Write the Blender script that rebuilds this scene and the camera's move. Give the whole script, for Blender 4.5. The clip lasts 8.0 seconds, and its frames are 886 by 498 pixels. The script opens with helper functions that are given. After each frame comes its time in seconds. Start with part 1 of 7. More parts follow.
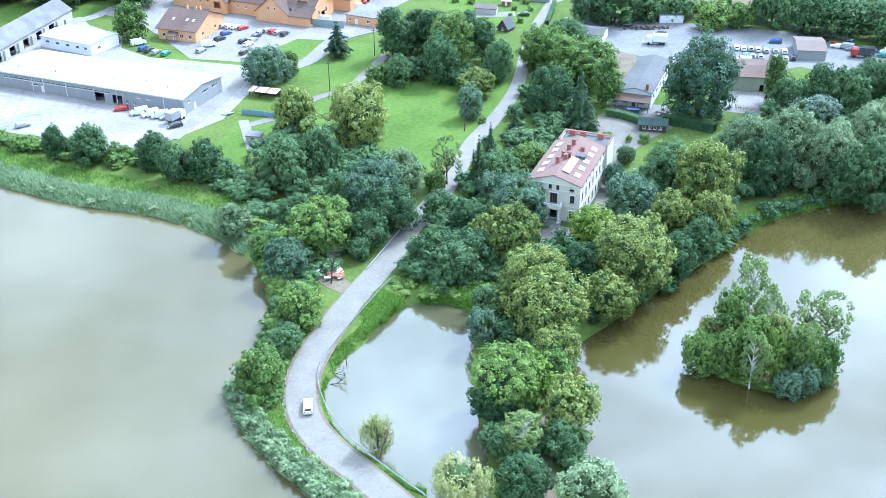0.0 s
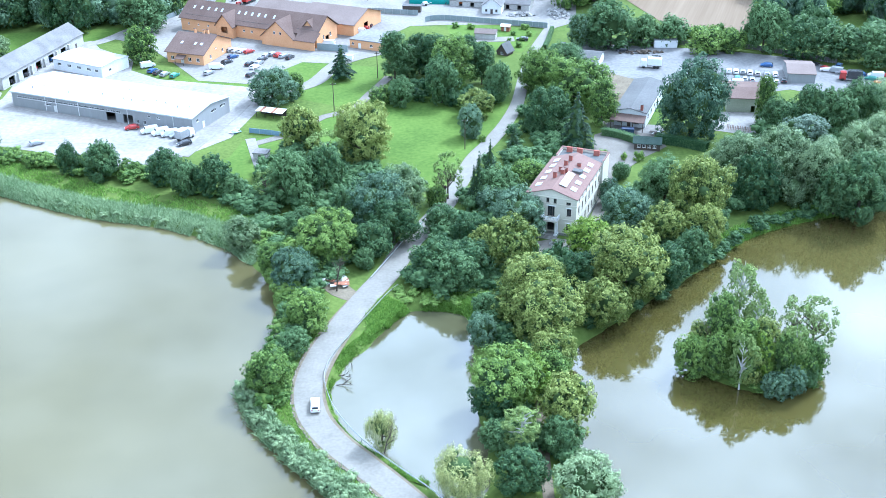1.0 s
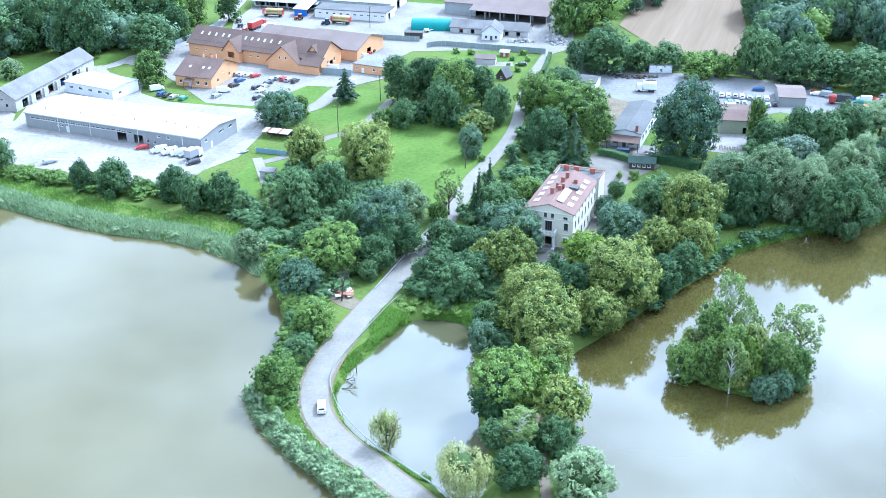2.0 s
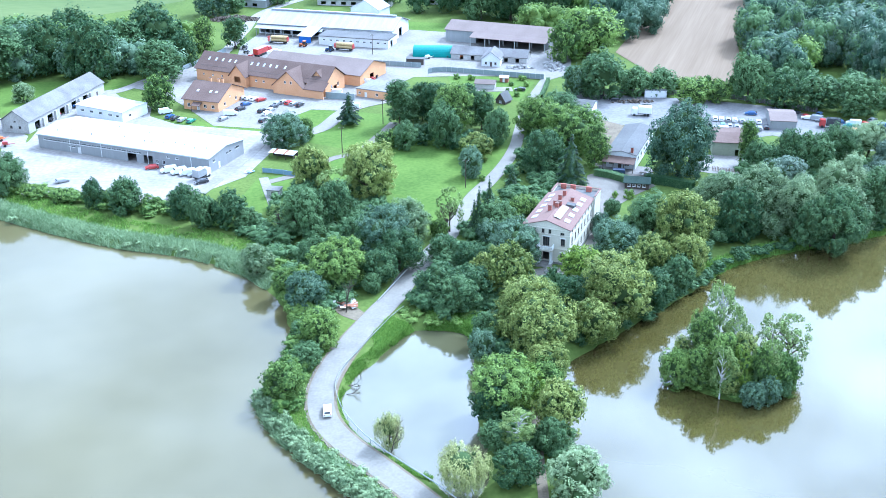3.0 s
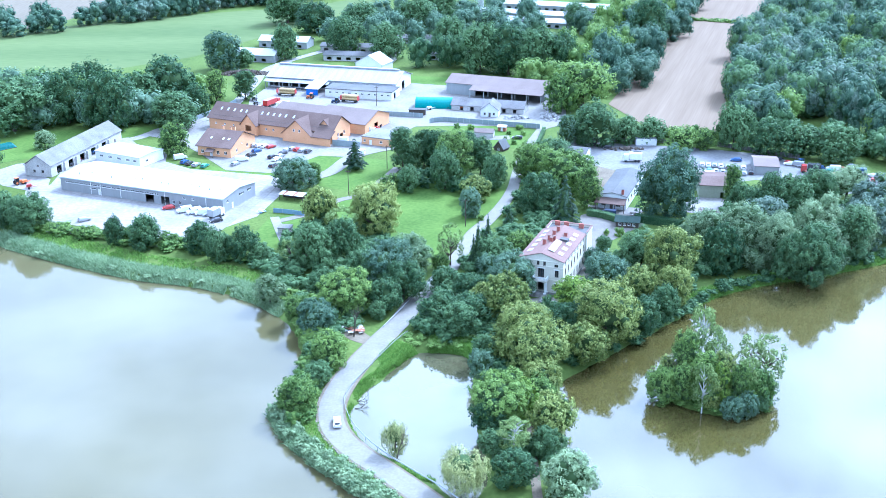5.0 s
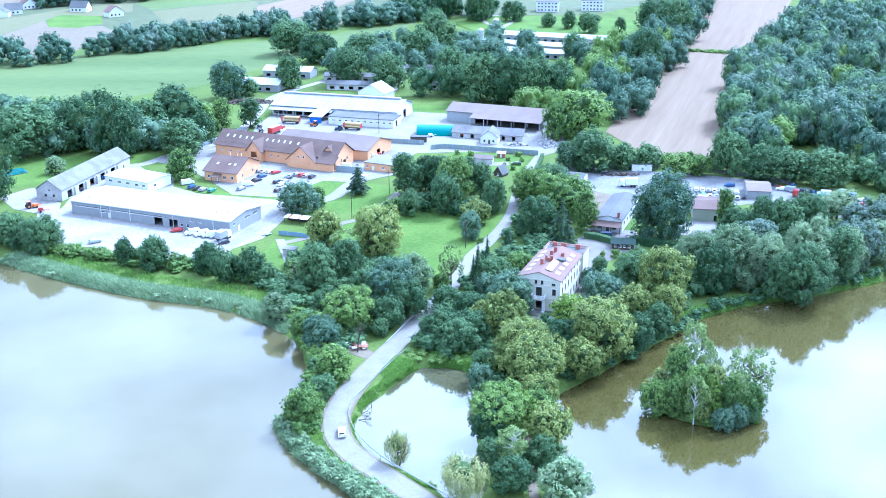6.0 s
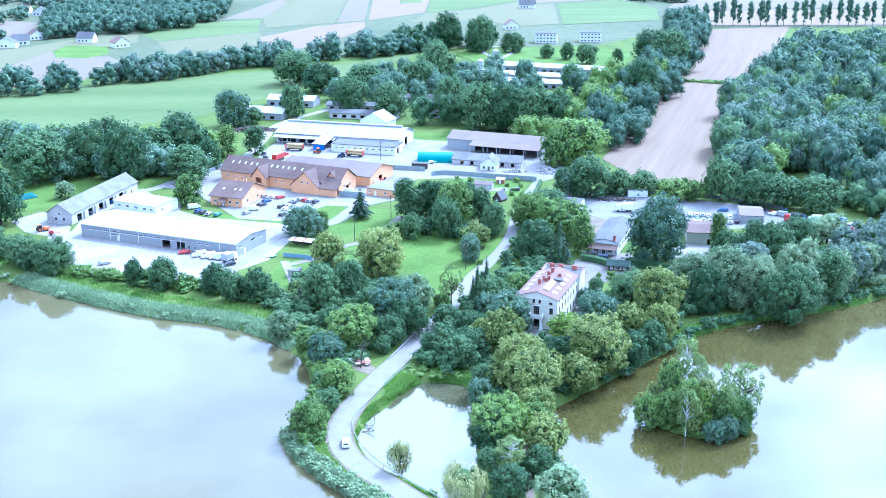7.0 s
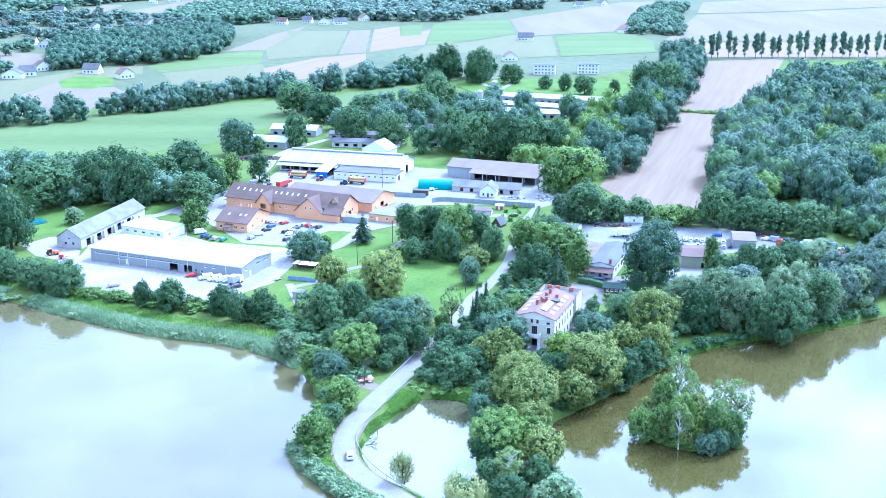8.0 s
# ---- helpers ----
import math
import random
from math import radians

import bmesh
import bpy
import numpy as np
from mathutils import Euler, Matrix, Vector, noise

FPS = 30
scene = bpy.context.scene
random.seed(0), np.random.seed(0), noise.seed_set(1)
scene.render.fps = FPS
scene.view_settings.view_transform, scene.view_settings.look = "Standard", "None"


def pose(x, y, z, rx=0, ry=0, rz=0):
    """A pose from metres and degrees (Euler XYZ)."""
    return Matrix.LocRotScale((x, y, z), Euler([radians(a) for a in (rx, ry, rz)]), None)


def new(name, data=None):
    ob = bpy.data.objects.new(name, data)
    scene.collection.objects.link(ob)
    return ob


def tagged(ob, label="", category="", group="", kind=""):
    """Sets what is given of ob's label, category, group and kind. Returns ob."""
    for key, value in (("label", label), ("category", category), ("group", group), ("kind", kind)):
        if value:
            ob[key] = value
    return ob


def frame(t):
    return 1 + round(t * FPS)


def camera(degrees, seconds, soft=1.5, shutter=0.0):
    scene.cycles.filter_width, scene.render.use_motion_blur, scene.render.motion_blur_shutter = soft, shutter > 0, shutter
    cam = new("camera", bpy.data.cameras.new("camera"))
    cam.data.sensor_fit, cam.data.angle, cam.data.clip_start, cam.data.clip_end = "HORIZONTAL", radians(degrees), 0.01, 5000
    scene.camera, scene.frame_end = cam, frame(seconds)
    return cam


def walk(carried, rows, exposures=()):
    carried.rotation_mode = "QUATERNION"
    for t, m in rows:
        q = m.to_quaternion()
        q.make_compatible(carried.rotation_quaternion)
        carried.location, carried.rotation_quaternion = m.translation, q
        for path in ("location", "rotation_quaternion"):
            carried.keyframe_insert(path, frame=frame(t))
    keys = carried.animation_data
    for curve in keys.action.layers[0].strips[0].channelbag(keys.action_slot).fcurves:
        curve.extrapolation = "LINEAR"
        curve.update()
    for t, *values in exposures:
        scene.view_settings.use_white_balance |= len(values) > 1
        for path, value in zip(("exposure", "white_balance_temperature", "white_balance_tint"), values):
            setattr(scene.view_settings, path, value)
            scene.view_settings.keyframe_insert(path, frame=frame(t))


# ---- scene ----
# camera: a drone that backs away at an even height and lifts its gaze
cam = camera(43.8, 8.0, 0.42)
PATH = [
    (0.0, -0.0, 0.0, 125.0, 0.0, -29.408, -0.8),
    (0.5, -0.37, -5.24, 125.0, -0.046, -28.574, -0.744),
    (1.0, -0.68, -10.47, 125.08, -0.094, -27.762, -0.66),
    (1.5, -0.96, -15.73, 125.21, -0.128, -26.949, -0.586),
    (3.0, -1.63, -31.47, 125.63, -0.181, -24.519, -0.406),
    (3.5, -1.85, -36.73, 125.69, -0.202, -23.711, -0.382),
    (4.0, -2.03, -42.01, 125.74, -0.221, -22.904, -0.35),
    (4.5, -2.19, -47.24, 125.84, -0.237, -22.151, -0.31),
    (6.0, -2.49, -63.27, 126.36, -0.223, -19.718, -0.255),
    (6.5, -2.6, -68.72, 126.52, -0.227, -18.903, -0.214),
    (7.0, -2.77, -74.21, 126.65, -0.238, -18.087, -0.175),
    (7.5, -2.98, -79.76, 126.77, -0.259, -17.272, -0.152),
    (8.0, -3.27, -85.32, 126.87, -0.28, -16.433, -0.117),
]
walk(cam, [(t, pose(x, y, z, 90 + pitch, 0, yaw) @ pose(0, 0, 0, 0, 0, roll)) for t, x, y, z, yaw, pitch, roll in PATH],
     exposures=[(0.0, 1.56, 4850, 7), (4.0, 1.65, 4560, 11), (8.0, 1.78, 4260, 16)])

# ---- sky and sun: bright, thinly overcast summer day ----
SUN_UP, SUN_ROUND = 47.0, 46.0     # degrees: height, and compass turn from +y towards +x
world = bpy.data.worlds.new("sky")
scene.world = world
world.use_nodes = True
wn, wl = world.node_tree.nodes, world.node_tree.links
wn.clear()
w_out, w_bg, w_sky = wn.new("ShaderNodeOutputWorld"), wn.new("ShaderNodeBackground"), wn.new("ShaderNodeTexSky")
w_sky.sky_type, w_sky.sun_disc = "NISHITA", False
w_sky.sun_elevation, w_sky.sun_rotation = radians(SUN_UP), radians(SUN_ROUND)
w_sky.air_density, w_sky.dust_density, w_sky.ozone_density = 1.0, 2.0, 1.0
w_co, w_map = wn.new("ShaderNodeTexCoord"), wn.new("ShaderNodeMapping")
w_map.inputs["Scale"].default_value = (1.0, 1.0, 2.2)
w_no = wn.new("ShaderNodeTexNoise")
w_no.inputs["Scale"].default_value, w_no.inputs["Detail"].default_value, w_no.inputs["Roughness"].default_value = 5.0, 6.0, 0.55
w_ramp = wn.new("ShaderNodeValToRGB")
w_ramp.color_ramp.elements[0].position, w_ramp.color_ramp.elements[0].color = 0.34, (4.6, 4.9, 5.3, 1)
w_ramp.color_ramp.elements[1].position, w_ramp.color_ramp.elements[1].color = 0.62, (10.6, 11.0, 11.3, 1)
w_mix = wn.new("ShaderNodeMix")
w_mix.data_type = "RGBA"
w_mix.inputs["Factor"].default_value = 0.8
wl.new(w_co.outputs["Generated"], w_map.inputs["Vector"])
wl.new(w_map.outputs["Vector"], w_no.inputs["Vector"])
wl.new(w_no.outputs["Fac"], w_ramp.inputs["Fac"])
wl.new(w_sky.outputs["Color"], w_mix.inputs["A"])
# thin cloud glows round the hidden sun
w_dot, w_pos, w_pow, w_gain, w_mul = wn.new("ShaderNodeVectorMath"), wn.new("ShaderNodeMath"), wn.new("ShaderNodeMath"), wn.new("ShaderNodeMath"), wn.new("ShaderNodeVectorMath")
w_dot.operation, w_pos.operation, w_pow.operation, w_gain.operation, w_mul.operation = "DOT_PRODUCT", "MAXIMUM", "POWER", "MULTIPLY_ADD", "SCALE"
w_dot.inputs[1].default_value = (math.sin(radians(SUN_ROUND)) * math.cos(radians(SUN_UP)), math.cos(radians(SUN_ROUND)) * math.cos(radians(SUN_UP)), math.sin(radians(SUN_UP)))
w_pos.inputs[1].default_value, w_pow.inputs[1].default_value, w_gain.inputs[1].default_value, w_gain.inputs[2].default_value = 0.0, 3.0, 2.0, 1.0
wl.new(w_co.outputs["Generated"], w_dot.inputs[0])
wl.new(w_dot.outputs["Value"], w_pos.inputs[0])
wl.new(w_pos.outputs["Value"], w_pow.inputs[0])
wl.new(w_pow.outputs["Value"], w_gain.inputs[0])
wl.new(w_ramp.outputs["Color"], w_mul.inputs[0])
wl.new(w_gain.outputs["Value"], w_mul.inputs["Scale"])
wl.new(w_mul.outputs["Vector"], w_mix.inputs["B"])
wl.new(w_mix.outputs["Result"], w_bg.inputs["Color"])
w_bg.inputs["Strength"].default_value = 0.095
wl.new(w_bg.outputs["Background"], w_out.inputs["Surface"])

sun = new("sun", bpy.data.lights.new("sun", "SUN"))
sun.data.energy, sun.data.angle, sun.data.color = 2.3, radians(10), (1.0, 0.96, 0.9)
sun.matrix_world = pose(0, 0, 300, 90 - SUN_UP, 0, 180 - SUN_ROUND)

# ---- materials ----
MATS = {}


def material(name, dark, light, rough=0.8, scale=1.0, fine=None, bump=0.0, metal=0.0, vary=0.0, island=0.0, spots=0.5, through_light=0.0, stretch=None, coat=0.0, placed=False, turned=0.0):
    """A surface whose colour runs between dark and light at two scales. vary: by object; island: by piece; through_light: share that passes, for leaves."""
    if name in MATS:
        return MATS[name]
    m = MATS[name] = bpy.data.materials.new(name)
    m.use_nodes = True
    n, l = m.node_tree.nodes, m.node_tree.links
    b = n["Principled BSDF"]
    b.inputs["Roughness"].default_value, b.inputs["Metallic"].default_value = rough, metal
    b.inputs["Coat Weight"].default_value = coat
    if rough >= 0.88:       # dull, loose surfaces hardly mirror the sky
        b.inputs["Specular IOR Level"].default_value = 0.12
    co = n.new("ShaderNodeTexCoord")
    vec = n.new("ShaderNodeNewGeometry").outputs["Position"] if placed else co.outputs["Object"]
    if turned:
        tp_ = n.new("ShaderNodeMapping")
        tp_.inputs["Rotation"].default_value = (0, 0, radians(turned))
        l.new(vec, tp_.inputs["Vector"])
        vec = tp_.outputs["Vector"]
    if stretch:
        mp = n.new("ShaderNodeMapping")
        mp.inputs["Scale"].default_value = stretch
        l.new(vec, mp.inputs["Vector"])
        vec = mp.outputs["Vector"]
    big, small = n.new("ShaderNodeTexNoise"), n.new("ShaderNodeTexNoise")
    big.inputs["Scale"].default_value, big.inputs["Detail"].default_value = scale, 4
    small.inputs["Scale"].default_value, small.inputs["Detail"].default_value = fine or scale * 9, 5
    for t in (big, small):
        l.new(vec, t.inputs["Vector"])
    add = n.new("ShaderNodeMix")
    add.inputs["Factor"].default_value = spots
    l.new(big.outputs["Fac"], add.inputs["A"])
    l.new(small.outputs["Fac"], add.inputs["B"])
    value = add.outputs["Result"]
    for amount, node, out in ((vary, "ShaderNodeObjectInfo", "Random"), (island, "ShaderNodeNewGeometry", "Random Per Island")):
        if amount:
            src, mad = n.new(node), n.new("ShaderNodeMath")
            mad.operation = "MULTIPLY_ADD"
            mad.inputs[1].default_value, half = amount, n.new("ShaderNodeMath")
            half.operation, half.inputs[1].default_value = "SUBTRACT", amount / 2
            l.new(src.outputs[out], mad.inputs[0])
            l.new(value, mad.inputs[2])
            l.new(mad.outputs[0], half.inputs[0])
            value = half.outputs[0]
    ramp = n.new("ShaderNodeValToRGB")
    ramp.color_ramp.elements[0].position, ramp.color_ramp.elements[0].color = 0.32, (*dark, 1)
    ramp.color_ramp.elements[1].position, ramp.color_ramp.elements[1].color = 0.68, (*light, 1)
    l.new(value, ramp.inputs["Fac"])
    l.new(ramp.outputs["Color"], b.inputs["Base Color"])
    if bump:
        bp = n.new("ShaderNodeBump")
        bp.inputs["Strength"].default_value, bp.inputs["Distance"].default_value = 0.6, bump
        l.new(small.outputs["Fac"], bp.inputs["Height"])
        l.new(bp.outputs["Normal"], b.inputs["Normal"])
    if through_light:
        b.inputs["Specular IOR Level"].default_value = 0.14
        tr, mx = n.new("ShaderNodeBsdfTranslucent"), n.new("ShaderNodeMixShader")
        mx.inputs["Fac"].default_value = through_light
        l.new(ramp.outputs["Color"], tr.inputs["Color"])
        l.new(b.outputs["BSDF"], mx.inputs[1])
        l.new(tr.outputs["BSDF"], mx.inputs[2])
        l.new(mx.outputs["Shader"], n["Material Output"].inputs["Surface"])
    return m


GRASS = material("rough_grass", (0.052, 0.083, 0.016), (0.116, 0.157, 0.034), 0.95, 0.06, 0.9, 0.12)
LAWN = material("mown_meadow", (0.056, 0.1, 0.016), (0.114, 0.172, 0.032), 0.95, 0.06, 0.8, 0.06)
FARGREEN = material("green_crop", (0.07, 0.102, 0.032), (0.122, 0.152, 0.054), 0.95, 0.01, 0.25, 0.0, stretch=(0.4, 3.0, 1))
WHEAT = material("ripe_wheat", (0.145, 0.107, 0.07), (0.2, 0.152, 0.103), 0.95, 0.035, 0.32, 0.0, stretch=(4.0, 0.08, 1), turned=19.0)
STUBBLE = material("pale_stubble", (0.125, 0.104, 0.07), (0.17, 0.143, 0.1), 0.95, 0.01, 0.2, 0.0, stretch=(3.0, 0.4, 1))
PALEGRASS = material("cut_hay_grass", (0.108, 0.108, 0.052), (0.14, 0.138, 0.072), 0.95, 0.01, 0.2, 0.0, stretch=(3.0, 0.4, 1))
PASTURE = material("dry_pasture", (0.07, 0.085, 0.04), (0.115, 0.125, 0.068), 0.95, 0.006, 0.09, 0.0)
ASPHALT = material("worn_asphalt", (0.135, 0.126, 0.106), (0.205, 0.192, 0.163), 0.85, 0.25, 1.6, 0.01)
CONCRETE = material("pale_concrete_yard", (0.165, 0.155, 0.142), (0.31, 0.295, 0.272), 0.9, 0.06, 0.7, 0.01)
PAVING = material("grey_paved_yard", (0.15, 0.141, 0.128), (0.26, 0.247, 0.226), 0.9, 0.07, 0.9, 0.01)
GRAVEL = material("gravel", (0.125, 0.114, 0.096), (0.215, 0.198, 0.17), 0.95, 0.2, 2.5, 0.02)
DIRT = material("trodden_earth", (0.1, 0.08, 0.055), (0.2, 0.17, 0.12), 0.95, 0.2, 2.0, 0.02)
WHITEMETAL = material("white_roof_sheet", (0.3, 0.31, 0.32), (0.42, 0.43, 0.44), 0.5, 0.08, 1.5, 0.0)
GREYCLAD = material("grey_steel_cladding", (0.235, 0.242, 0.24), (0.295, 0.302, 0.3), 0.5, 0.1, 1.5, 0.0, stretch=(6, 6, 0.4))
PLASTER = material("cream_render", (0.5, 0.475, 0.39), (0.62, 0.595, 0.5), 0.9, 0.3, 3.0, 0.004)
WHITEWALL = material("white_render", (0.55, 0.56, 0.56), (0.7, 0.71, 0.71), 0.9, 0.2, 2.0, 0.004)
ORANGE = material("orange_render", (0.54, 0.29, 0.14), (0.64, 0.37, 0.2), 0.9, 0.2, 2.0, 0.004)
BROWNROOF = material("brown_roof_sheet", (0.098, 0.066, 0.054), (0.15, 0.108, 0.09), 0.88, 0.15, 2.0, 0.01)
FADEDROOF = material("faded_red_brown_roof", (0.145, 0.115, 0.1), (0.2, 0.16, 0.142), 0.88, 0.15, 2.0, 0.01)
YARDGREY = material("grey_oiled_yard", (0.12, 0.118, 0.115), (0.225, 0.222, 0.217), 0.9, 0.08, 0.9, 0.01)
SHEDROOF = material("pale_corrugated_roof", (0.2, 0.205, 0.21), (0.33, 0.335, 0.34), 0.6, 0.1, 1.4, 0.01, stretch=(5, 0.5, 1))
REDROOF = material("red_roof_sheet", (0.15, 0.096, 0.08), (0.2, 0.132, 0.112), 0.88, 0.15, 2.0, 0.01)
GREYROOF = material("grey_bitumen_roof", (0.085, 0.085, 0.083), (0.14, 0.139, 0.135), 0.88, 0.12, 2.0, 0.01)
ETERNIT = material("weathered_fibre_cement", (0.11, 0.105, 0.1), (0.21, 0.205, 0.2), 0.9, 0.2, 2.5, 0.02)
BRICKRED = material("red_brick", (0.23, 0.08, 0.06), (0.34, 0.13, 0.1), 0.9, 0.8, 6.0, 0.01)
BARNWALL = material("stained_barn_plaster", (0.28, 0.27, 0.25), (0.5, 0.49, 0.46), 0.9, 0.25, 2.0, 0.01)
FENCE = material("grey_green_fence_boards", (0.17, 0.21, 0.21), (0.25, 0.29, 0.29), 0.85, 0.3, 3.0, 0.005)
DARKWOOD = material("dark_stained_timber", (0.035, 0.028, 0.022), (0.08, 0.06, 0.045), 0.8, 0.5, 6.0, 0.01)
TEAL = material("teal_tarpaulin", (0.0, 0.13, 0.115), (0.008, 0.2, 0.175), 0.55, 0.2, 2.0, 0.02)
PALEBLUE = material("faded_blue_sheet", (0.13, 0.22, 0.3), (0.22, 0.32, 0.4), 0.6, 0.4, 3.0, 0.0)
BLUEPAINT = material("blue_sheet", (0.02, 0.1, 0.4), (0.03, 0.15, 0.52), 0.5, 0.3, 2.0, 0.0)
GLASS = material("dark_window_glass", (0.012, 0.015, 0.018), (0.03, 0.035, 0.04), 0.06, 0.6, 3.0, 0.0)
SKYLIGHT = material("skylight_glass", (0.35, 0.4, 0.44), (0.5, 0.55, 0.58), 0.1, 0.6, 3.0, 0.0)
WHITEFRAME = material("white_frame", (0.62, 0.62, 0.6), (0.72, 0.72, 0.7), 0.6, 2.0, 9.0, 0.0)
DARKFRAME = material("brown_frame", (0.06, 0.045, 0.035), (0.1, 0.075, 0.06), 0.6, 2.0, 9.0, 0.0)
RAIL = material("galvanised_steel", (0.3, 0.32, 0.31), (0.42, 0.44, 0.43), 0.5, 1.0, 6.0, 0.0, metal=0.4)
RUBBER = material("tyre_rubber", (0.015, 0.015, 0.015), (0.03, 0.03, 0.03), 0.85, 3.0, 20.0)
RIM = material("wheel_rim", (0.3, 0.3, 0.31), (0.42, 0.42, 0.43), 0.35, 3.0, 20.0, metal=0.6)
LAMPRED = material("tail_lamp_red", (0.3, 0.015, 0.012), (0.4, 0.03, 0.02), 0.25, 3.0, 9.0)
LAMPCLEAR = material("headlamp_clear", (0.55, 0.56, 0.57), (0.7, 0.7, 0.7), 0.15, 3.0, 9.0)
BARK = material("grey_brown_bark", (0.05, 0.04, 0.03), (0.12, 0.1, 0.08), 0.95, 1.5, 9.0, 0.03)
BIRCHBARK = material("white_birch_bark", (0.35, 0.34, 0.32), (0.7, 0.69, 0.66), 0.9, 1.2, 5.0, 0.02, stretch=(1, 1, 4))

LEAF = {
    "dark": material("leaves_dark_green", (0.034, 0.078, 0.032), (0.14, 0.225, 0.09), 0.6, 0.3, 2.2, vary=0.3, island=0.34, through_light=0.26, placed=True),
    "green": material("leaves_green", (0.06, 0.115, 0.026), (0.225, 0.325, 0.075), 0.6, 0.3, 2.2, vary=0.25, island=0.34, through_light=0.26, placed=True),
    "linden": material("leaves_yellow_green", (0.09, 0.13, 0.026), (0.32, 0.37, 0.1), 0.6, 0.3, 2.2, vary=0.25, island=0.34, through_light=0.26, placed=True),
    "yellow": material("leaves_bright_green", (0.085, 0.15, 0.018), (0.23, 0.32, 0.05), 0.6, 0.3, 2.2, vary=0.15, island=0.34, through_light=0.26, placed=True),
    "blue": material("leaves_blue_green", (0.048, 0.094, 0.058), (0.178, 0.265, 0.155), 0.6, 0.3, 2.2, vary=0.25, island=0.34, through_light=0.26, placed=True),
    "willow": material("leaves_silver_green", (0.105, 0.16, 0.075), (0.31, 0.4, 0.2), 0.6, 0.3, 2.2, vary=0.2, island=0.34, through_light=0.26, placed=True),
    "weeping": material("leaves_weeping_willow", (0.19, 0.22, 0.065), (0.46, 0.48, 0.19), 0.6, 0.3, 2.2, vary=0.15, island=0.34, through_light=0.26, placed=True),
    "birch": material("leaves_birch", (0.09, 0.15, 0.04), (0.29, 0.37, 0.12), 0.6, 0.3, 2.2, vary=0.2, island=0.34, through_light=0.26, placed=True),
    # far haze put into a paler leaf colour; some shore trees use it too
    "grey": material("leaves_hazed_grey_green", (0.075, 0.118, 0.082), (0.185, 0.25, 0.175), 0.6, 0.3, 2.2, vary=0.2, island=0.34, through_light=0.26, placed=True),
    "conifer": material("needles_dark", (0.02, 0.045, 0.024), (0.075, 0.125, 0.055), 0.6, 0.3, 2.2, vary=0.2, island=0.34, through_light=0.1, placed=True),
}
# near crown cores: the shade between the leaves is put into this dark colour
CORE_SHADE = material("crown_core_shade", (0.036, 0.064, 0.022), (0.075, 0.115, 0.042), 0.95, 0.5, 3.0)
BANKGRASS = material("bank_grass_blades", (0.1, 0.19, 0.028), (0.24, 0.38, 0.07), 0.7, 0.1, 0.9, island=0.5, through_light=0.25)
REED = material("reed_blades", (0.14, 0.22, 0.1), (0.36, 0.46, 0.25), 0.7, 0.08, 0.7, island=0.5, through_light=0.25)

def water_of(name, deep, shallow, scale, gloss):
    """Murky water: a silty body under a glossy surface with faint ripples."""
    m = MATS[name] = bpy.data.materials.new(name)
    m.use_nodes = True
    n, l = m.node_tree.nodes, m.node_tree.links
    b = n["Principled BSDF"]
    b.inputs["Roughness"].default_value, b.inputs["IOR"].default_value = 0.05, gloss
    co, big, ramp, ripple, bp = (n.new("ShaderNode" + k) for k in ("TexCoord", "TexNoise", "ValToRGB", "TexNoise", "Bump"))
    big.inputs["Scale"].default_value, big.inputs["Detail"].default_value = scale, 4
    ramp.color_ramp.elements[0].position, ramp.color_ramp.elements[0].color = 0.35, (*deep, 1)
    ramp.color_ramp.elements[1].position, ramp.color_ramp.elements[1].color = 0.65, (*shallow, 1)
    ripple.inputs["Scale"].default_value, ripple.inputs["Detail"].default_value = 1.6, 3
    bp.inputs["Strength"].default_value, bp.inputs["Distance"].default_value = 0.05, 0.02
    l.new(co.outputs["Object"], big.inputs["Vector"])
    l.new(big.outputs["Fac"], ramp.inputs["Fac"])
    l.new(ramp.outputs["Color"], b.inputs["Base Color"])
    l.new(co.outputs["Object"], ripple.inputs["Vector"])
    l.new(ripple.outputs["Fac"], bp.inputs["Height"])
    l.new(bp.outputs["Normal"], b.inputs["Normal"])
    return m


WATER = water_of("brown_water", (0.052, 0.045, 0.011), (0.078, 0.068, 0.022), 0.012, 1.78)
SILTY = water_of("silty_water", (0.074, 0.066, 0.026), (0.112, 0.1, 0.048), 0.016, 1.52)

POOL = water_of("pond_water", (0.07, 0.068, 0.034), (0.1, 0.096, 0.056), 0.03, 1.85)

# ---- mesh helpers ----


def mesh_of(name, verts, faces, mat, smooth=False):
    me = bpy.data.meshes.new(name)
    me.from_pydata(verts.tolist() if isinstance(verts, np.ndarray) else verts, [], faces.tolist() if isinstance(faces, np.ndarray) else faces)
    me.materials.append(mat)
    if smooth:
        me.polygons.foreach_set("use_smooth", [True] * len(me.polygons))
    me.update()
    return me


def part(name, bm, mat, parent, label=""):
    me = bpy.data.meshes.new(name)
    bmesh.ops.recalc_face_normals(bm, faces=bm.faces[:])
    bm.to_mesh(me)
    bm.free()
    me.materials.append(mat)
    ob = new(name, me)
    ob.parent = parent
    if label:
        ob["label"] = label
    return ob


def twin(name, ob, parent, m=None):
    """Another part on the same mesh."""
    o = new(name, ob.data)
    o.parent = parent
    if m is not None:
        o.matrix_basis = m
    return o


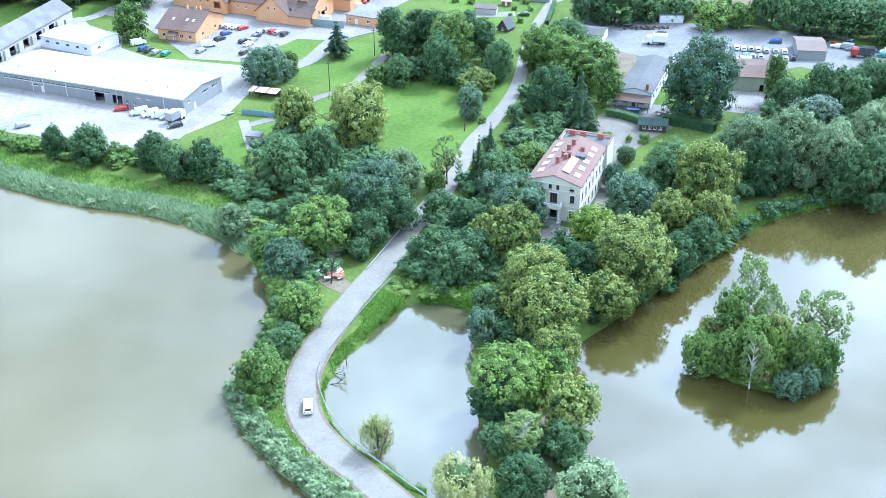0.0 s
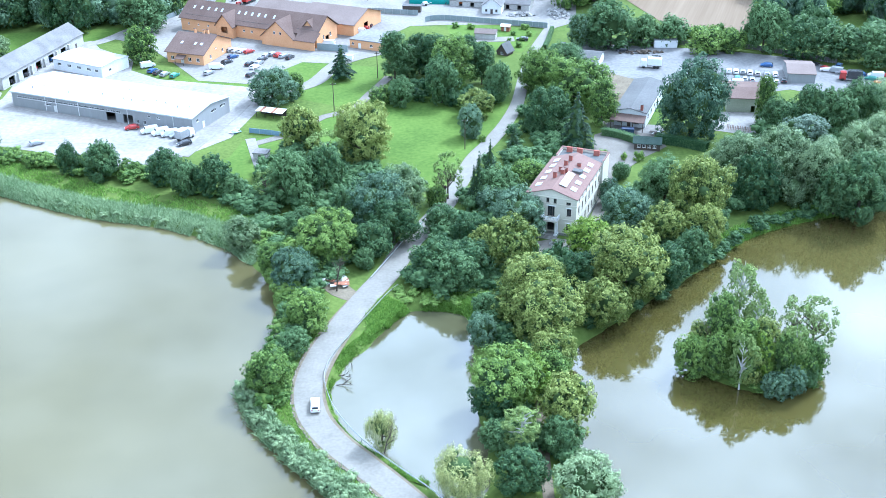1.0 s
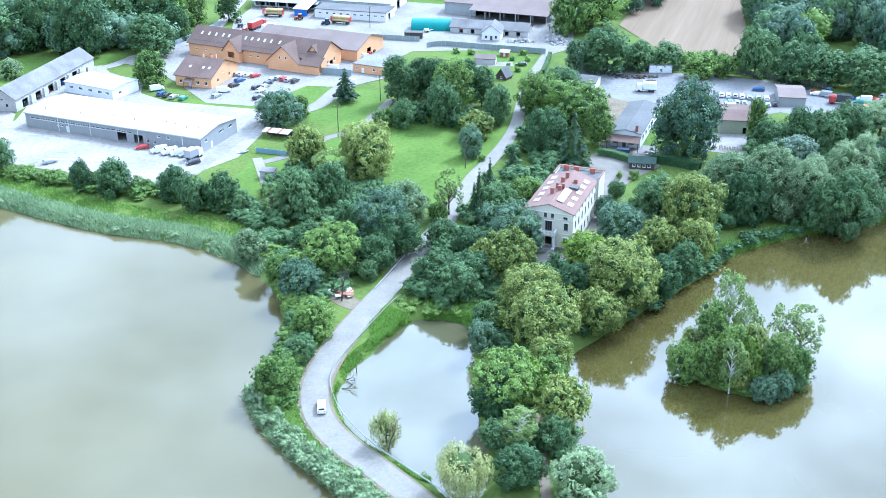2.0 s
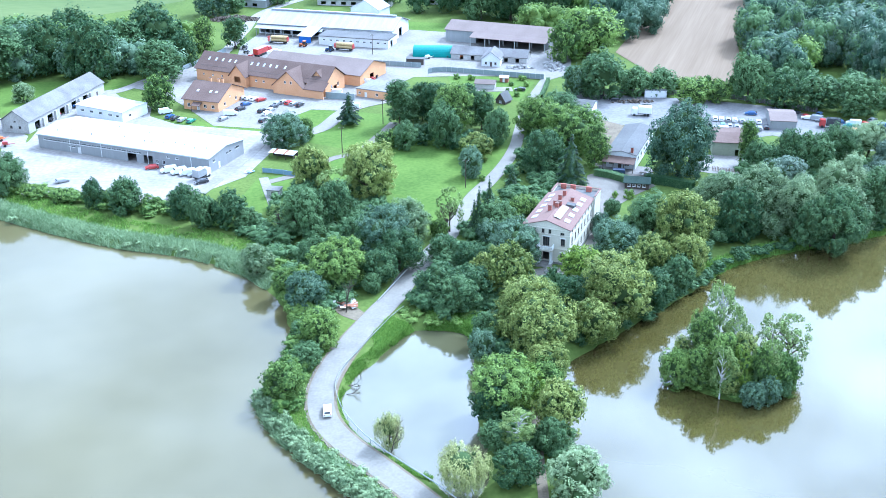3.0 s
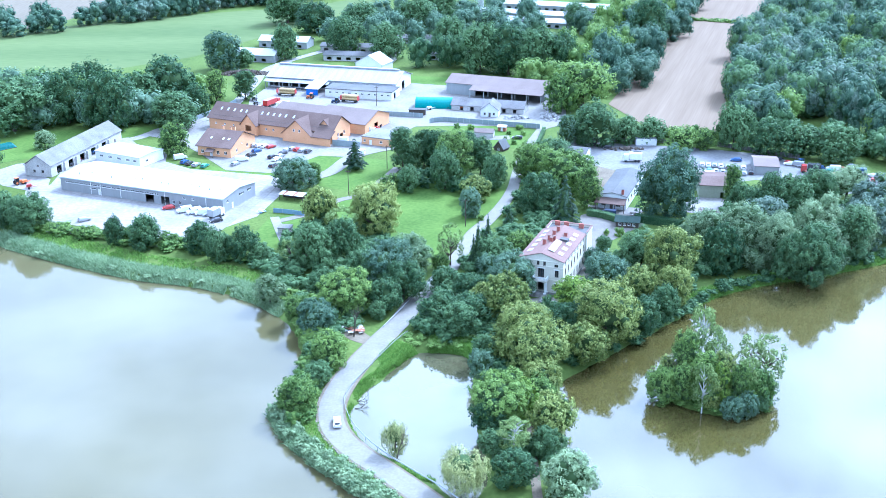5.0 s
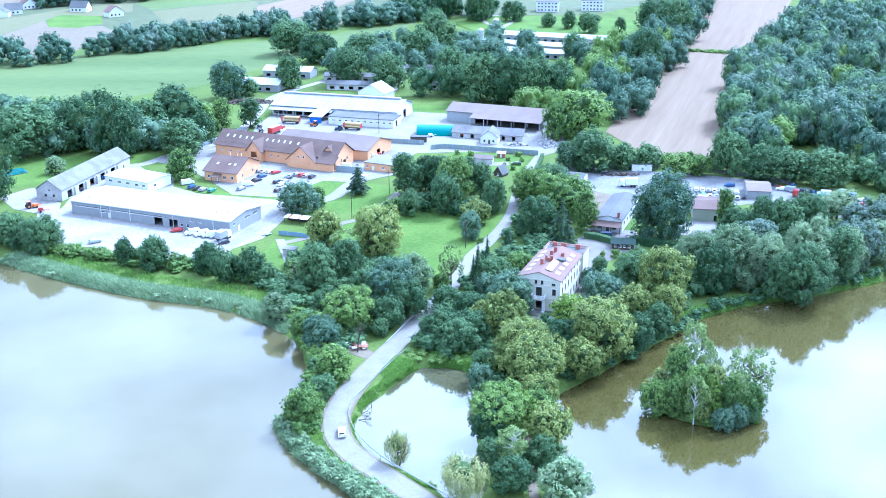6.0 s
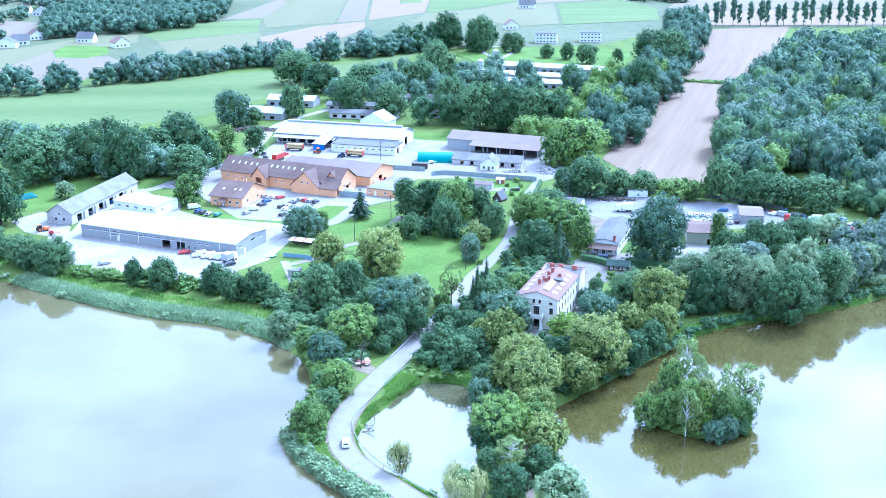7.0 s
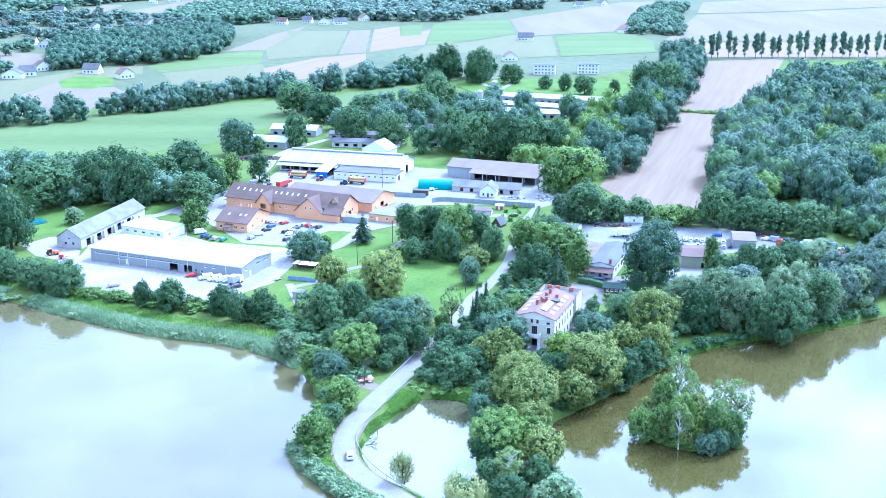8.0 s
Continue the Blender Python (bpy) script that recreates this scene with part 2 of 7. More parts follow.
def box(bm, x0, y0, z0, x1, y1, z1, m=None):
    vs = [bm.verts.new(p) for p in ((x0, y0, z0), (x1, y0, z0), (x1, y1, z0), (x0, y1, z0), (x0, y0, z1), (x1, y0, z1), (x1, y1, z1), (x0, y1, z1))]
    for q in ((3, 2, 1, 0), (4, 5, 6, 7), (0, 1, 5, 4), (1, 2, 6, 5), (2, 3, 7, 6), (3, 0, 4, 7)):
        bm.faces.new([vs[i] for i in q])
    if m is not None:
        bmesh.ops.transform(bm, matrix=m, verts=vs)
    return vs


def prism(bm, outline, y0, y1, m=None):
    """An outline of (x, z) carried from y0 to y1."""
    a, b = [bm.verts.new((x, y0, z)) for x, z in outline], [bm.verts.new((x, y1, z)) for x, z in outline]
    k = len(a)
    bm.faces.new(a), bm.faces.new(b[::-1])
    for i in range(k):
        bm.faces.new((a[i], b[i], b[(i + 1) % k], a[(i + 1) % k]))
    if m is not None:
        bmesh.ops.transform(bm, matrix=m, verts=a + b)
    return a + b


def tube(bm, p, q, r0, r1=None, sides=8):
    p, q = Vector(p), Vector(q)
    turn = (q - p).to_track_quat("Z", "Y").to_matrix()
    r1 = r0 if r1 is None else r1
    rings = []
    for c, r in ((p, r0), (q, r1)):
        rings.append([bm.verts.new(c + turn @ Vector((r * math.cos(6.2832 * i / sides), r * math.sin(6.2832 * i / sides), 0))) for i in range(sides)])
    for i in range(sides):
        bm.faces.new((rings[0][i], rings[0][(i + 1) % sides], rings[1][(i + 1) % sides], rings[1][i]))
    bm.faces.new(rings[0][::-1]), bm.faces.new(rings[1])


def smooth_line(points, step=4.0, closed=False):
    """A flowing line through the points, with even steps."""
    p = [np.array(q, float) for q in points]
    n = len(p)
    out = []
    for i in range(n if closed else n - 1):
        a, b, c, d = (p[(i + k) % n] if closed else p[min(max(i + k, 0), n - 1)] for k in (-1, 0, 1, 2))
        m = max(1, int(np.linalg.norm(c - b) / step))
        for j in range(m):
            t = j / m
            out.append(0.5 * (2 * b + (c - a) * t + (2 * a - 5 * b + 4 * c - d) * t * t + (3 * b - a - 3 * c + d) * t ** 3))
    if not closed:
        out.append(p[-1])
    return np.array(out)


def inside(poly, x, y):
    hit = np.zeros(x.shape, bool)
    for (x0, y0), (x1, y1) in zip(poly, np.roll(poly, -1, 0)):
        cross = (y0 > y) != (y1 > y)
        hit ^= cross & (x < (x1 - x0) * (y - y0) / (y1 - y0 + 1e-12) + x0)
    return hit


def distance_to(poly, x, y, closed=True):
    best = np.full(x.shape, 1e9)
    ends = np.roll(poly, -1, 0) if closed else poly[1:]
    for (x0, y0), (x1, y1) in zip(poly, ends):
        dx, dy = x1 - x0, y1 - y0
        t = np.clip(((x - x0) * dx + (y - y0) * dy) / (dx * dx + dy * dy + 1e-12), 0, 1)
        best = np.minimum(best, np.hypot(x - x0 - t * dx, y - y0 - t * dy))
    return best


# ---- ground with the lakes sunk into it, one sheet to the horizon ----
LEVEL = -1.5
WEST_LAKE = smooth_line([(-520, 350), (-260, 330), (-160, 288), (-135, 273), (-111, 259), (-90, 249), (-71, 243), (-52, 230), (-42, 216), (-38, 203), (-35, 190), (-39, 180),
                         (-41, 170), (-37, 160), (-30, 150), (-22, 141), (-12, 129), (0, 105), (12, 50), (-20, -160), (-520, -160)], 6, True)
EAST_LAKE = smooth_line([(149, 267), (130, 257), (111, 249), (91, 242), (75, 233), (62, 219), (49, 206), (36, 193), (28, 186), (25, 176), (24, 163), (23, 150), (24, 137), (32, 100),
                         (50, 40), (80, -160), (560, -160), (560, 360), (240, 315)], 6, True)
POND = smooth_line([(-8, 200), (-11.5, 195.5), (-16, 187), (-20.5, 179), (-22.8, 170), (-21.6, 162), (-17, 154), (-10, 147.5), (-3, 140), (3, 133), (7, 140), (7, 155), (6, 170),
                    (6, 183), (6, 195), (2, 199.5)], 3, True)
ISLAND = smooth_line([(51.5, 175), (55, 171), (59, 168.5), (63, 167), (67.5, 168), (71, 171.5), (72.5, 177), (70, 182), (65, 185.5), (59, 185.5), (54, 180.5)], 3, True)


def spread(lo, hi, step, far_lo, far_hi):
    out, s = list(np.arange(lo, hi, step)), step
    while out[-1] < far_hi:
        s *= 1.18
        out.append(out[-1] + s)
    s = step
    while out[0] > far_lo:
        s *= 1.18
        out.insert(0, out[0] - s)
    return np.array(out)


gx, gy = np.meshgrid(spread(-170, 160, 1.5, -2600, 2600), spread(125, 300, 1.5, -700, 4200))
depth = np.full(gx.shape, -1e9)
for lake in (WEST_LAKE, EAST_LAKE, POND):
    d = distance_to(lake, gx, gy)
    depth = np.maximum(depth, np.where(inside(lake, gx, gy), d, -d))
d = distance_to(ISLAND, gx, gy)
depth = np.minimum(depth, np.where(inside(ISLAND, gx, gy), -d, d))
wob = np.array([noise.noise((x * 0.22, y * 0.22, 0)) + 0.6 * noise.noise((x * 0.6, y * 0.6, 5)) if abs(q) < 8 else 0 for x, y, q in zip(gx.ravel(), gy.ravel(), depth.ravel())]).reshape(gx.shape)
depth = depth + 0.8 * wob
gz = np.clip(-depth, -3, 2.2)
gz = np.where(gz > 0, LEVEL + gz / 2.2 * 1.5, LEVEL + gz * 0.5)
ny, nx = gx.shape
ids = np.arange(ny * nx).reshape(ny, nx)
quads = np.stack([ids[:-1, :-1], ids[:-1, 1:], ids[1:, 1:], ids[1:, :-1]], -1).reshape(-1, 4)
ground = new("ground", mesh_of("ground", np.stack([gx, gy, gz], -1).reshape(-1, 3), quads, GRASS, True))
tagged(ground, "rough green grass and banks round the lakes", "ground", kind="structure")
bed = bmesh.new()
box(bed, -1500, -699, LEVEL - 0.02, 15, 420, LEVEL)
tagged(part("water", bed, SILTY, None), "calm silty grey-green lake water reflecting the sky", "water", kind="structure")
bed = bmesh.new()
box(bed, 15.05, -699, LEVEL - 0.02, 1500, 420, LEVEL)
tagged(part("water", bed, WATER, None), "calm murky brown lake water reflecting the sky", "water", kind="structure")


layer = [0]


def lift():
    """Each ground cover lies a few millimetres above the one before."""
    layer[0] += 1
    return 0.004 * layer[0]


def sheet(name, points, mat, label, category, z=0.05, step=6.0, closed_curve=True):
    """A flat patch of ground cover with a flowing or straight outline."""
    line = smooth_line(points, step, True) if closed_curve else np.array(points, float)
    z += lift() * 0.5
    bm = bmesh.new()
    f = bm.faces.new([bm.verts.new((x, y, z)) for x, y in line])
    f.normal_update()
    bmesh.ops.triangulate(bm, faces=[f])
    for f in bm.faces:
        f.normal_update()
        if f.normal.z < 0:
            f.normal_flip()
    me = bpy.data.meshes.new(name)
    bm.to_mesh(me)
    bm.free()
    me.materials.append(mat)
    return tagged(new(name, me), label, category, kind="structure")


def ribbon(name, points, width, mat, label, category, z=0.08, step=2.0, thick=0.12, kind="structure"):
    """A strip of even or changing width along a line, with a little thickness."""
    line = smooth_line(points, step)
    z += lift() * 0.5
    way = np.gradient(line, axis=0)
    way /= np.linalg.norm(way, axis=1)[:, None]
    side = np.stack([-way[:, 1], way[:, 0]], 1)
    w = np.interp(np.linspace(0, 1, len(line)), np.linspace(0, 1, len(width)), width) / 2 if hasattr(width, "__len__") else np.full(len(line), width / 2)
    a, b = line + side * w[:, None], line - side * w[:, None]
    n = len(line)
    vs = [(*p, z) for p in a] + [(*p, z) for p in b] + [(*p, z - thick) for p in a] + [(*p, z - thick) for p in b]
    fs = []
    for i in range(n - 1):
        fs += [(n + i, n + i + 1, i + 1, i), (i, i + 1, 2 * n + i + 1, 2 * n + i), (n + i + 1, n + i, 3 * n + i, 3 * n + i + 1)]
    return tagged(new(name, mesh_of(name, vs, fs, mat)), label, category, kind=kind)

# the pond lies stiller and mirrors more of the sky
out_ = POND - POND.mean(0)
sheet("water", POND + out_ / np.linalg.norm(out_, axis=1)[:, None] * 0.9, POOL, "still pale pond water reflecting the clouds", "water", LEVEL + 0.012, closed_curve=False)

# ---- roads, yards, meadows and fields ----
ROAD_LINE = [(-1, 128), (-9, 138), (-15, 145), (-21, 152), (-25.5, 160), (-27.2, 169), (-26.2, 179), (-22.8, 191), (-17.5, 205), (-13, 216), (-9, 229), (-4, 241), (1, 254), (5, 268),
             (9, 283), (14.5, 296), (20, 311), (24.5, 328), (28, 350), (33, 378), (41, 406), (47, 425)]
road = ribbon("road", ROAD_LINE, [5.2, 5.4, 5.8, 6.2, 5.6, 5.0, 4.5, 4.1, 3.9, 3.8, 4.2], ASPHALT, "narrow worn grey asphalt road winding along the dam", "road", 0.1)
ribbon("road_verge", [(-26.5, 211.5), (-23.5, 207), (-19, 203)], [6, 5, 3], DIRT, "bare earth pull-in beside the asphalt road", "gravel", 0.06)
sheet("meadow", [(-42, 314), (-40, 296), (-26, 276), (-10, 262), (-1, 264), (5, 281), (13, 299), (19, 316), (22, 336), (10, 345), (-16, 345), (-22, 330)], LAWN, "bright green mown meadow", "meadow", 0.025)
sheet("meadow", [(-100, 358), (-70, 346), (-56, 341), (-46, 334), (-30, 325), (-24, 340), (-20, 358), (-22, 366), (-34, 370), (-50, 373), (-60, 360), (-66, 350), (-84, 355), (-98, 366)], LAWN,
      "bright green grass slope beside the car park", "meadow", 0.030, closed_curve=False)
sheet("meadow", [(-60, 268), (-48, 274), (-46, 290), (-52, 303), (-60, 298), (-62, 286), (-70, 276)], LAWN, "rank green grass beside the workshop yard", "meadow", 0.035, closed_curve=False)
sheet("meadow", [(-240, 330), (-200, 350), (-165, 372), (-150, 395), (-125, 404), (-120, 420), (-180, 412), (-260, 420)], LAWN, "green pasture behind the old barn", "meadow", 0.040, closed_curve=False)
sheet("meadow", [(44, 290), (57, 292), (66, 300), (75, 330), (71, 334), (64, 306), (46, 300), (40, 278)], LAWN, "lawn of the villa garden", "meadow", 0.045, closed_curve=False)
sheet("meadow", [(12, 388), (30, 382), (38, 408), (24, 416), (2, 420), (4, 402)], LAWN, "garden plot of bright grass beside the lane", "meadow", 0.050, closed_curve=False)
sheet("meadow", [(-30, 500), (60, 482), (62, 500), (-20, 520), (-90, 520), (-88, 508)], LAWN, "strip of green grass behind the sheds", "meadow", 0.055, closed_curve=False)
sheet("concrete_yard", [(-146, 338), (-151, 320), (-134, 297), (-115, 290), (-89, 278.5), (-79, 283), (-64, 301), (-56, 338), (-66, 347), (-98, 356), (-110, 366), (-112, 378), (-128, 392),
                        (-134, 402), (-140, 398), (-147, 352)], CONCRETE, "pale concrete yard round the grey warehouse", "yard", 0.065, closed_curve=False)
sheet("concrete_yard", [(-84, 354), (-66, 350), (-50, 373), (-34, 370), (-26, 384), (-22, 400), (-12, 417), (6, 418), (24, 417), (44, 411), (54, 420), (57, 445), (55, 470), (40, 484), (-20, 503),
                        (-40, 522), (-86, 506), (-93, 470), (-90, 440), (-110, 426), (-126, 404), (-112, 396), (-98, 376)], PAVING, "pale concrete farm yard between the sheds", "yard", 0.086, closed_curve=False)
sheet("concrete_yard", [(-175, 352), (-168, 364), (-163.5, 366), (-156, 352), (-148.2, 344), (-147, 338), (-143, 326), (-145, 318), (-151, 324), (-153, 331), (-164, 337)], CONCRETE,
      "dusty pale ground before the old barn", "yard", 0.05, closed_curve=False)
ribbon("lane", [(-138, 396), (-131, 400), (-126.5, 407), (-122, 416), (-114, 421)], 5.0, CONCRETE, "pale drive past the end of the barn", "lane", 0.1)
sheet("concrete_yard", [(52, 392), (54, 362), (64, 352), (78, 342), (90, 337), (104, 334), (116, 338), (140, 322), (158, 318), (165, 334), (140, 358), (125, 372), (100, 382)], YARDGREY,
      "long grey yard where cars stand in rows", "yard", 0.06, closed_curve=False)
sheet("concrete_yard", [(82, 318), (81, 303), (88, 300), (97, 297), (104, 300), (104, 316), (90, 318)], PAVING, "paved court before the maroon-roofed store", "yard", 0.066, closed_curve=False)
sheet("concrete_yard", [(49, 304), (64, 299), (68, 303), (67, 307), (50, 311)], PAVING, "paved apron before the grey store", "yard", 0.067, closed_curve=False)
sheet("gravel_yard", [(45, 362), (50, 338), (56, 326), (58, 326), (70, 346), (60, 356), (54, 366)], DIRT, "bare earth beside the grey store", "gravel", 0.05, closed_curve=False)
sheet("gravel_yard", [(46, 300), (52, 304), (63, 300), (66, 290), (58, 282), (50, 272), (44, 270), (44, 282)], GRAVEL, "gravel turning circle behind the villa", "gravel", 0.075)
sheet("gravel_yard", [(22, 230), (28, 232), (33, 230), (33, 222), (28, 214), (22, 220)], GRAVEL, "gravel forecourt before the villa portico", "gravel", 0.07)
ribbon("footpath", [(47, 275), (45, 262), (40, 246), (36.5, 234), (33, 226)], 3.0, GRAVEL, "gravel path along the side of the villa", "path", 0.05)
ribbon("road_verge", ROAD_LINE[:12], [6.2, 6.4, 6.8, 7.2, 6.6, 6.0, 5.6], DIRT, "worn pale edge of the asphalt road", "verge", 0.03)
ribbon("footpath", [(17, 128), (17.2, 142), (17.6, 155), (19, 172), (24, 196), (27, 214)], 2.0, DIRT, "trodden earth path along the wooded dam", "path", 0.05)
ribbon("lane", [(-18, 356), (-24, 338), (-29, 324), (-38, 317), (-45, 305), (-56, 296)], 3.2, GRAVEL, "gravel lane across the grass", "lane", 0.1)
ribbon("lane", [(-56, 340), (-44, 350), (-36, 372), (-20, 385), (4, 396), (28, 398)], 6, ASPHALT, "asphalt lane past the farm buildings", "lane", 0.1)
ribbon("lane", [(-122, 404), (-112, 424), (-100, 450), (-96, 500), (-92, 545), (-60, 600)], 5, CONCRETE, "concrete farm lane", "lane", 0.1)
ribbon("lane", [(-58, 300), (-50, 272), (-44, 262)], 3.0, PAVING, "broken concrete track down the slope", "lane", 0.1)

ribbon("lane", [(-62.5, 341), (-66, 322), (-70.5, 306), (-76, 287)], 4.2, PAVING, "grey broken concrete lane beside the yard", "lane", 0.1)

sheet("wheat_field", [(78, 455), (162, 684), (208, 662), (145, 509), (122, 402), (92, 402)], WHEAT, "ripe pale wheat field", "field", 0.12, closed_curve=False)
sheet("wheat_field", [(164, 690), (235, 973), (336, 998), (212, 668)], WHEAT, "ripe pale wheat field beyond the green strip", "field", 0.12, closed_curve=False)
sheet("crop_field", [(-420, 480), (-248, 524), (-176, 540), (-141, 572), (-112, 630), (-27, 793), (-15, 838), (-95, 750), (-147, 729), (-206, 700), (-262, 660), (-420, 600)], FARGREEN,
      "broad green crop field", "field", 0.03, closed_curve=False)
def field(mat, label, points):
    """A field of the far valley; neighbours lie a hand's width above one another."""
    field.level += 1
    return sheet("field", points, mat, label, "field", 0.02 + 0.012 * field.level, closed_curve=False)


field.level = 0
field(PASTURE, "dry mixed pasture of the far valley", [(-1700, 900), (-900, 760), (-420, 620), (-150, 760), (-20, 858), (130, 865), (222, 985), (900, 1000), (1700, 2400), (1500, 2900), (-1700, 2900)])
field(STUBBLE, "pale stubble field", [(-460, 690), (-331, 740), (-322, 845), (-307, 809), (-266, 814), (-251, 788), (-240, 739), (-251, 701), (-268, 664), (-305, 672), (-460, 650)])
field(LAWN, "strip of bright grass beside the far house", [(-321, 845), (-320, 879), (-283, 870), (-270, 827), (-282, 804), (-307, 809)])
field(PALEGRASS, "light green hay meadow", [(-450, 770), (-350, 871), (-331, 913), (-302, 946), (-279, 956), (-265, 900), (-281, 870), (-320, 879), (-322, 845), (-332, 743)])
field(PALEGRASS, "olive hay meadow", [(-248, 900), (-170, 968), (-162, 937), (-156, 841), (-159, 767), (-217, 818)])
field(FARGREEN, "green crop strip", [(-278, 956), (-250, 1034), (-185, 1082), (-171, 971), (-249, 906)])
field(STUBBLE, "pale stubble strip", [(-224, 1075), (-199, 1263), (-174, 1362), (-173, 1238), (-184, 1085)])
field(WHEAT, "pale pinkish wheat field", [(-162, 933), (-122, 1012), (-76, 1052), (-72, 990), (-98, 889), (-129, 840), (-148, 794)])
field(STUBBLE, "far pale stubble field", [(-567, 1493), (-549, 1765), (-517, 1764), (-501, 1491), (-528, 1447)])
field(STUBBLE, "far pale stubble field", [(-472, 1643), (-422, 1934), (-292, 1822), (-373, 1613), (-394, 1526)])
field(STUBBLE, "pale field below the houses", [(-620, 1090), (-458, 1076), (-398, 1049), (-370, 1013), (-367, 933), (-410, 948), (-620, 980)])
field(FARGREEN, "green plot among the houses", [(-470, 1188), (-456, 1269), (-401, 1218), (-448, 1143)])
field(PALEGRASS, "olive stubble field", [(-190, 1300), (-113, 1296), (-106, 1042), (-168, 1000), (-184, 1090), (-178, 1240)])
field(STUBBLE, "bleached strip of stubble", [(-111, 1303), (-86, 1313), (-77, 1059), (-103, 1045)])
field(WHEAT, "pale wheat strip", [(-82, 1317), (-52, 1362), (-46, 1225), (-11, 1319), (-17, 1133), (-73, 1062)])
field(FARGREEN, "small green plot", [(-50, 1362), (-22, 1386), (-22, 1241), (-45, 1232)])
field(FARGREEN, "broad green maize field", [(-8, 1398), (97, 1469), (89, 1255), (36, 1176), (-14, 1130)])
field(PALEGRASS, "light green hay meadow", [(-16, 1121), (36, 1166), (88, 1245), (95, 1212), (132, 1230), (117, 1025), (71, 1003), (47, 1059), (-29, 1041)])
field(STUBBLE, "broad pale stubble field", [(98, 1469), (196, 1622), (304, 1801), (388, 1832), (237, 1362), (210, 1276), (135, 1244), (95, 1221)])
field(FARGREEN, "green maize field", [(136, 1227), (215, 1269), (240, 1170), (221, 1055), (120, 1018)])
field(STUBBLE, "broad bleached stubble field beyond the poplars", [(247, 1152), (373, 1536), (467, 1559), (695, 1662), (1150, 1700), (860, 1165), (299, 1160)])
field(STUBBLE, "far bleached stubble field", [(379, 1561), (441, 1796), (830, 2007), (1300, 2004), (1160, 1720), (704, 1685), (473, 1579)])
field(WHEAT, "brown field at the foot of the poplars", [(224, 1025), (245, 1146), (297, 1152), (760, 1152), (680, 1015), (341, 1005), (256, 1008)])
field(LAWN, "green lawn round the far blocks", [(30, 760), (127, 736), (150, 786), (156, 833), (110, 850), (36, 862), (10, 820)])
ribbon("lane", [(46, 790), (36, 818), (35, 838), (43, 858), (59, 859), (62, 840), (46, 790)], 4, CONCRETE, "looped pale drive before the far lawn", "lane", 0.4)

# ---- buildings ----


def wall_cells(bm, length, height, thick, openings, m):
    """A wall of that thickness with openings (u, z, width, height) going through it."""
    us = sorted({0.0, length, *[o[0] for o in openings], *[o[0] + o[2] for o in openings]})
    for u0, u1 in zip(us, us[1:]):
        z = 0.0
        for o in sorted((o for o in openings if o[0] < u1 - 1e-6 and o[0] + o[2] > u0 + 1e-6), key=lambda o: o[1]):
            if o[1] > z + 1e-6:
                box(bm, u0, 0, z, u1, thick, o[1], m)
            z = o[1] + o[3]
        if z < height - 1e-6:
            box(bm, u0, 0, z, u1, thick, height, m)


def window(root, m, u, z, w, h, frame_mat, thick, bars=1, sill=True):
    """A framed pane in an opening, on its wall's plane m."""
    bm = bmesh.new()
    t = min(0.1, w * 0.12)
    y0, y1 = 0.08, 0.16
    box(bm, u, y0, z, u + t, y1, z + h, m), box(bm, u + w - t, y0, z, u + w, y1, z + h, m)
    box(bm, u + t, y0, z, u + w - t, y1, z + t, m), box(bm, u + t, y0, z + h - t, u + w - t, y1, z + h, m)
    bmesh.ops.remove_doubles(bm, verts=bm.verts[:], dist=0.001)
    win = part("window", bm, frame_mat, root)
    for i in range(bars):
        c = u + w * (i + 1) / (bars + 1)
        bm = bmesh.new()
        box(bm, c - t / 2, y0 + 0.01, z + t, c + t / 2, y1 - 0.01, z + h - t, m)
        part("mullion", bm, frame_mat, win)
    bm = bmesh.new()
    box(bm, u + t, y0 + 0.03, z + t, u + w - t, y0 + 0.05, z + h - t, m)
    part("pane", bm, GLASS, win)
    if sill:
        bm = bmesh.new()
        box(bm, u - 0.08, -0.1, z - 0.08, u + w + 0.08, 0.06, z - 0.005, m)
        part("sill", bm, frame_mat, win)
    return win


def door(root, m, u, z, w, h, mat):
    bm = bmesh.new()
    box(bm, u, 0.06, z, u + w, 0.14, z + h, m)
    d = part("door", bm, mat, root)
    bm = bmesh.new()
    box(bm, u + w * 0.82, 0.02, z + 0.95, u + w * 0.92, 0.055, z + 1.02, m)
    part("handle", bm, RAIL, d)
    return d


def roof_slab(root, corners, thick, mat, label="", name="roof"):
    bm = bmesh.new()
    top = [bm.verts.new(c) for c in corners]
    low = [bm.verts.new((c[0], c[1], c[2] - thick)) for c in corners]
    bm.faces.new(top), bm.faces.new(low[::-1])
    k = len(corners)
    for i in range(k):
        bm.faces.new((top[i], low[i], low[(i + 1) % k], top[(i + 1) % k]))
    return part(name, bm, mat, root, label)


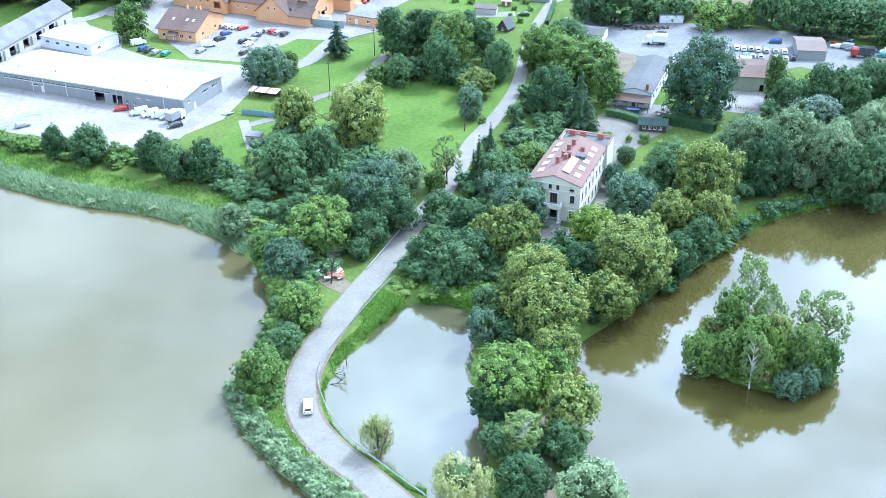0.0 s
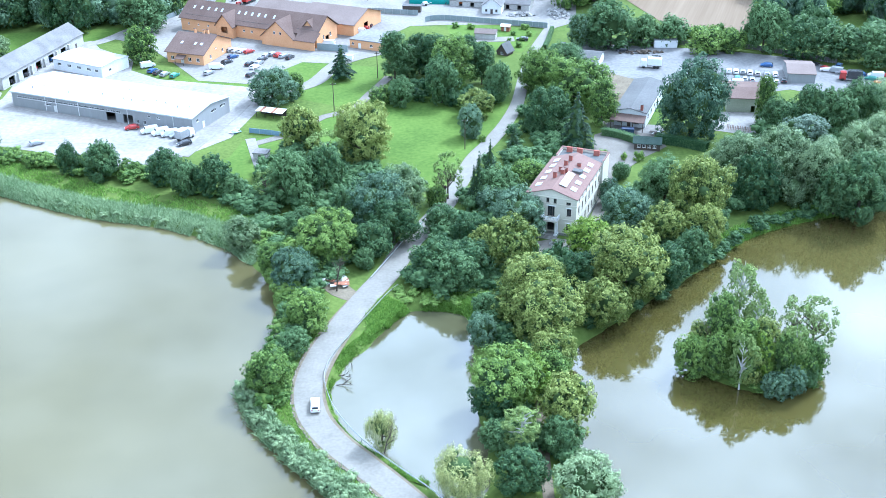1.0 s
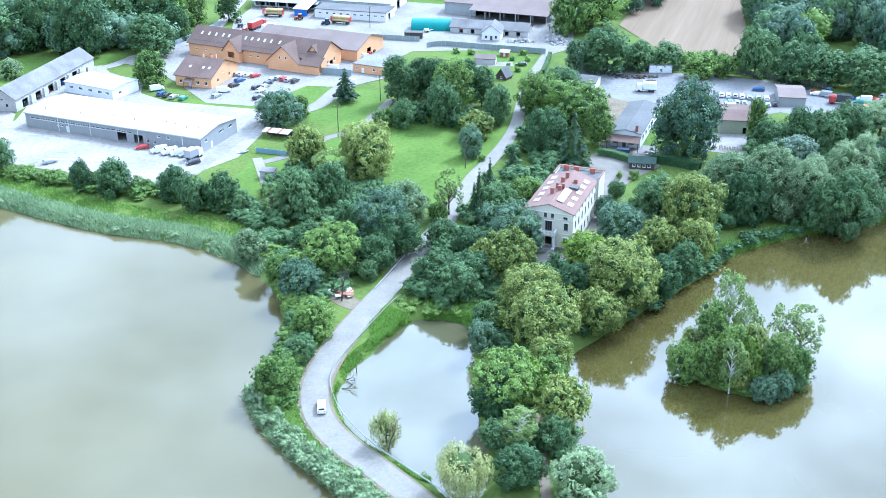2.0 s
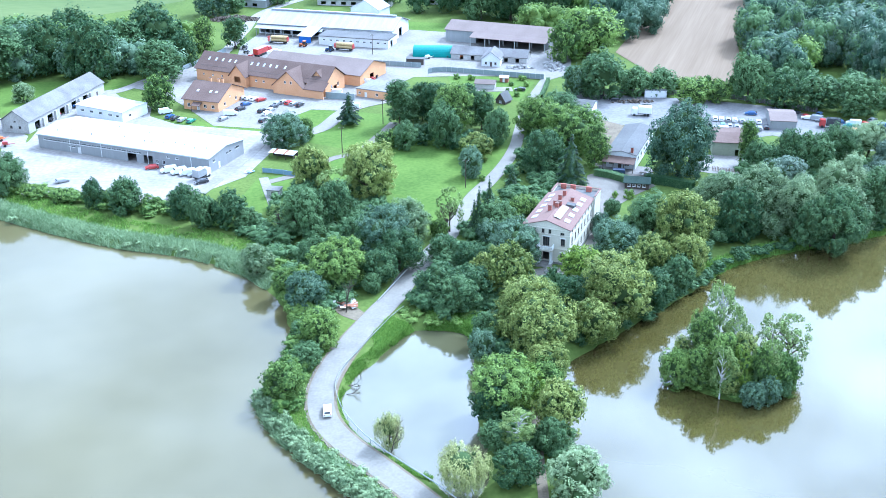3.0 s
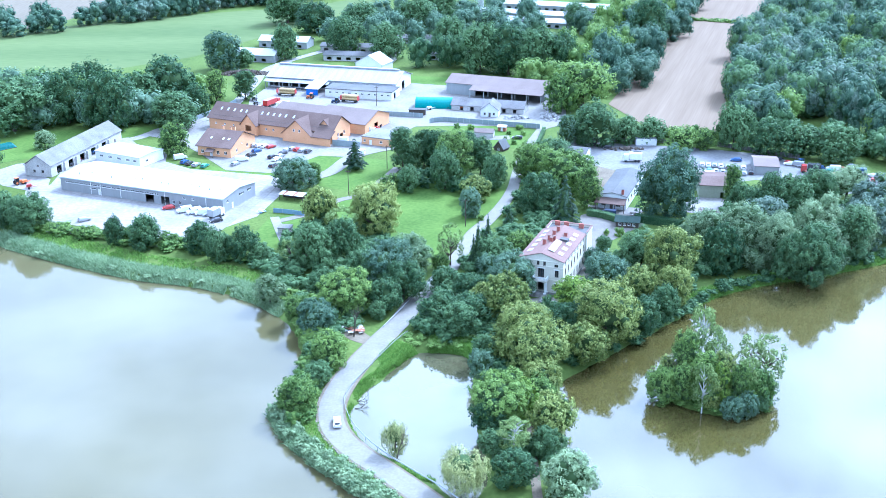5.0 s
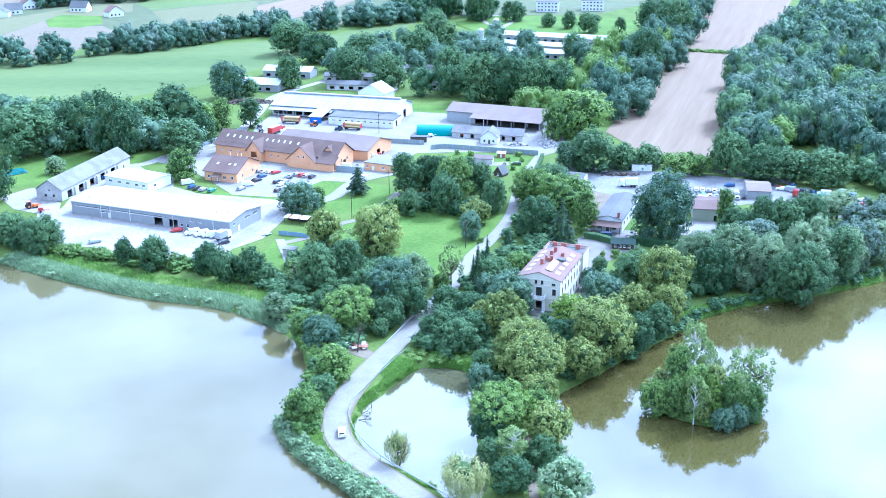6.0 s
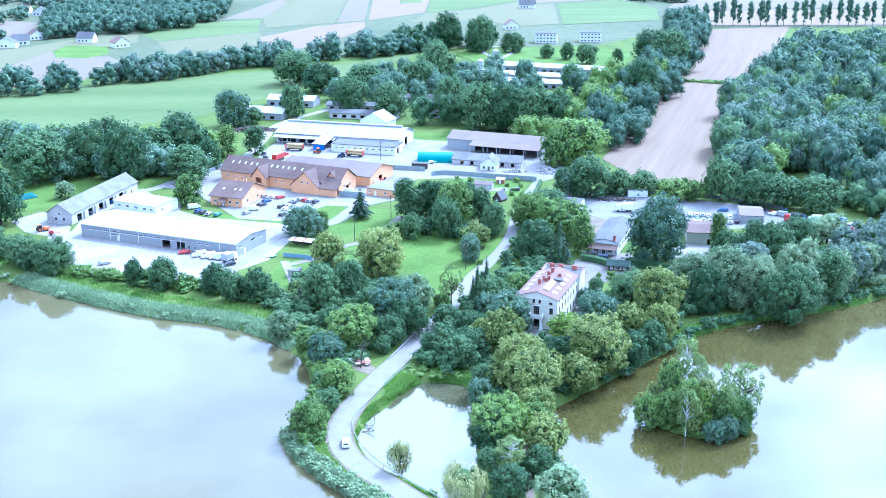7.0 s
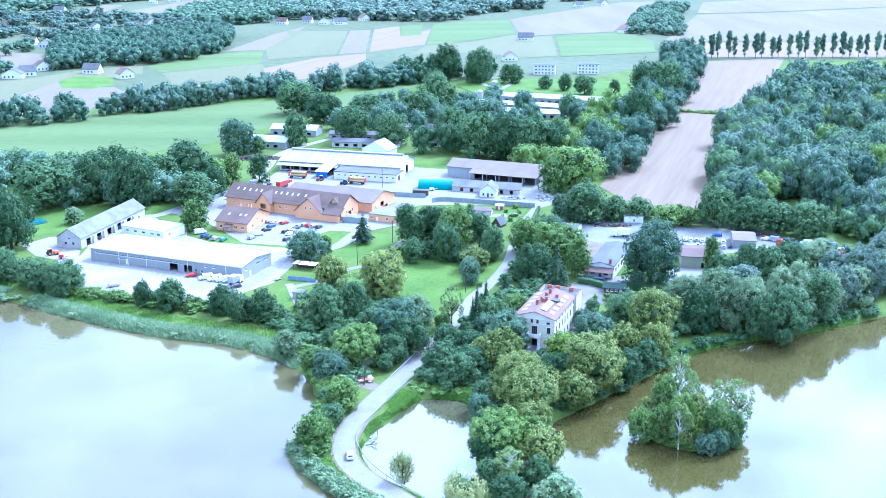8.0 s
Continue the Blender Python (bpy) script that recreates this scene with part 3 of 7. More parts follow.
def building(name, x, y, turn, length, width, eave, ridge, wall_mat, roof_mat, label, category="building", along=True, front=(), right=(), back=(), left=(), over=0.3, frame_mat=None,
             thick=0.3, flat=False, ridge_at=0.5, roof_label="", group=""):
    """A hollow building: front wall from (x, y) along turn degrees, depth behind it. Openings: (kind, u, z, w, h). along: the ridge runs along the front."""
    root = new(name)
    root.matrix_basis = pose(x, y, 0, 0, 0, turn)
    tagged(root, label, category, group)
    frame_mat = frame_mat or WHITEFRAME
    planes = [(length, pose(0, 0, 0), front), (width - 2 * thick, pose(length, thick, 0, 0, 0, 90), right), (length, pose(length, width, 0, 0, 0, 180), back),
              (width - 2 * thick, pose(0, width - thick, 0, 0, 0, 270), left)]
    for i, (run, m, openings) in enumerate(planes):
        bm = bmesh.new()
        wall_cells(bm, run, eave, thick, [o[1:5] for o in openings], m)
        if not flat and (i % 2 == 1) == along:
            c = run * ridge_at
            prism(bm, [(0, eave), (run, eave), (c, ridge - 0.05)], 0, thick, m)
        bmesh.ops.remove_doubles(bm, verts=bm.verts[:], dist=0.002)
        part("wall", bm, wall_mat, root)
        for kind, u, z, w, h in openings:
            if kind.startswith("win"):
                window(root, m, u, z, w, h, frame_mat, thick, bars=int(kind[3:] or 1), sill=w < 3)
            elif kind == "door":
                door(root, m, u, z, w, h, frame_mat)
    o = over
    if flat:
        roof_slab(root, [(-o, -o, eave + 0.3), (length + o, -o, eave + 0.3), (length + o, width + o, eave + 0.3), (-o, width + o, eave + 0.3)], 0.295, roof_mat, roof_label)
    elif along:
        c = width * ridge_at
        drop = (ridge - eave) / c * o
        drop2 = (ridge - eave) / (width - c) * o
        roof_slab(root, [(-o, -o, eave - drop + 0.2), (length + o, -o, eave - drop + 0.2), (length + o, c, ridge + 0.2), (-o, c, ridge + 0.2)], 0.19, roof_mat, roof_label)
        roof_slab(root, [(-o, c, ridge + 0.2), (length + o, c, ridge + 0.2), (length + o, width + o, eave - drop2 + 0.2), (-o, width + o, eave - drop2 + 0.2)], 0.19, roof_mat, roof_label)
    else:
        c = length * ridge_at
        drop = (ridge - eave) / c * o
        roof_slab(root, [(-o, -o, eave - drop + 0.2), (c, -o, ridge + 0.2), (c, width + o, ridge + 0.2), (-o, width + o, eave - drop + 0.2)], 0.19, roof_mat, roof_label)
        roof_slab(root, [(c, -o, ridge + 0.2), (length + o, -o, eave - drop + 0.2), (length + o, width + o, eave - drop + 0.2), (c, width + o, ridge + 0.2)], 0.19, roof_mat, roof_label)
    return root


def block(root, name, x0, y0, z0, x1, y1, z1, mat, label=""):
    bm = bmesh.new()
    box(bm, x0, y0, z0, x1, y1, z1)
    return part(name, bm, mat, root, label)


def along_roof(root, name, x, y, z, slope, w, l, mat, label="", lift=0.06, thick=0.1):
    """A plate lying on a roof that rises by slope degrees about the x axis."""
    bm = bmesh.new()
    box(bm, -w / 2, -l / 2, 0, w / 2, l / 2, thick, pose(x, y, z + lift, slope))
    return part(name, bm, mat, root, label)


MOSSROOF = material("mossy_felt_roof", (0.035, 0.055, 0.045), (0.07, 0.095, 0.08), 0.9, 0.4, 3.0, 0.01)
PALEGREEN = material("pale_green_render", (0.25, 0.27, 0.19), (0.33, 0.35, 0.26), 0.9, 0.25, 2.0, 0.004)
STONEGREY = material("grey_plinth_stone", (0.16, 0.155, 0.145), (0.27, 0.265, 0.25), 0.9, 0.8, 5.0, 0.01)
# the villa
vl, vw, ve, vr = 12.8, 23.7, 9.6, 11.6
vfront = [("win", 1.3, 0.9, 1.1, 1.9), ("win", 10.4, 0.9, 1.1, 1.9), ("gate", 5.5, 0.3, 1.8, 2.8), ("win", 1.3, 4.9, 1.1, 2.0), ("win", 10.4, 4.9, 1.1, 2.0), ("win2", 5.5, 4.3, 1.8, 2.7)] + [("win", u, 7.9, w, h) for u, w, h in ((1.5, 1.1, 0.7), (5.1, 0.75, 1.25), (6.95, 0.75, 1.25), (10.2, 1.1, 0.7))]
vside = [("win", 1.6 + 3.3 * i, z, 1.05, 1.9) for i in range(7) for z in (0.9, 4.9)] + [("win", 1.7 + 3.3 * i, 8.0, 0.85, 1.0) for i in range(7)]
villa = building("villa", 20.6, 237.2, -21.8, vl, vw, ve, vr, PLASTER, REDROOF, "cream rendered villa with a red sheet roof and columned portico", "house", False, vfront, vside, (), vside, 0.35,
                 DARKFRAME, 0.4, roof_label="red sheet metal roof")
villa.matrix_basis = pose(20.6, 237.2, 0.6, 0, 0, -21.8)
block(villa, "plinth", -0.15, -0.15, -0.7, vl + 0.15, vw + 6.7, -0.004, STONEGREY, "grey stone plinth")
for z, d in ((3.7, 0.12), (7.6, 0.12), (9.2, 0.2)):
    block(villa, "string_course", -d, -d, z, vl + d, -0.004, z + 0.22, PLASTER)
    block(villa, "string_course", vl + 0.004, -d, z, vl + d, vw, z + 0.22, PLASTER)
for u, z, w in ((1.1, 6.95, 1.5), (10.2, 6.95, 1.5), (1.1, 2.85, 1.5), (10.2, 2.85, 1.5), (5.2, 7.05, 2.4)):
    block(villa, "hood", u, -0.22, z, u + w, -0.004, z + 0.16, WHITEWALL, "white moulded window hood")
slope = math.degrees(math.atan((vr - ve) / (vl / 2)))
for side in (0, 1):
    for v in (3.5, 7.6, 11.7, 15.8, 19.5):
        for dv in (0, 1.1):
            u = 1.9 if side == 0 else vl - 1.9
            bm = bmesh.new()
            box(bm, -0.75, -0.4, 0, 0.75, 0.4, 0.12, pose(u, v + dv, ve + (vr - ve) * (1.9 / (vl / 2)) + 0.26, 0, -slope if side == 0 else slope, 0))
            part("skylight", bm, SKYLIGHT, villa, "pale roof window")
for u, v, h in ((5.0, 7.5, 1.7), (6.4, 9.5, 1.3), (6.9, 11, 1.5), (5.4, 11.3, 1.5), (5.6, 15.5, 1.5), (6.0, 18.5, 1.6), (8.7, 17.0, 1.1), (6.5, 10.6, 1.2)):
    base = ve + (vr - ve) * (1 - abs(u - vl / 2) / (vl / 2))
    c = block(villa, "chimney", u - 0.45, v - 0.35, base - 0.1, u + 0.45, v + 0.35, base + h, BRICKRED, "red brick chimney")
    block(c, "cap", u - 0.52, v - 0.42, base + h, u + 0.52, v + 0.42, base + h + 0.1, REDROOF)
for i, v in enumerate((5.0, 9.3)):
    bm = bmesh.new()
    box(bm, -0.95, -2.0, 0, 0.95, 2.0, 0.1, pose(8.3, v, ve + (vr - ve) * (1 - (8.3 - vl / 2) / (vl / 2)) + 0.45, 0, slope, 0))
    part("solar_panel", bm, SKYLIGHT, villa, "pale reflecting solar collector")
bm = bmesh.new()
box(bm, -1.2, -0.9, 0, 1.2, 0.9, 0.9, pose(9.2, 13.5, 10.6, 0, 4, 0))
part("dormer", bm, GREYROOF, villa, "small grey roof dormer")
# flat rear wing with parapet
block(villa, "rear_wing", 0.6, vw + 0.004, 0, vl + 0.6, vw + 6.6, 9.6, PLASTER, "cream flat-roofed rear wing")
block(villa, "terrace", 0.9, vw + 0.6, 9.604, vl + 0.3, vw + 6.3, 9.65, GREYROOF, "grey flat terrace roof")
for q in ((0.5, vw + 6.2, vl + 0.7, vw + 6.7), (0.5, vw + 0.3, 0.9, vw + 6.196), (vl + 0.3, vw + 0.3, vl + 0.7, vw + 6.196)):
    p = block(villa, "parapet", q[0], q[1], 9.604, q[2], q[3], 10.3, PLASTER)
    block(p, "coping", q[0] - 0.08, q[1] - 0.08, 10.304, q[2] + 0.08, q[3] + 0.08, 10.4, REDROOF, "red metal coping")
for u in (2.2, 5.0, 9.6):
    block(villa, "chimney", u, vw + 4.6, 9.66, u + 1.5, vw + 5.2, 11.1, BRICKRED, "red brick chimney")
# portico with balcony
for u, v in ((5.0, -1.9), (8.2, -1.9), (5.0, -0.6), (8.2, -0.6)):
    bm = bmesh.new()
    tube(bm, (u, v, 0.35), (u, v, 3.5), 0.24, 0.2, 12)
    box(bm, u - 0.36, v - 0.36, -0.3, u + 0.36, v + 0.36, 0.35), box(bm, u - 0.32, v - 0.32, 3.5, u + 0.32, v + 0.32, 3.7)
    part("column", bm, WHITEWALL, villa, "white round column")
block(villa, "balcony", 4.5, -2.3, 3.704, 8.7, -0.13, 4.1, PLASTER)
for i in range(11):
    bm = bmesh.new()
    tube(bm, (4.7 + 0.38 * i, -2.15, 4.104), (4.7 + 0.38 * i, -2.15, 4.9), 0.1, 0.08, 8)
    part("baluster", bm, WHITEWALL, villa)
block(villa, "handrail", 4.5, -2.28, 4.9, 8.7, -2.02, 5.05, WHITEWALL)
for u in (4.5, 8.44):
    block(villa, "handrail", u, -2.016, 4.104, u + 0.26, -0.13, 5.05, WHITEWALL)
for i in range(4):
    block(villa, "step", 4.6 - 0.2 * i, -2.3 - 0.35 * i, -0.7, 8.6 + 0.2 * i, -0.16 if i == 0 else -1.954 - 0.35 * i, -0.02 - 0.14 * i, CONCRETE)

# big grey warehouse
ww = [("win", 2.2 + 2.05 * i, 3.2, 1.7, 0.65) for i in range(20)] + [("door", 16.6, 0.1, 1.1, 2.2), ("win2", 13.0, 2.0, 2.6, 0.6), ("gate", 37.3, 0.05, 3.6, 3.0), ("gate", 43.8, 0.05, 3.6, 3.0),
      ("win1", 48.6, 0.8, 1.0, 1.3), ("win1", 51.2, 0.8, 1.0, 1.3), ("win1", 53.0, 3.2, 1.2, 0.65), ("win1", 56.5, 3.2, 1.2, 0.65)]
wright = [("win3", 10.0, 3.2, 3.0, 0.9), ("win3", 15.2, 3.2, 3.0, 0.9), ("win1", 2.0, 3.0, 1.2, 0.9), ("door", 5.0, 0.1, 1.2, 2.2)]
hall = building("warehouse", -140.0, 331.5, -22.9, 69.5, 20.6, 5.0, 6.3, GREYCLAD, WHITEMETAL, "long grey steel warehouse with a white sheet roof", "warehouse", True, ww, wright, (), (), 0.35,
                WHITEFRAME, 0.25, roof_label="white sheet metal roof")
for u in (13.5, 17.8, 26.5, 45.5, 62.5):
    block(hall, "downpipe", u, -0.12, 0.1, u + 0.14, -0.004, 4.8, WHITEFRAME)
block(hall, "gutter", -0.3, -0.52, 4.82, 69.8, -0.37, 4.97, RAIL)
for u, v in ((6, 3.5), (20, 4), (32, 6), (41, 5), (44, 5), (52, 7), (56, 6.2), (61, 5), (65, 6), (38, 12), (24, 14)):
    bm = bmesh.new()
    tube(bm, (u, v, 5.2), (u, v, 6.5), 0.14, 0.14, 8)
    part("vent_pipe", bm, GREYCLAD, hall)
for u in (9, 28, 47):
    bm = bmesh.new()
    box(bm, -1.2, -0.5, 0, 1.2, 0.5, 0.08, pose(u, 6.5, 5.98 + 0.06, 7.2))
    part("skylight", bm, SKYLIGHT, hall)

# white flat workshop behind it
building("workshop", -138.0, 368.5, -28.0, 22.8, 13.5, 4.0, 4.6, WHITEWALL, WHITEMETAL, "low white workshop with a pale low roof", "workshop", True,
         [("win2", 2 + 4.6 * i, 1.9, 1.8, 1.0) for i in range(4)] + [("win2", 19.4, 1.9, 1.6, 1.0)], [("win1", 3, 1.5, 1.4, 1.0)], (), (), 0.3, WHITEFRAME)

# old barn: long wall faces the yard
bfront = [("gate", 4 + 8.2 * i, 0.05, 3.4, 3.1) for i in range(5)] + [("win1", 9 + 8.2 * i, 1.6, 0.9, 0.8) for i in range(5)] + [("door", 46.5, 0.05, 1.2, 2.1)]
barn = building("barn", -148.5, 346.5, 75.7, 52.5, 11.0, 4.5, 8.2, BARNWALL, ETERNIT, "long old plastered barn with a weathered grey roof", "barn", True, bfront, (), (),
                [("win1", 3, 1.6, 1.0, 1.0), ("win1", 6.5, 1.6, 1.0, 1.0), ("win1", 4.8, 4.0, 0.9, 0.4)], 0.4, DARKFRAME, 0.4, roof_label="weathered grey fibre cement roof")
for u in (8.6, 16.8, 25.0, 33.2, 41.4):
    block(barn, "buttress", u, -0.7, 0, u + 0.7, -0.004, 3.4, BARNWALL)

# small orange house by the car park
so = building("office_house", -99.0, 375.5, -20.0, 15.0, 20.0, 4.2, 8.4, ORANGE, BROWNROOF, "orange rendered house with a brown pitched roof", "house", True,
              [("win1", 1.5, 1.2, 1.3, 1.3), ("win1", 8.6, 1.2, 1.3, 1.3), ("win1", 12, 1.2, 1.3, 1.3), ("door", 5.6, 0.1, 1.2, 2.2)],
              [("win1", 4, 1.3, 1.3, 1.3), ("win1", 12.5, 1.3, 1.3, 1.3), ("win1", 8, 4.6 - 0.9, 1.2, 0.45)], (), (), 0.7, WHITEFRAME)
roof_slab(so, [(4.4, -2.6, 2.5), (8.2, -2.6, 2.5), (8.2, -0.1, 3.3), (4.4, -0.1, 3.3)], 0.15, BROWNROOF, name="porch_roof")
for u in (4.6, 7.9):
    block(so, "post", u, -2.5, 0, u + 0.15, -2.35, 2.3, DARKFRAME)
for u, v in ((5, 11.5), (9, 10.8), (10, 12)):
    c = block(so, "chimney", u, v, 7.0, u + 0.7, v + 0.7, 9.5, ORANGE)
    block(c, "cap", u - 0.08, v - 0.08, 9.5, u + 0.78, v + 0.78, 9.62, BROWNROOF)
for u in (4, 9.5, 12):
    along_roof(so, "skylight", u, 4.6, 6.1 + 0.2, math.degrees(math.atan(0.42)), 0.9, 1.3, SKYLIGHT)

# long orange hall with two gables
OA = -25.7
oh = building("farm_hall", -102.0, 416.0, OA, 62.0, 15.0, 5.4, 10.4, ORANGE, BROWNROOF, "long orange hall with a brown roof and cross gables", "hall", True,
              [("win1", 3.2 + 4.6 * i, 2.6, 0.8, 0.8) for i in range(3)] + [("win1", 29 + 3.6 * i, 2.6, 1.0, 0.9) for i in range(2)],
              [("win1", 4, 2.2, 1.2, 1.6), ("win1", 9, 2.2, 1.2, 1.6), ("gate", 6, 0.05, 2.6, 3.0)], (), (), 0.7, WHITEFRAME, roof_label="brown sheet roof")
for u in (4, 7.5, 10.8, 14.2, 17, 31, 34, 37, 41, 25, 28):
    along_roof(oh, "skylight", u, 4.4, 8.42, math.degrees(math.atan(5.0 / 7.5)), 0.8, 1.6, SKYLIGHT)
for u in (2.5 + 2.2 * np.arange(28)):
    along_roof(oh, "snow_guard", float(u), 1.2, 6.25, 33.7, 1.6, 0.16, DARKFRAME, "", 0.08, 0.12)


def cross_gable(root, u0, u1, depth_out, depth_in, eave, ridge, wall_mat, roof_mat, openings=()):
    """A gabled bay that stands out from the front wall and whose roof runs back into the main roof."""
    w = u1 - u0
    c = (u0 + u1) / 2
    bm = bmesh.new()
    m = pose(u0, -depth_out, 0)
    wall_cells(bm, w, eave, 0.3, openings, m)
    prism(bm, [(0, eave), (w, eave), (w / 2, ridge - 0.05)], 0, 0.3, m)
    bmesh.ops.remove_doubles(bm, verts=bm.verts[:], dist=0.002)
    part("gable_wall", bm, wall_mat, root)
    if depth_out > 0:
        for u in (u0, u1 - 0.3):
            block(root, "side_wall", u, -depth_out + 0.304, 0, u + 0.3, -0.004, eave, wall_mat)
    s = (ridge - eave) / (w / 2) * 0.5
    roof_slab(root, [(u0 - 0.5, -depth_out - 0.6, eave - s + 0.2), (c, -depth_out - 0.6, ridge + 0.2), (c, depth_in, ridge + 0.2), (u0 - 0.5, depth_in, eave - s + 0.2)], 0.2, roof_mat, name="gable_roof")
    roof_slab(root, [(c, -depth_out - 0.6, ridge + 0.2), (u1 + 0.5, -depth_out - 0.6, eave - s + 0.2), (u1 + 0.5, depth_in, eave - s + 0.2), (c, depth_in, ridge + 0.2)], 0.2, roof_mat, name="gable_roof")


cross_gable(oh, 18.5, 26.0, 2.6, 6.2, 4.9, 9.2, ORANGE, BROWNROOF, [(2.2, 2.0, 3.0, 2.4)])
cross_gable(oh, 40.0, 54.0, 3.6, 6.8, 3.6, 9.6, ORANGE, BROWNROOF)
cross_gable(oh, 55.2, 58.8, -2.6, 6.0, 7.4, 9.4, ORANGE, BROWNROOF)
for u in (45.3, 48.0):
    window(oh, pose(0, -3.75, 0), u, 4.6, 0.9, 1.1, WHITEFRAME, 0.3, 0, False)
block(oh, "gable_wall", 54.004, -3.5, 0, 63.0, -3.2, 3.4, ORANGE)
roof_slab(oh, [(54.3, -4.0, 3.5), (63.4, -4.0, 3.5), (63.4, 0.6, 5.9), (54.3, 0.6, 5.9)], 0.2, BROWNROOF, name="lean_to_roof")
oh2 = building("farm_hall", -55.0, 414.0, OA, 24.0, 22.0, 4.6, 8.2, ORANGE, FADEDROOF, "orange rear hall with a reddish brown roof", "hall", True,
               (), [("gate", 8, 0.05, 3.2, 3.2), ("win1", 3, 1.6, 1.2, 1.0)], (), (), 0.6, WHITEFRAME)
oh3 = building("farm_hall", -76.0, 424.0, OA, 23.5, 20.0, 4.2, 7.8, ORANGE, FADEDROOF, "orange rear wing with a faded red roof", "hall", True, (), (), (), (), 0.6, WHITEFRAME)
building("garage_wing", -34.0, 390.0, OA, 13.5, 13.0, 3.2, 3.4, ORANGE, YARDGREY, "low orange flat-roofed garage wing", "garage", True,
         [("door", 3.6, 0.05, 1.2, 2.1), ("win1", 8.5, 1.2, 1.2, 1.0), ("win1", 0.9, 1.2, 1.0, 1.0)], (), (), (), 0.2, WHITEFRAME, flat=True)
wallp = new("yard_wall")
wallp.matrix_basis = pose(-46.0, 387.5, 0, 0, 0, OA + 10)
tagged(wallp, "grey sheet yard wall beside the orange hall", "wall")
block(wallp, "panel", 0, 0, 0, 12.0, 0.2, 2.6, FENCE)

# large white cattle shed with a grey wing
cs = building("cattle_shed", -88.0, 497.0, -16.5, 68.0, 24.0, 5.2, 9.0, WHITEWALL, SHEDROOF, "large pale-roofed cattle shed", "shed", True,
              [("gate", 1.0 + 5.4 * i, 0.6, 4.6, 2.4) for i in range(6)], [("gate", 9, 0.05, 4.4, 4.2)], (), (), 0.8, WHITEFRAME, roof_label="pale corrugated roof")
roof_slab(cs, [(-0.5, -4.2, 3.6), (34, -4.2, 3.6), (34, -0.1, 4.7), (-0.5, -0.1, 4.7)], 0.15, SHEDROOF, name="lean_to_roof")
for i in range(8):
    block(cs, "post", 0.2 + 4.7 * i, -4.0, 0, 0.45 + 4.7 * i, -3.75, 3.5, RAIL)
block(cs, "ridge_vent", 2, 11.3, 9.25, 66, 12.7, 9.85, WHITEMETAL)
block(cs, "blue_panel", 26.5, -13.6, 0.4, 32.5, -13.45, 3.4, BLUEPAINT, "blue sheet wall")
block(cs, "blue_panel", 26.5, -13.44, 0.4, 26.65, -4.4, 3.4, BLUEPAINT)
roof_slab(cs, [(25.8, -14, 3.6), (33.0, -14, 3.6), (33.0, -0.3, 5.2), (25.8, -0.3, 5.2)], 0.2, WHITEMETAL, name="wing_roof")
building("dairy_wing", -57.0, 474.0, -16.5, 34.0, 12.0, 4.0, 4.2, WHITEWALL, GREYROOF, "white dairy wing with a grey flat roof", "shed", True,
         [("win1", 2 + 3.3 * i, 2.0, 1.3, 0.8) for i in range(10)], [("gate", 3, 0.05, 3.0, 3.0), ("door", 8, 0.05, 1.2, 2.1)], (), (), 0.3, WHITEFRAME, flat=True, roof_label="grey flat roof")
building("gabled_house", -46.0, 530.0, -25.0, 16.0, 12.0, 5.0, 9.4, WHITEWALL, WHITEMETAL, "white gabled house behind the cattle shed", "house", False, (), (), (), (), 0.4, WHITEFRAME)

# teal tarpaulin shelter
tp = new("arched_shelter")
tp.matrix_basis = pose(-12.5, 454.0, 0, 0, 0, -6)
tagged(tp, "teal tarpaulin arched shelter", "shelter")
bm = bmesh.new()
arch = [(4.6 * math.cos(a), 4.4 * math.sin(a)) for a in np.linspace(0, math.pi, 17)] + [(4.45 * math.cos(a), 4.25 * math.sin(a)) for a in np.linspace(math.pi, 0, 17)]
prism(bm, arch, 0, 22, pose(0, 0, 0, 0, 0, -90))
part("cover", bm, TEAL, tp, "teal tarpaulin skin")
for i in range(8):
    bm = bmesh.new()
    prism(bm, [(4.7 * math.cos(a), 4.5 * math.sin(a)) for a in np.linspace(0, math.pi, 13)] + [(4.61 * math.cos(a), 4.41 * math.sin(a)) for a in np.linspace(math.pi, 0, 13)], 0.1 + 3.1 * i,
          0.22 + 3.1 * i, pose(0, 0, 0, 0, 0, -90))
    part("hoop", bm, TEAL, tp)

# open machinery shed, ruined shed and little white house
ms = building("machinery_shed", 2.0, 479.0, -22.0, 50.0, 18.0, 5.6, 8.2, GREYCLAD, FADEDROOF, "open machinery shed with a grey-brown roof", "shed", True,
              [("gate", 15 + 6.8 * i, 0.05, 6.2, 4.4) for i in range(5)], [("gate", 6, 0.05, 5.0, 4.4)], (), (), 0.6, RAIL)
roof_slab(ms, [(14, -6.5, 4.4), (50.6, -6.5, 4.4), (50.6, -0.4, 5.65), (14, -0.4, 5.65)], 0.18, FADEDROOF, name="lean_to_roof")
for i in range(6):
    block(ms, "post", 14.3 + 7.1 * i, -6.2, 0, 14.6 + 7.1 * i, -5.9, 4.2, RAIL)
building("old_shed", 4.0, 446.0, -16.0, 34.0, 9.0, 2.6, 5.0, BARNWALL, ETERNIT, "half-ruined low shed with a patched grey roof", "shed", True,
         [("gate", 4 + 5 * i, 0.2, 1.6, 1.8) for i in range(6)], (), (), (), 0.4, DARKFRAME)
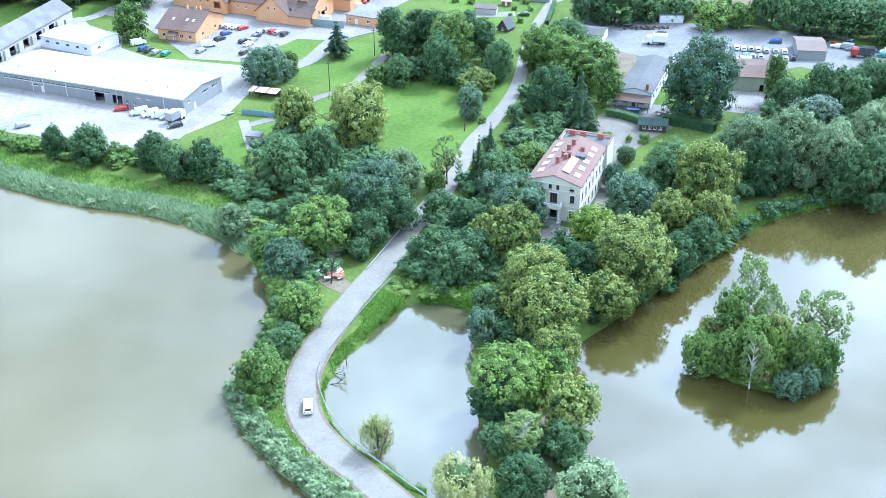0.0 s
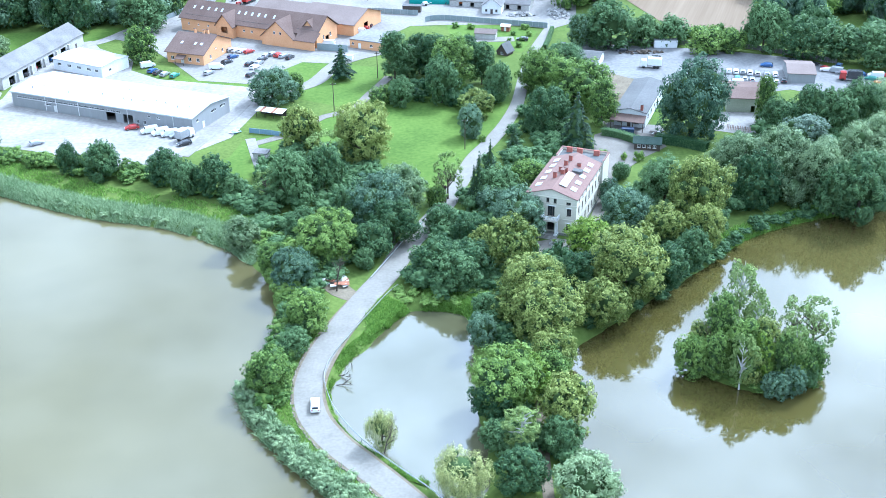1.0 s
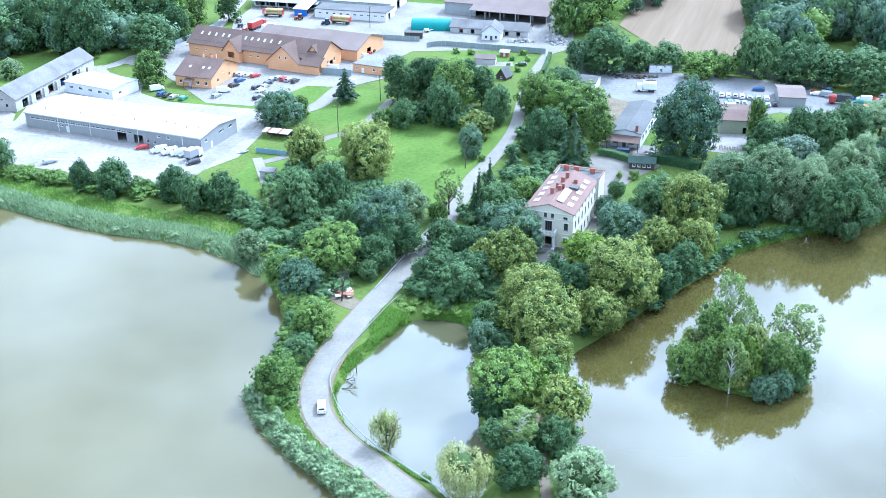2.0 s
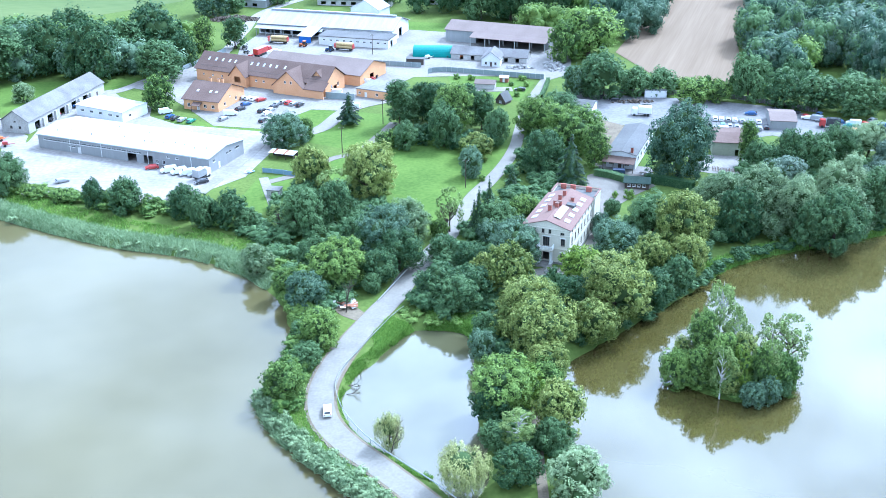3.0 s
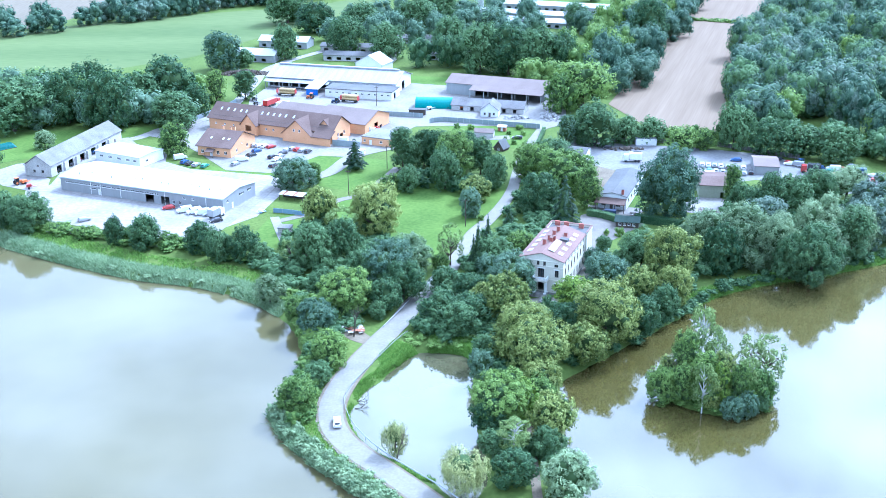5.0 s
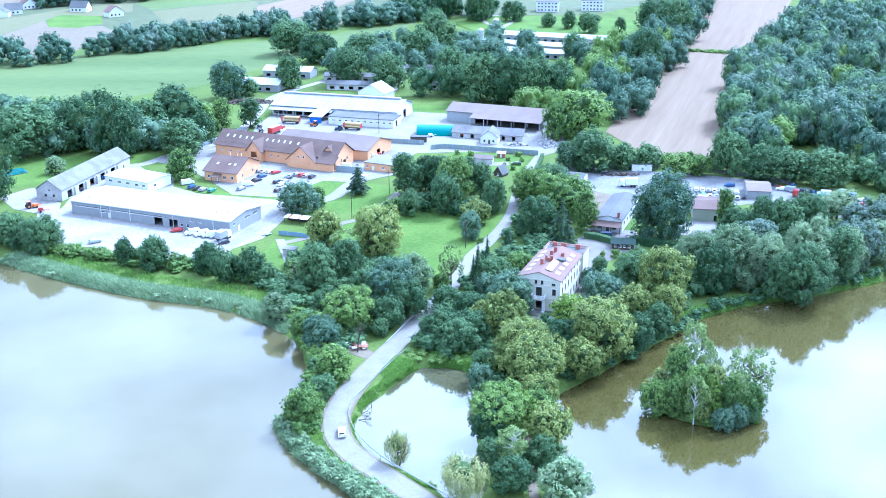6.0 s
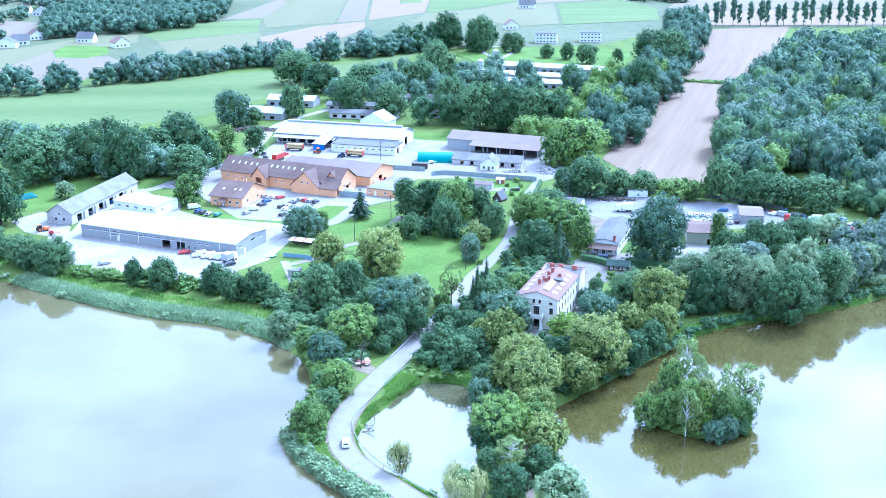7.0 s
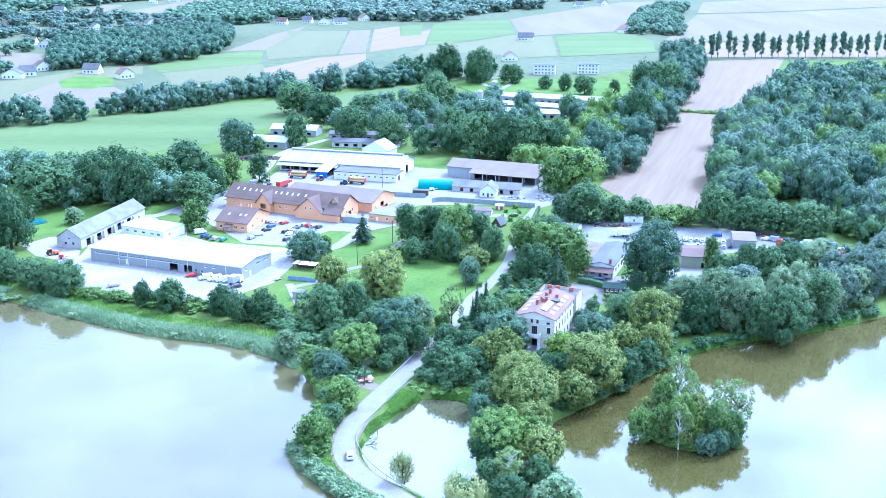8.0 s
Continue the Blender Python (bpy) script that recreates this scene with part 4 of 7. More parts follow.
building("gabled_house", 17.0, 433.5, -12.0, 8.0, 10.0, 3.4, 6.4, WHITEWALL, ETERNIT, "little white gabled outhouse with a grey roof", "house", False,
         [("win1", 1.4, 1.0, 0.9, 1.0), ("door", 3.6, 0.05, 1.0, 2.0), ("win1", 5.6, 1.0, 0.9, 1.0)], (), (), (), 0.4, DARKFRAME)

# grey-roofed building and sheds by the villa
gb = building("storehouse", 53.0, 308.0, -21.0, 9.6, 30.0, 4.9, 6.0, WHITEWALL, GREYROOF, "long storehouse with a low grey roof", "storehouse", False,
              [("win2", 1.0, 1.2, 1.6, 1.2), ("win2", 6.0, 1.2, 1.6, 1.2), ("door", 4.0, 0.05, 1.1, 2.1)], [("win2", 3 + 5 * i, 2.0, 2.2, 1.2) for i in range(5)], (), (), 0.4, DARKFRAME,
              roof_label="grey bitumen roof")
roof_slab(gb, [(-0.6, -4.0, 3.2), (9.9, -4.0, 3.2), (9.9, -0.42, 4.3), (-0.6, -0.42, 4.3)], 0.2, BROWNROOF, name="porch_roof")
for u in (-0.3, 3.0, 6.4, 9.5):
    block(gb, "post", u, -3.8, 0, u + 0.2, -3.6, 3.05, DARKFRAME)
c = block(gb, "chimney", 7.7, 0.6, 4.8, 8.5, 1.4, 7.2, BRICKRED, "red brick chimney")
block(c, "cap", 7.62, 0.52, 7.2, 8.58, 1.48, 7.3, GREYROOF)
building("garden_shed", 56.0, 288.0, -12.0, 7.4, 4.4, 2.3, 3.4, DARKWOOD, MOSSROOF, "dark timber garden shed with a green-grey roof", "shed", True,
         [("win1", 0.9 + 1.5 * i, 0.9, 0.9, 0.9) for i in range(4)], (), (), (), 0.5, WHITEFRAME, 0.15)
building("storehouse", 90.0, 318.0, -8.0, 12.0, 16.0, 4.6, 5.6, PALEGREEN, BROWNROOF, "pale green rendered store with a maroon sheet roof", "storehouse", True,
         [("gate", 7.5, 0.05, 1.2, 2.2)], (), (), (), 0.3, DARKFRAME)
building("lean_shed", 117.0, 345.0, -10.0, 9.0, 14.0, 3.2, 4.4, GREYCLAD, FADEDROOF, "shed with a faded maroon roof", "shed", True, (), (), (), (), 0.3, DARKFRAME)
building("lean_shed", 47.0, 366.0, -20.0, 9.0, 9.0, 3.0, 4.2, WHITEWALL, GREYROOF, "small grey-roofed shed by the yard gate", "shed", True, (), (), (), (), 0.3, DARKFRAME)
building("pump_house", -54.5, 283.0, -10.0, 4.0, 3.4, 2.3, 2.5, BARNWALL, ETERNIT, "small grey concrete hut in the grass", "hut", True, [("door", 1.4, 0.05, 0.9, 1.9)], (), (), (), 0.2, DARKFRAME, 0.2, flat=True)

# far farm buildings and houses
for x, y, turn, l, w, e, r, wm_, rm_, lab in (
        (-118, 560, -14, 26, 14, 4, 6.4, GREYCLAD, WHITEMETAL, "grey shed with a pale roof by the farm lane"), (-108, 600, -14, 30, 12, 4, 6.2, GREYCLAD, WHITEMETAL, "grey shed with a pale roof by the farm lane"),
        (-66, 560, -10, 40, 10, 3.2, 4.6, BARNWALL, GREYROOF, "low grey-roofed cowshed among trees"), (-70, 585, -10, 46, 10, 3.2, 4.6, BARNWALL, GREYROOF, "low grey-roofed cowshed among trees"),
        (-30, 610, -10, 30, 10, 3.2, 4.6, BARNWALL, GREYROOF, "low grey-roofed cowshed among trees"), (-8, 560, -12, 66, 11, 3.4, 5.0, BARNWALL, GREYROOF, "long low shed behind a row of trees"),
        (-2, 590, -12, 66, 11, 3.4, 5.0, BARNWALL, WHITEMETAL, "long low shed behind a row of trees"),
        (35, 738, -21, 97, 12, 4.0, 6.0, GREYCLAD, WHITEMETAL, "very long shed with a white roof"), (18, 706, -21, 80, 12, 3.6, 5.4, GREYCLAD, WHITEMETAL, "very long shed with a white roof"),
        (30, 672, -21, 70, 12, 3.6, 5.4, GREYCLAD, WHITEMETAL, "very long shed with a white roof")):
    building("farm_shed", x, y, turn, l, w, e, r, wm_, rm_, lab, "shed", True, [("gate", 2 + 5.5 * i, 0.6, 2.6, 1.6) for i in range(int(l / 5.6))], (), (), (), 0.5, RAIL)
for x, y, turn in ((81, 884, -8), (120, 889, -8)):
    building("apartment_block", x, y, turn, 19, 11, 8.4, 8.8, WHITEWALL, GREYROOF, "white three-storey block with a flat roof", "apartment block", True,
             [("win1", 1.4 + 2.9 * i, 1.0 + 2.7 * k, 1.6, 1.3) for i in range(6) for k in range(3)], [("win1", 2 + 4 * i, 1.0 + 2.7 * k, 1.3, 1.3) for i in range(2) for k in range(3)], (), (), 0.2,
             WHITEFRAME, flat=True)
HOUSES = [(-184, 1415, 1), (-159, 1385, 1), (-137, 1385, 1), (-105, 1443, 0), (-21, 1468, 1), (66, 1599, 1), (217, 1690, 1), (261, 1725, 1), (88, 1174, 1), (61, 981, 0), (241, 1295, 0), (221, 1259, 0)]
HOUSES += [(-458, 1143, 2), (-432, 1115, 1), (-469, 1316, 0), (-433, 1315, 1), (-398, 1087, 1), (-405, 1142, 2), (-395, 1340, 1), (-381, 1379, 1), (-340, 1358, 1), (-297, 1319, 1), (-275, 1397, 0), (-240, 1447, 1), (-215, 1395, 2), (-485, 1795, 1), (-456, 1827, 2), (-274, 861, 0), (-318, 898, 1), (-376, 863, 1), (-366, 880, 1), (-364, 914, 2), (-584, 1619, 1), (-520, 1230, 0), (-560, 1350, 2)]
for i, (x, y, k) in enumerate(HOUSES):
    rm_, word = ((REDROOF, "red"), (GREYROOF, "grey"), (BROWNROOF, "brown"), (REDROOF, "red"))[k]
    building("house", x, y, -10 + 17 * (i % 4), 13 + i % 3 * 2, 10, 4.4, 9.0, WHITEWALL, rm_, f"far white house with a {word} roof", "house", i % 2 == 0,
             [("win1", 1.5 + 3.4 * j, 1.2, 1.5, 1.4) for j in range(3)], [("win1", 2, 1.2, 1.4, 1.4), ("win1", 6, 1.2, 1.4, 1.4)], (), (), 0.6, DARKFRAME)

# ---- guard rails ----


def guard_rail(points, label, height=0.75):
    line = smooth_line(points, 2.0)
    root = new("guard_rail")
    tagged(root, label, "guard rail")
    way = np.gradient(line, axis=0)
    way /= np.linalg.norm(way, axis=1)[:, None]
    side = np.stack([-way[:, 1], way[:, 0]], 1)
    n = len(line)
    prof = [(0.05, height - 0.32), (0.0, height - 0.24), (0.05, height - 0.16), (0.0, height - 0.08), (0.05, height), (0.09, height), (0.09, height - 0.32)]
    vs, fs, k = [], [], len(prof)
    for p, s in zip(line, side):
        vs += [(p[0] + s[0] * d, p[1] + s[1] * d, z) for d, z in prof]
    for i in range(n - 1):
        fs += [(i * k + j, i * k + (j + 1) % k, (i + 1) * k + (j + 1) % k, (i + 1) * k + j) for j in range(k)]
    o = new("rail", mesh_of("rail", vs, fs, RAIL))
    o.parent = root
    bm = bmesh.new()
    box(bm, -0.05, -0.05, -0.6, 0.05, 0.05, height - 0.05)
    first = None
    for p, s in zip(line[::2], side[::2]):
        m = Matrix.Translation((p[0] + s[0] * 0.16, p[1] + s[1] * 0.16, 0))
        if first is None:
            first = part("post", bm, RAIL, root)
            first.matrix_basis = m
        else:
            twin("post", first, root, m)
    return root


guard_rail([(-10.8, 209), (-13.5, 204.2), (-15.4, 199.8), (-18.1, 193.5), (-20.7, 187), (-22.7, 182), (-24.1, 177.4), (-24.5, 173.5), (-24.1, 170), (-22.1, 163), (-18.7, 156.3), (-14.3, 150), (-9.0, 144), (-2.4, 137), (2.4, 131)],
           "galvanised guard rail along the pond side of the road")
guard_rail([(-17.0, 212.5), (-13.6, 221.2), (-10.0, 230.6), (-6.2, 239), (-2, 250)], "galvanised guard rail along the road")


# ---- fences ----


def fence(points, height, label, mat=None, bay=2.5):
    root = new("fence")
    tagged(root, label, "fence")
    line = smooth_line(points, bay)
    post = None
    for p, q in zip(line, line[1:]):
        bm = bmesh.new()
        d = q - p
        l = float(np.linalg.norm(d))
        a = math.degrees(math.atan2(d[1], d[0]))
        box(bm, 0.06, -0.03, 0.05, l - 0.06, 0.03, height, pose(p[0], p[1], 0, 0, 0, a))
        part("panel", bm, mat or FENCE, root)
        if post is None:
            bm = bmesh.new()
            box(bm, -0.06, -0.06, 0, 0.06, 0.06, height + 0.1)
            post = part("post", bm, RAIL, root)
            post.matrix_basis = Matrix.Translation((p[0], p[1], 0))
        else:
            twin("post", post, root, Matrix.Translation((p[0], p[1], 0)))


fence([(-30, 437), (-9, 432)], 2.2, "tall grey-green board fence across the yard")
fence([(-6, 422), (0, 425), (20, 419), (42, 412)], 2.2, "tall grey-green board fence behind the garden plot")
fence([(-59, 305), (-52, 303), (-48, 301)], 1.6, "faded blue sheet fence in the grass", PALEBLUE)
fence([(-112, 428), (-104, 446), (-98, 462)], 2.0, "grey board fence beside the farm lane")
fence([(54, 392), (80, 390), (110, 384), (140, 364)], 1.8, "grey concrete fence behind the car yard", ETERNIT)

# ---- vehicles ----
PAINT = {
    "white": material("white_car_paint", (0.66, 0.67, 0.68), (0.76, 0.77, 0.78), 0.3, 0.8, 6, coat=0.6), "silver": material("silver_car_paint", (0.33, 0.35, 0.37), (0.42, 0.44, 0.46), 0.3, 0.8, 6, metal=0.5, coat=0.6),
    "dark": material("black_car_paint", (0.018, 0.02, 0.024), (0.035, 0.038, 0.044), 0.25, 0.8, 6, coat=0.6), "blue": material("blue_car_paint", (0.02, 0.06, 0.17), (0.03, 0.09, 0.24), 0.3, 0.8, 6, coat=0.6),
    "red": material("red_car_paint", (0.3, 0.02, 0.018), (0.4, 0.04, 0.03), 0.3, 0.8, 6, coat=0.6), "green": material("green_car_paint", (0.03, 0.16, 0.12), (0.05, 0.22, 0.17), 0.3, 0.8, 6, coat=0.6),
    "navy": material("navy_car_paint", (0.012, 0.022, 0.055), (0.02, 0.036, 0.085), 0.3, 0.8, 6, coat=0.6),
    "orange": material("orange_machine_paint", (0.5, 0.13, 0.03), (0.6, 0.19, 0.05), 0.45, 0.8, 6),
}
STRAW = material("straw", (0.36, 0.27, 0.12), (0.52, 0.42, 0.22), 0.95, 1.5, 12, 0.02)


def car_body(profile, half, taper, crown):
    """A body lofted along x: the side profile (x, z), narrowed towards the roof."""
    bm = bmesh.new()
    rows = []
    for y, k in ((-half, 0.0), (-half * 0.86, 1.0), (half * 0.86, 1.0), (half, 0.0)):
        rows.append([bm.verts.new((x, y if z < crown else y * taper, z if k or z < crown else z - 0.06)) for x, z in profile])
    n = len(profile)
    for a, b in zip(rows, rows[1:]):
        for i in range(n):
            bm.faces.new((a[i], a[(i + 1) % n], b[(i + 1) % n], b[i]))
    bm.faces.new(rows[0][::-1]), bm.faces.new(rows[-1])
    return bm


SHAPES = {
    "car": ([(-2.15, 0.3), (2.1, 0.3), (2.2, 0.5), (2.15, 0.72), (1.2, 0.95), (0.45, 1.42), (-1.3, 1.46), (-1.95, 1.05), (-2.2, 0.95), (-2.22, 0.5)], 0.88, 0.84, 1.2, 1.32, 0.31),
    "van": ([(-2.6, 0.35), (2.5, 0.35), (2.62, 0.6), (2.55, 1.0), (1.75, 1.3), (1.2, 2.1), (-2.5, 2.15), (-2.62, 1.9), (-2.62, 0.6)], 0.97, 0.9, 1.5, 1.7, 0.34),
}
CAR_MESH = {}


def vehicle(kind, colour, x, y, turn, where):
    key = (kind, colour)
    profile, half, taper, crown, axle, wheel = SHAPES[kind]
    root = new(kind)
    root.matrix_basis = pose(x, y, 0.1 if "road" in where else 0.08 if "park" in where or "hall" in where else 0.065, 0, 0, turn)
    tagged(root, f"{colour} {kind} {where}", kind, f"vehicles {where}")
    if key not in CAR_MESH:
        bm = car_body(profile, half, taper, crown)
        bmesh.ops.bevel(bm, geom=[e for e in bm.edges if e.calc_face_angle(0) > 0.5], offset=0.06, segments=2, affect="EDGES")
        made = {"body": part("body", bm, PAINT[colour], root)}
        bm = bmesh.new()
        roof = max(z for _, z in profile)
        front = 0.95 if kind == "car" else 1.55
        lo = 1.0 if kind == "car" else 1.35
        top = 0.34 if kind == "car" else 1.18
        w = half * taper * 0.9
        vs = [bm.verts.new(p) for p in ((front + 0.1, -w, lo + 0.02), (front + 0.1, w, lo + 0.02), (top + 0.12, w * 0.93, roof - 0.1), (top + 0.12, -w * 0.93, roof - 0.1))]
        bm.faces.new(vs)
        bmesh.ops.solidify(bm, geom=bm.faces[:], thickness=0.03)
        made["windscreen"] = part("windscreen", bm, GLASS, root)
        rear = -1.3 if kind == "car" else 0.25
        for s in (-1, 1):
            bm = bmesh.new()
            y0 = s * half * taper * 0.985
            box(bm, rear, min(y0, y0 + s * 0.03), lo + 0.04, (0.75 if kind == "car" else 1.45), max(y0, y0 + s * 0.03), lo + (0.3 if kind == "car" else 0.5))
            made[("side_window", s)] = part("side_window", bm, GLASS, root)
        bm = bmesh.new()
        back = min(q for q, z in profile)
        box(bm, back * 0.93 if kind == "car" else back - 0.02, -half * 0.7, roof - 0.42, back * 0.8 if kind == "car" else back + 0.02, half * 0.7, roof - 0.14)
        made["rear_window"] = part("rear_window", bm, GLASS, root)
        nose = max(q for q, z in profile)
        for s in (-1, 1):
            bm = bmesh.new()
            box(bm, back - 0.03, s * half * 0.72 - 0.12, 0.75, back + 0.04, s * half * 0.72 + 0.12, 0.95)
            made[("tail_lamp", s)] = part("tail_lamp", bm, LAMPRED, root)
            bm = bmesh.new()
            box(bm, nose - 0.14, s * half * 0.7 - 0.16, 0.58, nose + 0.01, s * half * 0.7 + 0.16, 0.74)
            made[("headlamp", s)] = part("headlamp", bm, LAMPCLEAR, root)
        bm = bmesh.new()
        tube(bm, (0, -0.11, 0), (0, 0.11, 0), wheel, wheel, 14)
        made["wheel"] = bm_w = part("wheel", bm, RUBBER, root)
        bm = bmesh.new()
        tube(bm, (0, -0.125, 0), (0, 0.125, 0), wheel * 0.62, wheel * 0.62, 10)
        made["rim"] = part("rim", bm, RIM, bm_w)
        bm_w.matrix_basis = Matrix.Translation((axle, -half + 0.08, wheel))
        CAR_MESH[key] = made
        spots = [(axle, half - 0.08), (-axle, half - 0.08), (-axle, -half + 0.08)]
    else:
        made = CAR_MESH[key]
        for word, piece in made.items():
            if word not in ("wheel", "rim"):
                twin(word if isinstance(word, str) else word[0], piece, root)
        spots = [(axle, half - 0.08), (-axle, half - 0.08), (-axle, -half + 0.08), (axle, -half + 0.08)]
    for a, b in spots:
        wh = twin("wheel", CAR_MESH[key]["wheel"], root, Matrix.Translation((a, b, wheel)))
        twin("rim", CAR_MESH[key]["rim"], wh)
    return root


vehicle("car", "white", -25.2, 162.5, 96, "driving on the lake road")
for i, (x, y, c, k) in enumerate(((-95.9, 309.1, "red", "car"), (-89.7, 305.9, "white", "van"), (-86.1, 304.4, "white", "van"), (-83.0, 303.2, "white", "van"), (-80.6, 302.0, "silver", "car"),
                                  (-77.0, 295.6, "dark", "car"))):
    vehicle(k, c, x, y, 200 + 6 * (i % 3), "parked beside the warehouse")
vehicle("car", "silver", -121.6, 297.5, 35, "parked alone on the concrete yard")
PARK = [(-80.4, 388.9, "green"), (-78.0, 387.1, "silver"), (-75.7, 386.5, "white"), (-73.3, 385.6, "white"), (-70.9, 384.6, "red"), (-75.9, 378.8, "blue"), (-77.1, 372.8, "dark"),
        (-68.6, 370.4, "dark"), (-66.2, 366.9, "white"), (-65.3, 371.2, "silver"), (-64.7, 375.2, "dark"), (-63.9, 379.4, "silver"), (-61.7, 381.5, "silver"), (-59.6, 380.1, "red"),
        (-57.4, 378.9, "silver"), (-55.0, 377.4, "dark"), (-81.5, 361.0, "silver"), (-66.5, 358.5, "dark")]
for i, (x, y, c) in enumerate(PARK):
    vehicle("car", c, x, y, 60 + 8 * (i % 2) if i > 6 else 48, "in the car park")
vehicle("van", "white", -79.8, 366.5, 10, "in the car park")
for i, (x, y, k, c) in enumerate(((-104.8, 369.4, "van", "white"), (-99.6, 362.0, "car", "dark"), (-96.7, 360.0, "car", "silver"), (-93.0, 358.5, "car", "green"), (-102, 364, "car", "blue"))):
    vehicle(k, c, x, y, 70 if i else 30, "on the forecourt of the orange house")
for x, y, k, c in ((-31.8, 407.9, "van", "white"), (-30.0, 412.9, "car", "red"), (-29.0, 416.5, "car", "dark"), (-28.4, 420.0, "car", "dark"), (-34.3, 374.6, "van", "white"), (-42.4, 393.0, "van", "white")):
    vehicle(k, c, x, y, 165, "beside the orange hall")
YARD = [(99.9, 356.2, "white"), (102.1, 355.4, "white"), (104.4, 355.0, "silver"), (106.6, 354.1, "white"), (109, 353.1, "silver"), (100.9, 348.6, "green"), (103.2, 347.8, "silver"),
        (105.6, 347.0, "silver"), (114.8, 351.9, "white"), (113.1, 344.6, "silver"), (112.0, 352.4, "silver"), (115.9, 345.6, "dark"), (110.6, 346.0, "white")]
for i, (x, y, c) in enumerate(YARD):
    vehicle("car", c, x, y, 78, "in the rows of the car yard")
for x, y, k, c, a in ((114.4, 361.8, "car", "blue", 170), (98.9, 342.9, "van", "white", 170), (55.3, 299.9, "van", "navy", 168), (76.7, 371.3, "car", "dark", 175), (66.5, 381.3, "car", "dark", 170),
                      (133.7, 356.1, "car", "white", 160), (148.2, 348.8, "van", "white", 165), (156.1, 341.9, "car", "dark", 150), (153.4, 331.2, "car", "dark", 140), (128.7, 360.9, "car", "dark", 150),
                      (138.0, 353.0, "car", "silver", 165), (143.5, 351.0, "car", "blue", 160), (31, 396, "car", "dark", 170)):
    vehicle(k, c, x, y, a, "in the car yard")


for i, (x, y, k, c) in enumerate(((131.4, 362.3, "car", "dark"), (133.8, 357.8, "car", "red"), (136.3, 354.8, "van", "silver"), (139.6, 360.6, "car", "blue"), (151.9, 348.7, "car", "red"), (156.8, 345.1, "van", "blue"),
                                  (155.8, 335.0, "car", "dark"), (160.3, 340.2, "car", "white"), (156.6, 352.9, "car", "silver"), (125.0, 367.0, "car", "dark"), (145.8, 346.0, "car", "green"), (149.0, 342.0, "car", "dark"))):
    vehicle(k, c, x, y, 40 + 53 * i % 140, "among the scrap of the car yard")


def lorry(x, y, turn, cab, load, label, long=7.0, bales=False):
    root = new("lorry" if not bales else "bale_trailer")
    root.matrix_basis = pose(x, y, 0.062, 0, 0, turn)
    tagged(root, label, "lorry" if not bales else "trailer")
    bm = bmesh.new()
    box(bm, -long, -1.2, 0.9, 0, 1.2, 1.1)
    part("chassis", bm, PAINT["dark"], root)
    if bales:
        bale = None
        for i in range(int(long / 1.6)):
            for j in (-0.65, 0.65):
                for k in (0, 1):
                    m = Matrix.Translation((-0.9 - 1.6 * i, j, 1.75 + 1.25 * k))
                    if bale is None:
                        bm = bmesh.new()
                        tube(bm, (-0.75, 0, 0), (0.75, 0, 0), 0.64, 0.64, 14)
                        bale = part("bale", bm, STRAW, root)
                        bale.matrix_basis = m
                    else:
                        twin("bale", bale, root, m)
        for s in (-long, -0.1):
            block(root, "end_frame", s, -1.25, 1.1, s + 0.1, 1.25, 3.2, PAINT[cab])
    else:
        bm = bmesh.new()
        box(bm, -long, -1.25, 1.104, -0.2, 1.25, 3.6)
        bmesh.ops.bevel(bm, geom=bm.edges[:], offset=0.05, segments=1, affect="EDGES")
        part("load_box", bm, PAINT[load], root)
        bm = bmesh.new()
        prism(bm, [(0.1, 0.5), (2.2, 0.5), (2.3, 1.6), (2.0, 2.9), (0.1, 2.9)], -1.2, 1.2)
        bmesh.ops.bevel(bm, geom=bm.edges[:], offset=0.08, segments=2, affect="EDGES")
        cb = part("cab", bm, PAINT[cab], root)
        bm = bmesh.new()
        box(bm, -0.02, -1.05, -0.5, 0.03, 1.05, 0.5, pose(2.2, 0, 2.2, 0, -13, 0))
        part("windscreen", bm, GLASS, cb)
    w0 = None
    for u in ((1.2, -long + 1.2, -long + 2.4) if not bales else (-1.4, -long + 1.2)):
        for s in (-1.05, 1.05):
            m = Matrix.Translation((u, s, 0.5))
            if w0 is None:
                bm = bmesh.new()
                tube(bm, (0, -0.15, 0), (0, 0.15, 0), 0.5, 0.5, 14)
                w0 = part("wheel", bm, RUBBER, root)
                w0.matrix_basis = m
            else:
                twin("wheel", w0, root, m)
    return root


lorry(-79.0, 459.0, 62, "red", "red", "red lorry with a red box in the farm yard", 8.5)
lorry(-73.5, 452.5, 62, "white", "white", "white lorry in the farm yard", 6.0)
lorry(-71.5, 475.5, -14, "red", "red", "farm trailer stacked with straw bales", 9.5, True)
lorry(-40.0, 461.0, -20, "red", "red", "farm trailer stacked with straw bales", 9.0, True)
lorry(72.5, 362.5, 170, "white", "white", "white box lorry in the car yard", 5.0)
lorry(-77.2, 301.2, 60, "white", "silver", "grey box lorry beside the warehouse", 4.0)
lorry(137.4, 346.7, 165, "red", "dark", "red flatbed lorry in the car yard", 5.0)


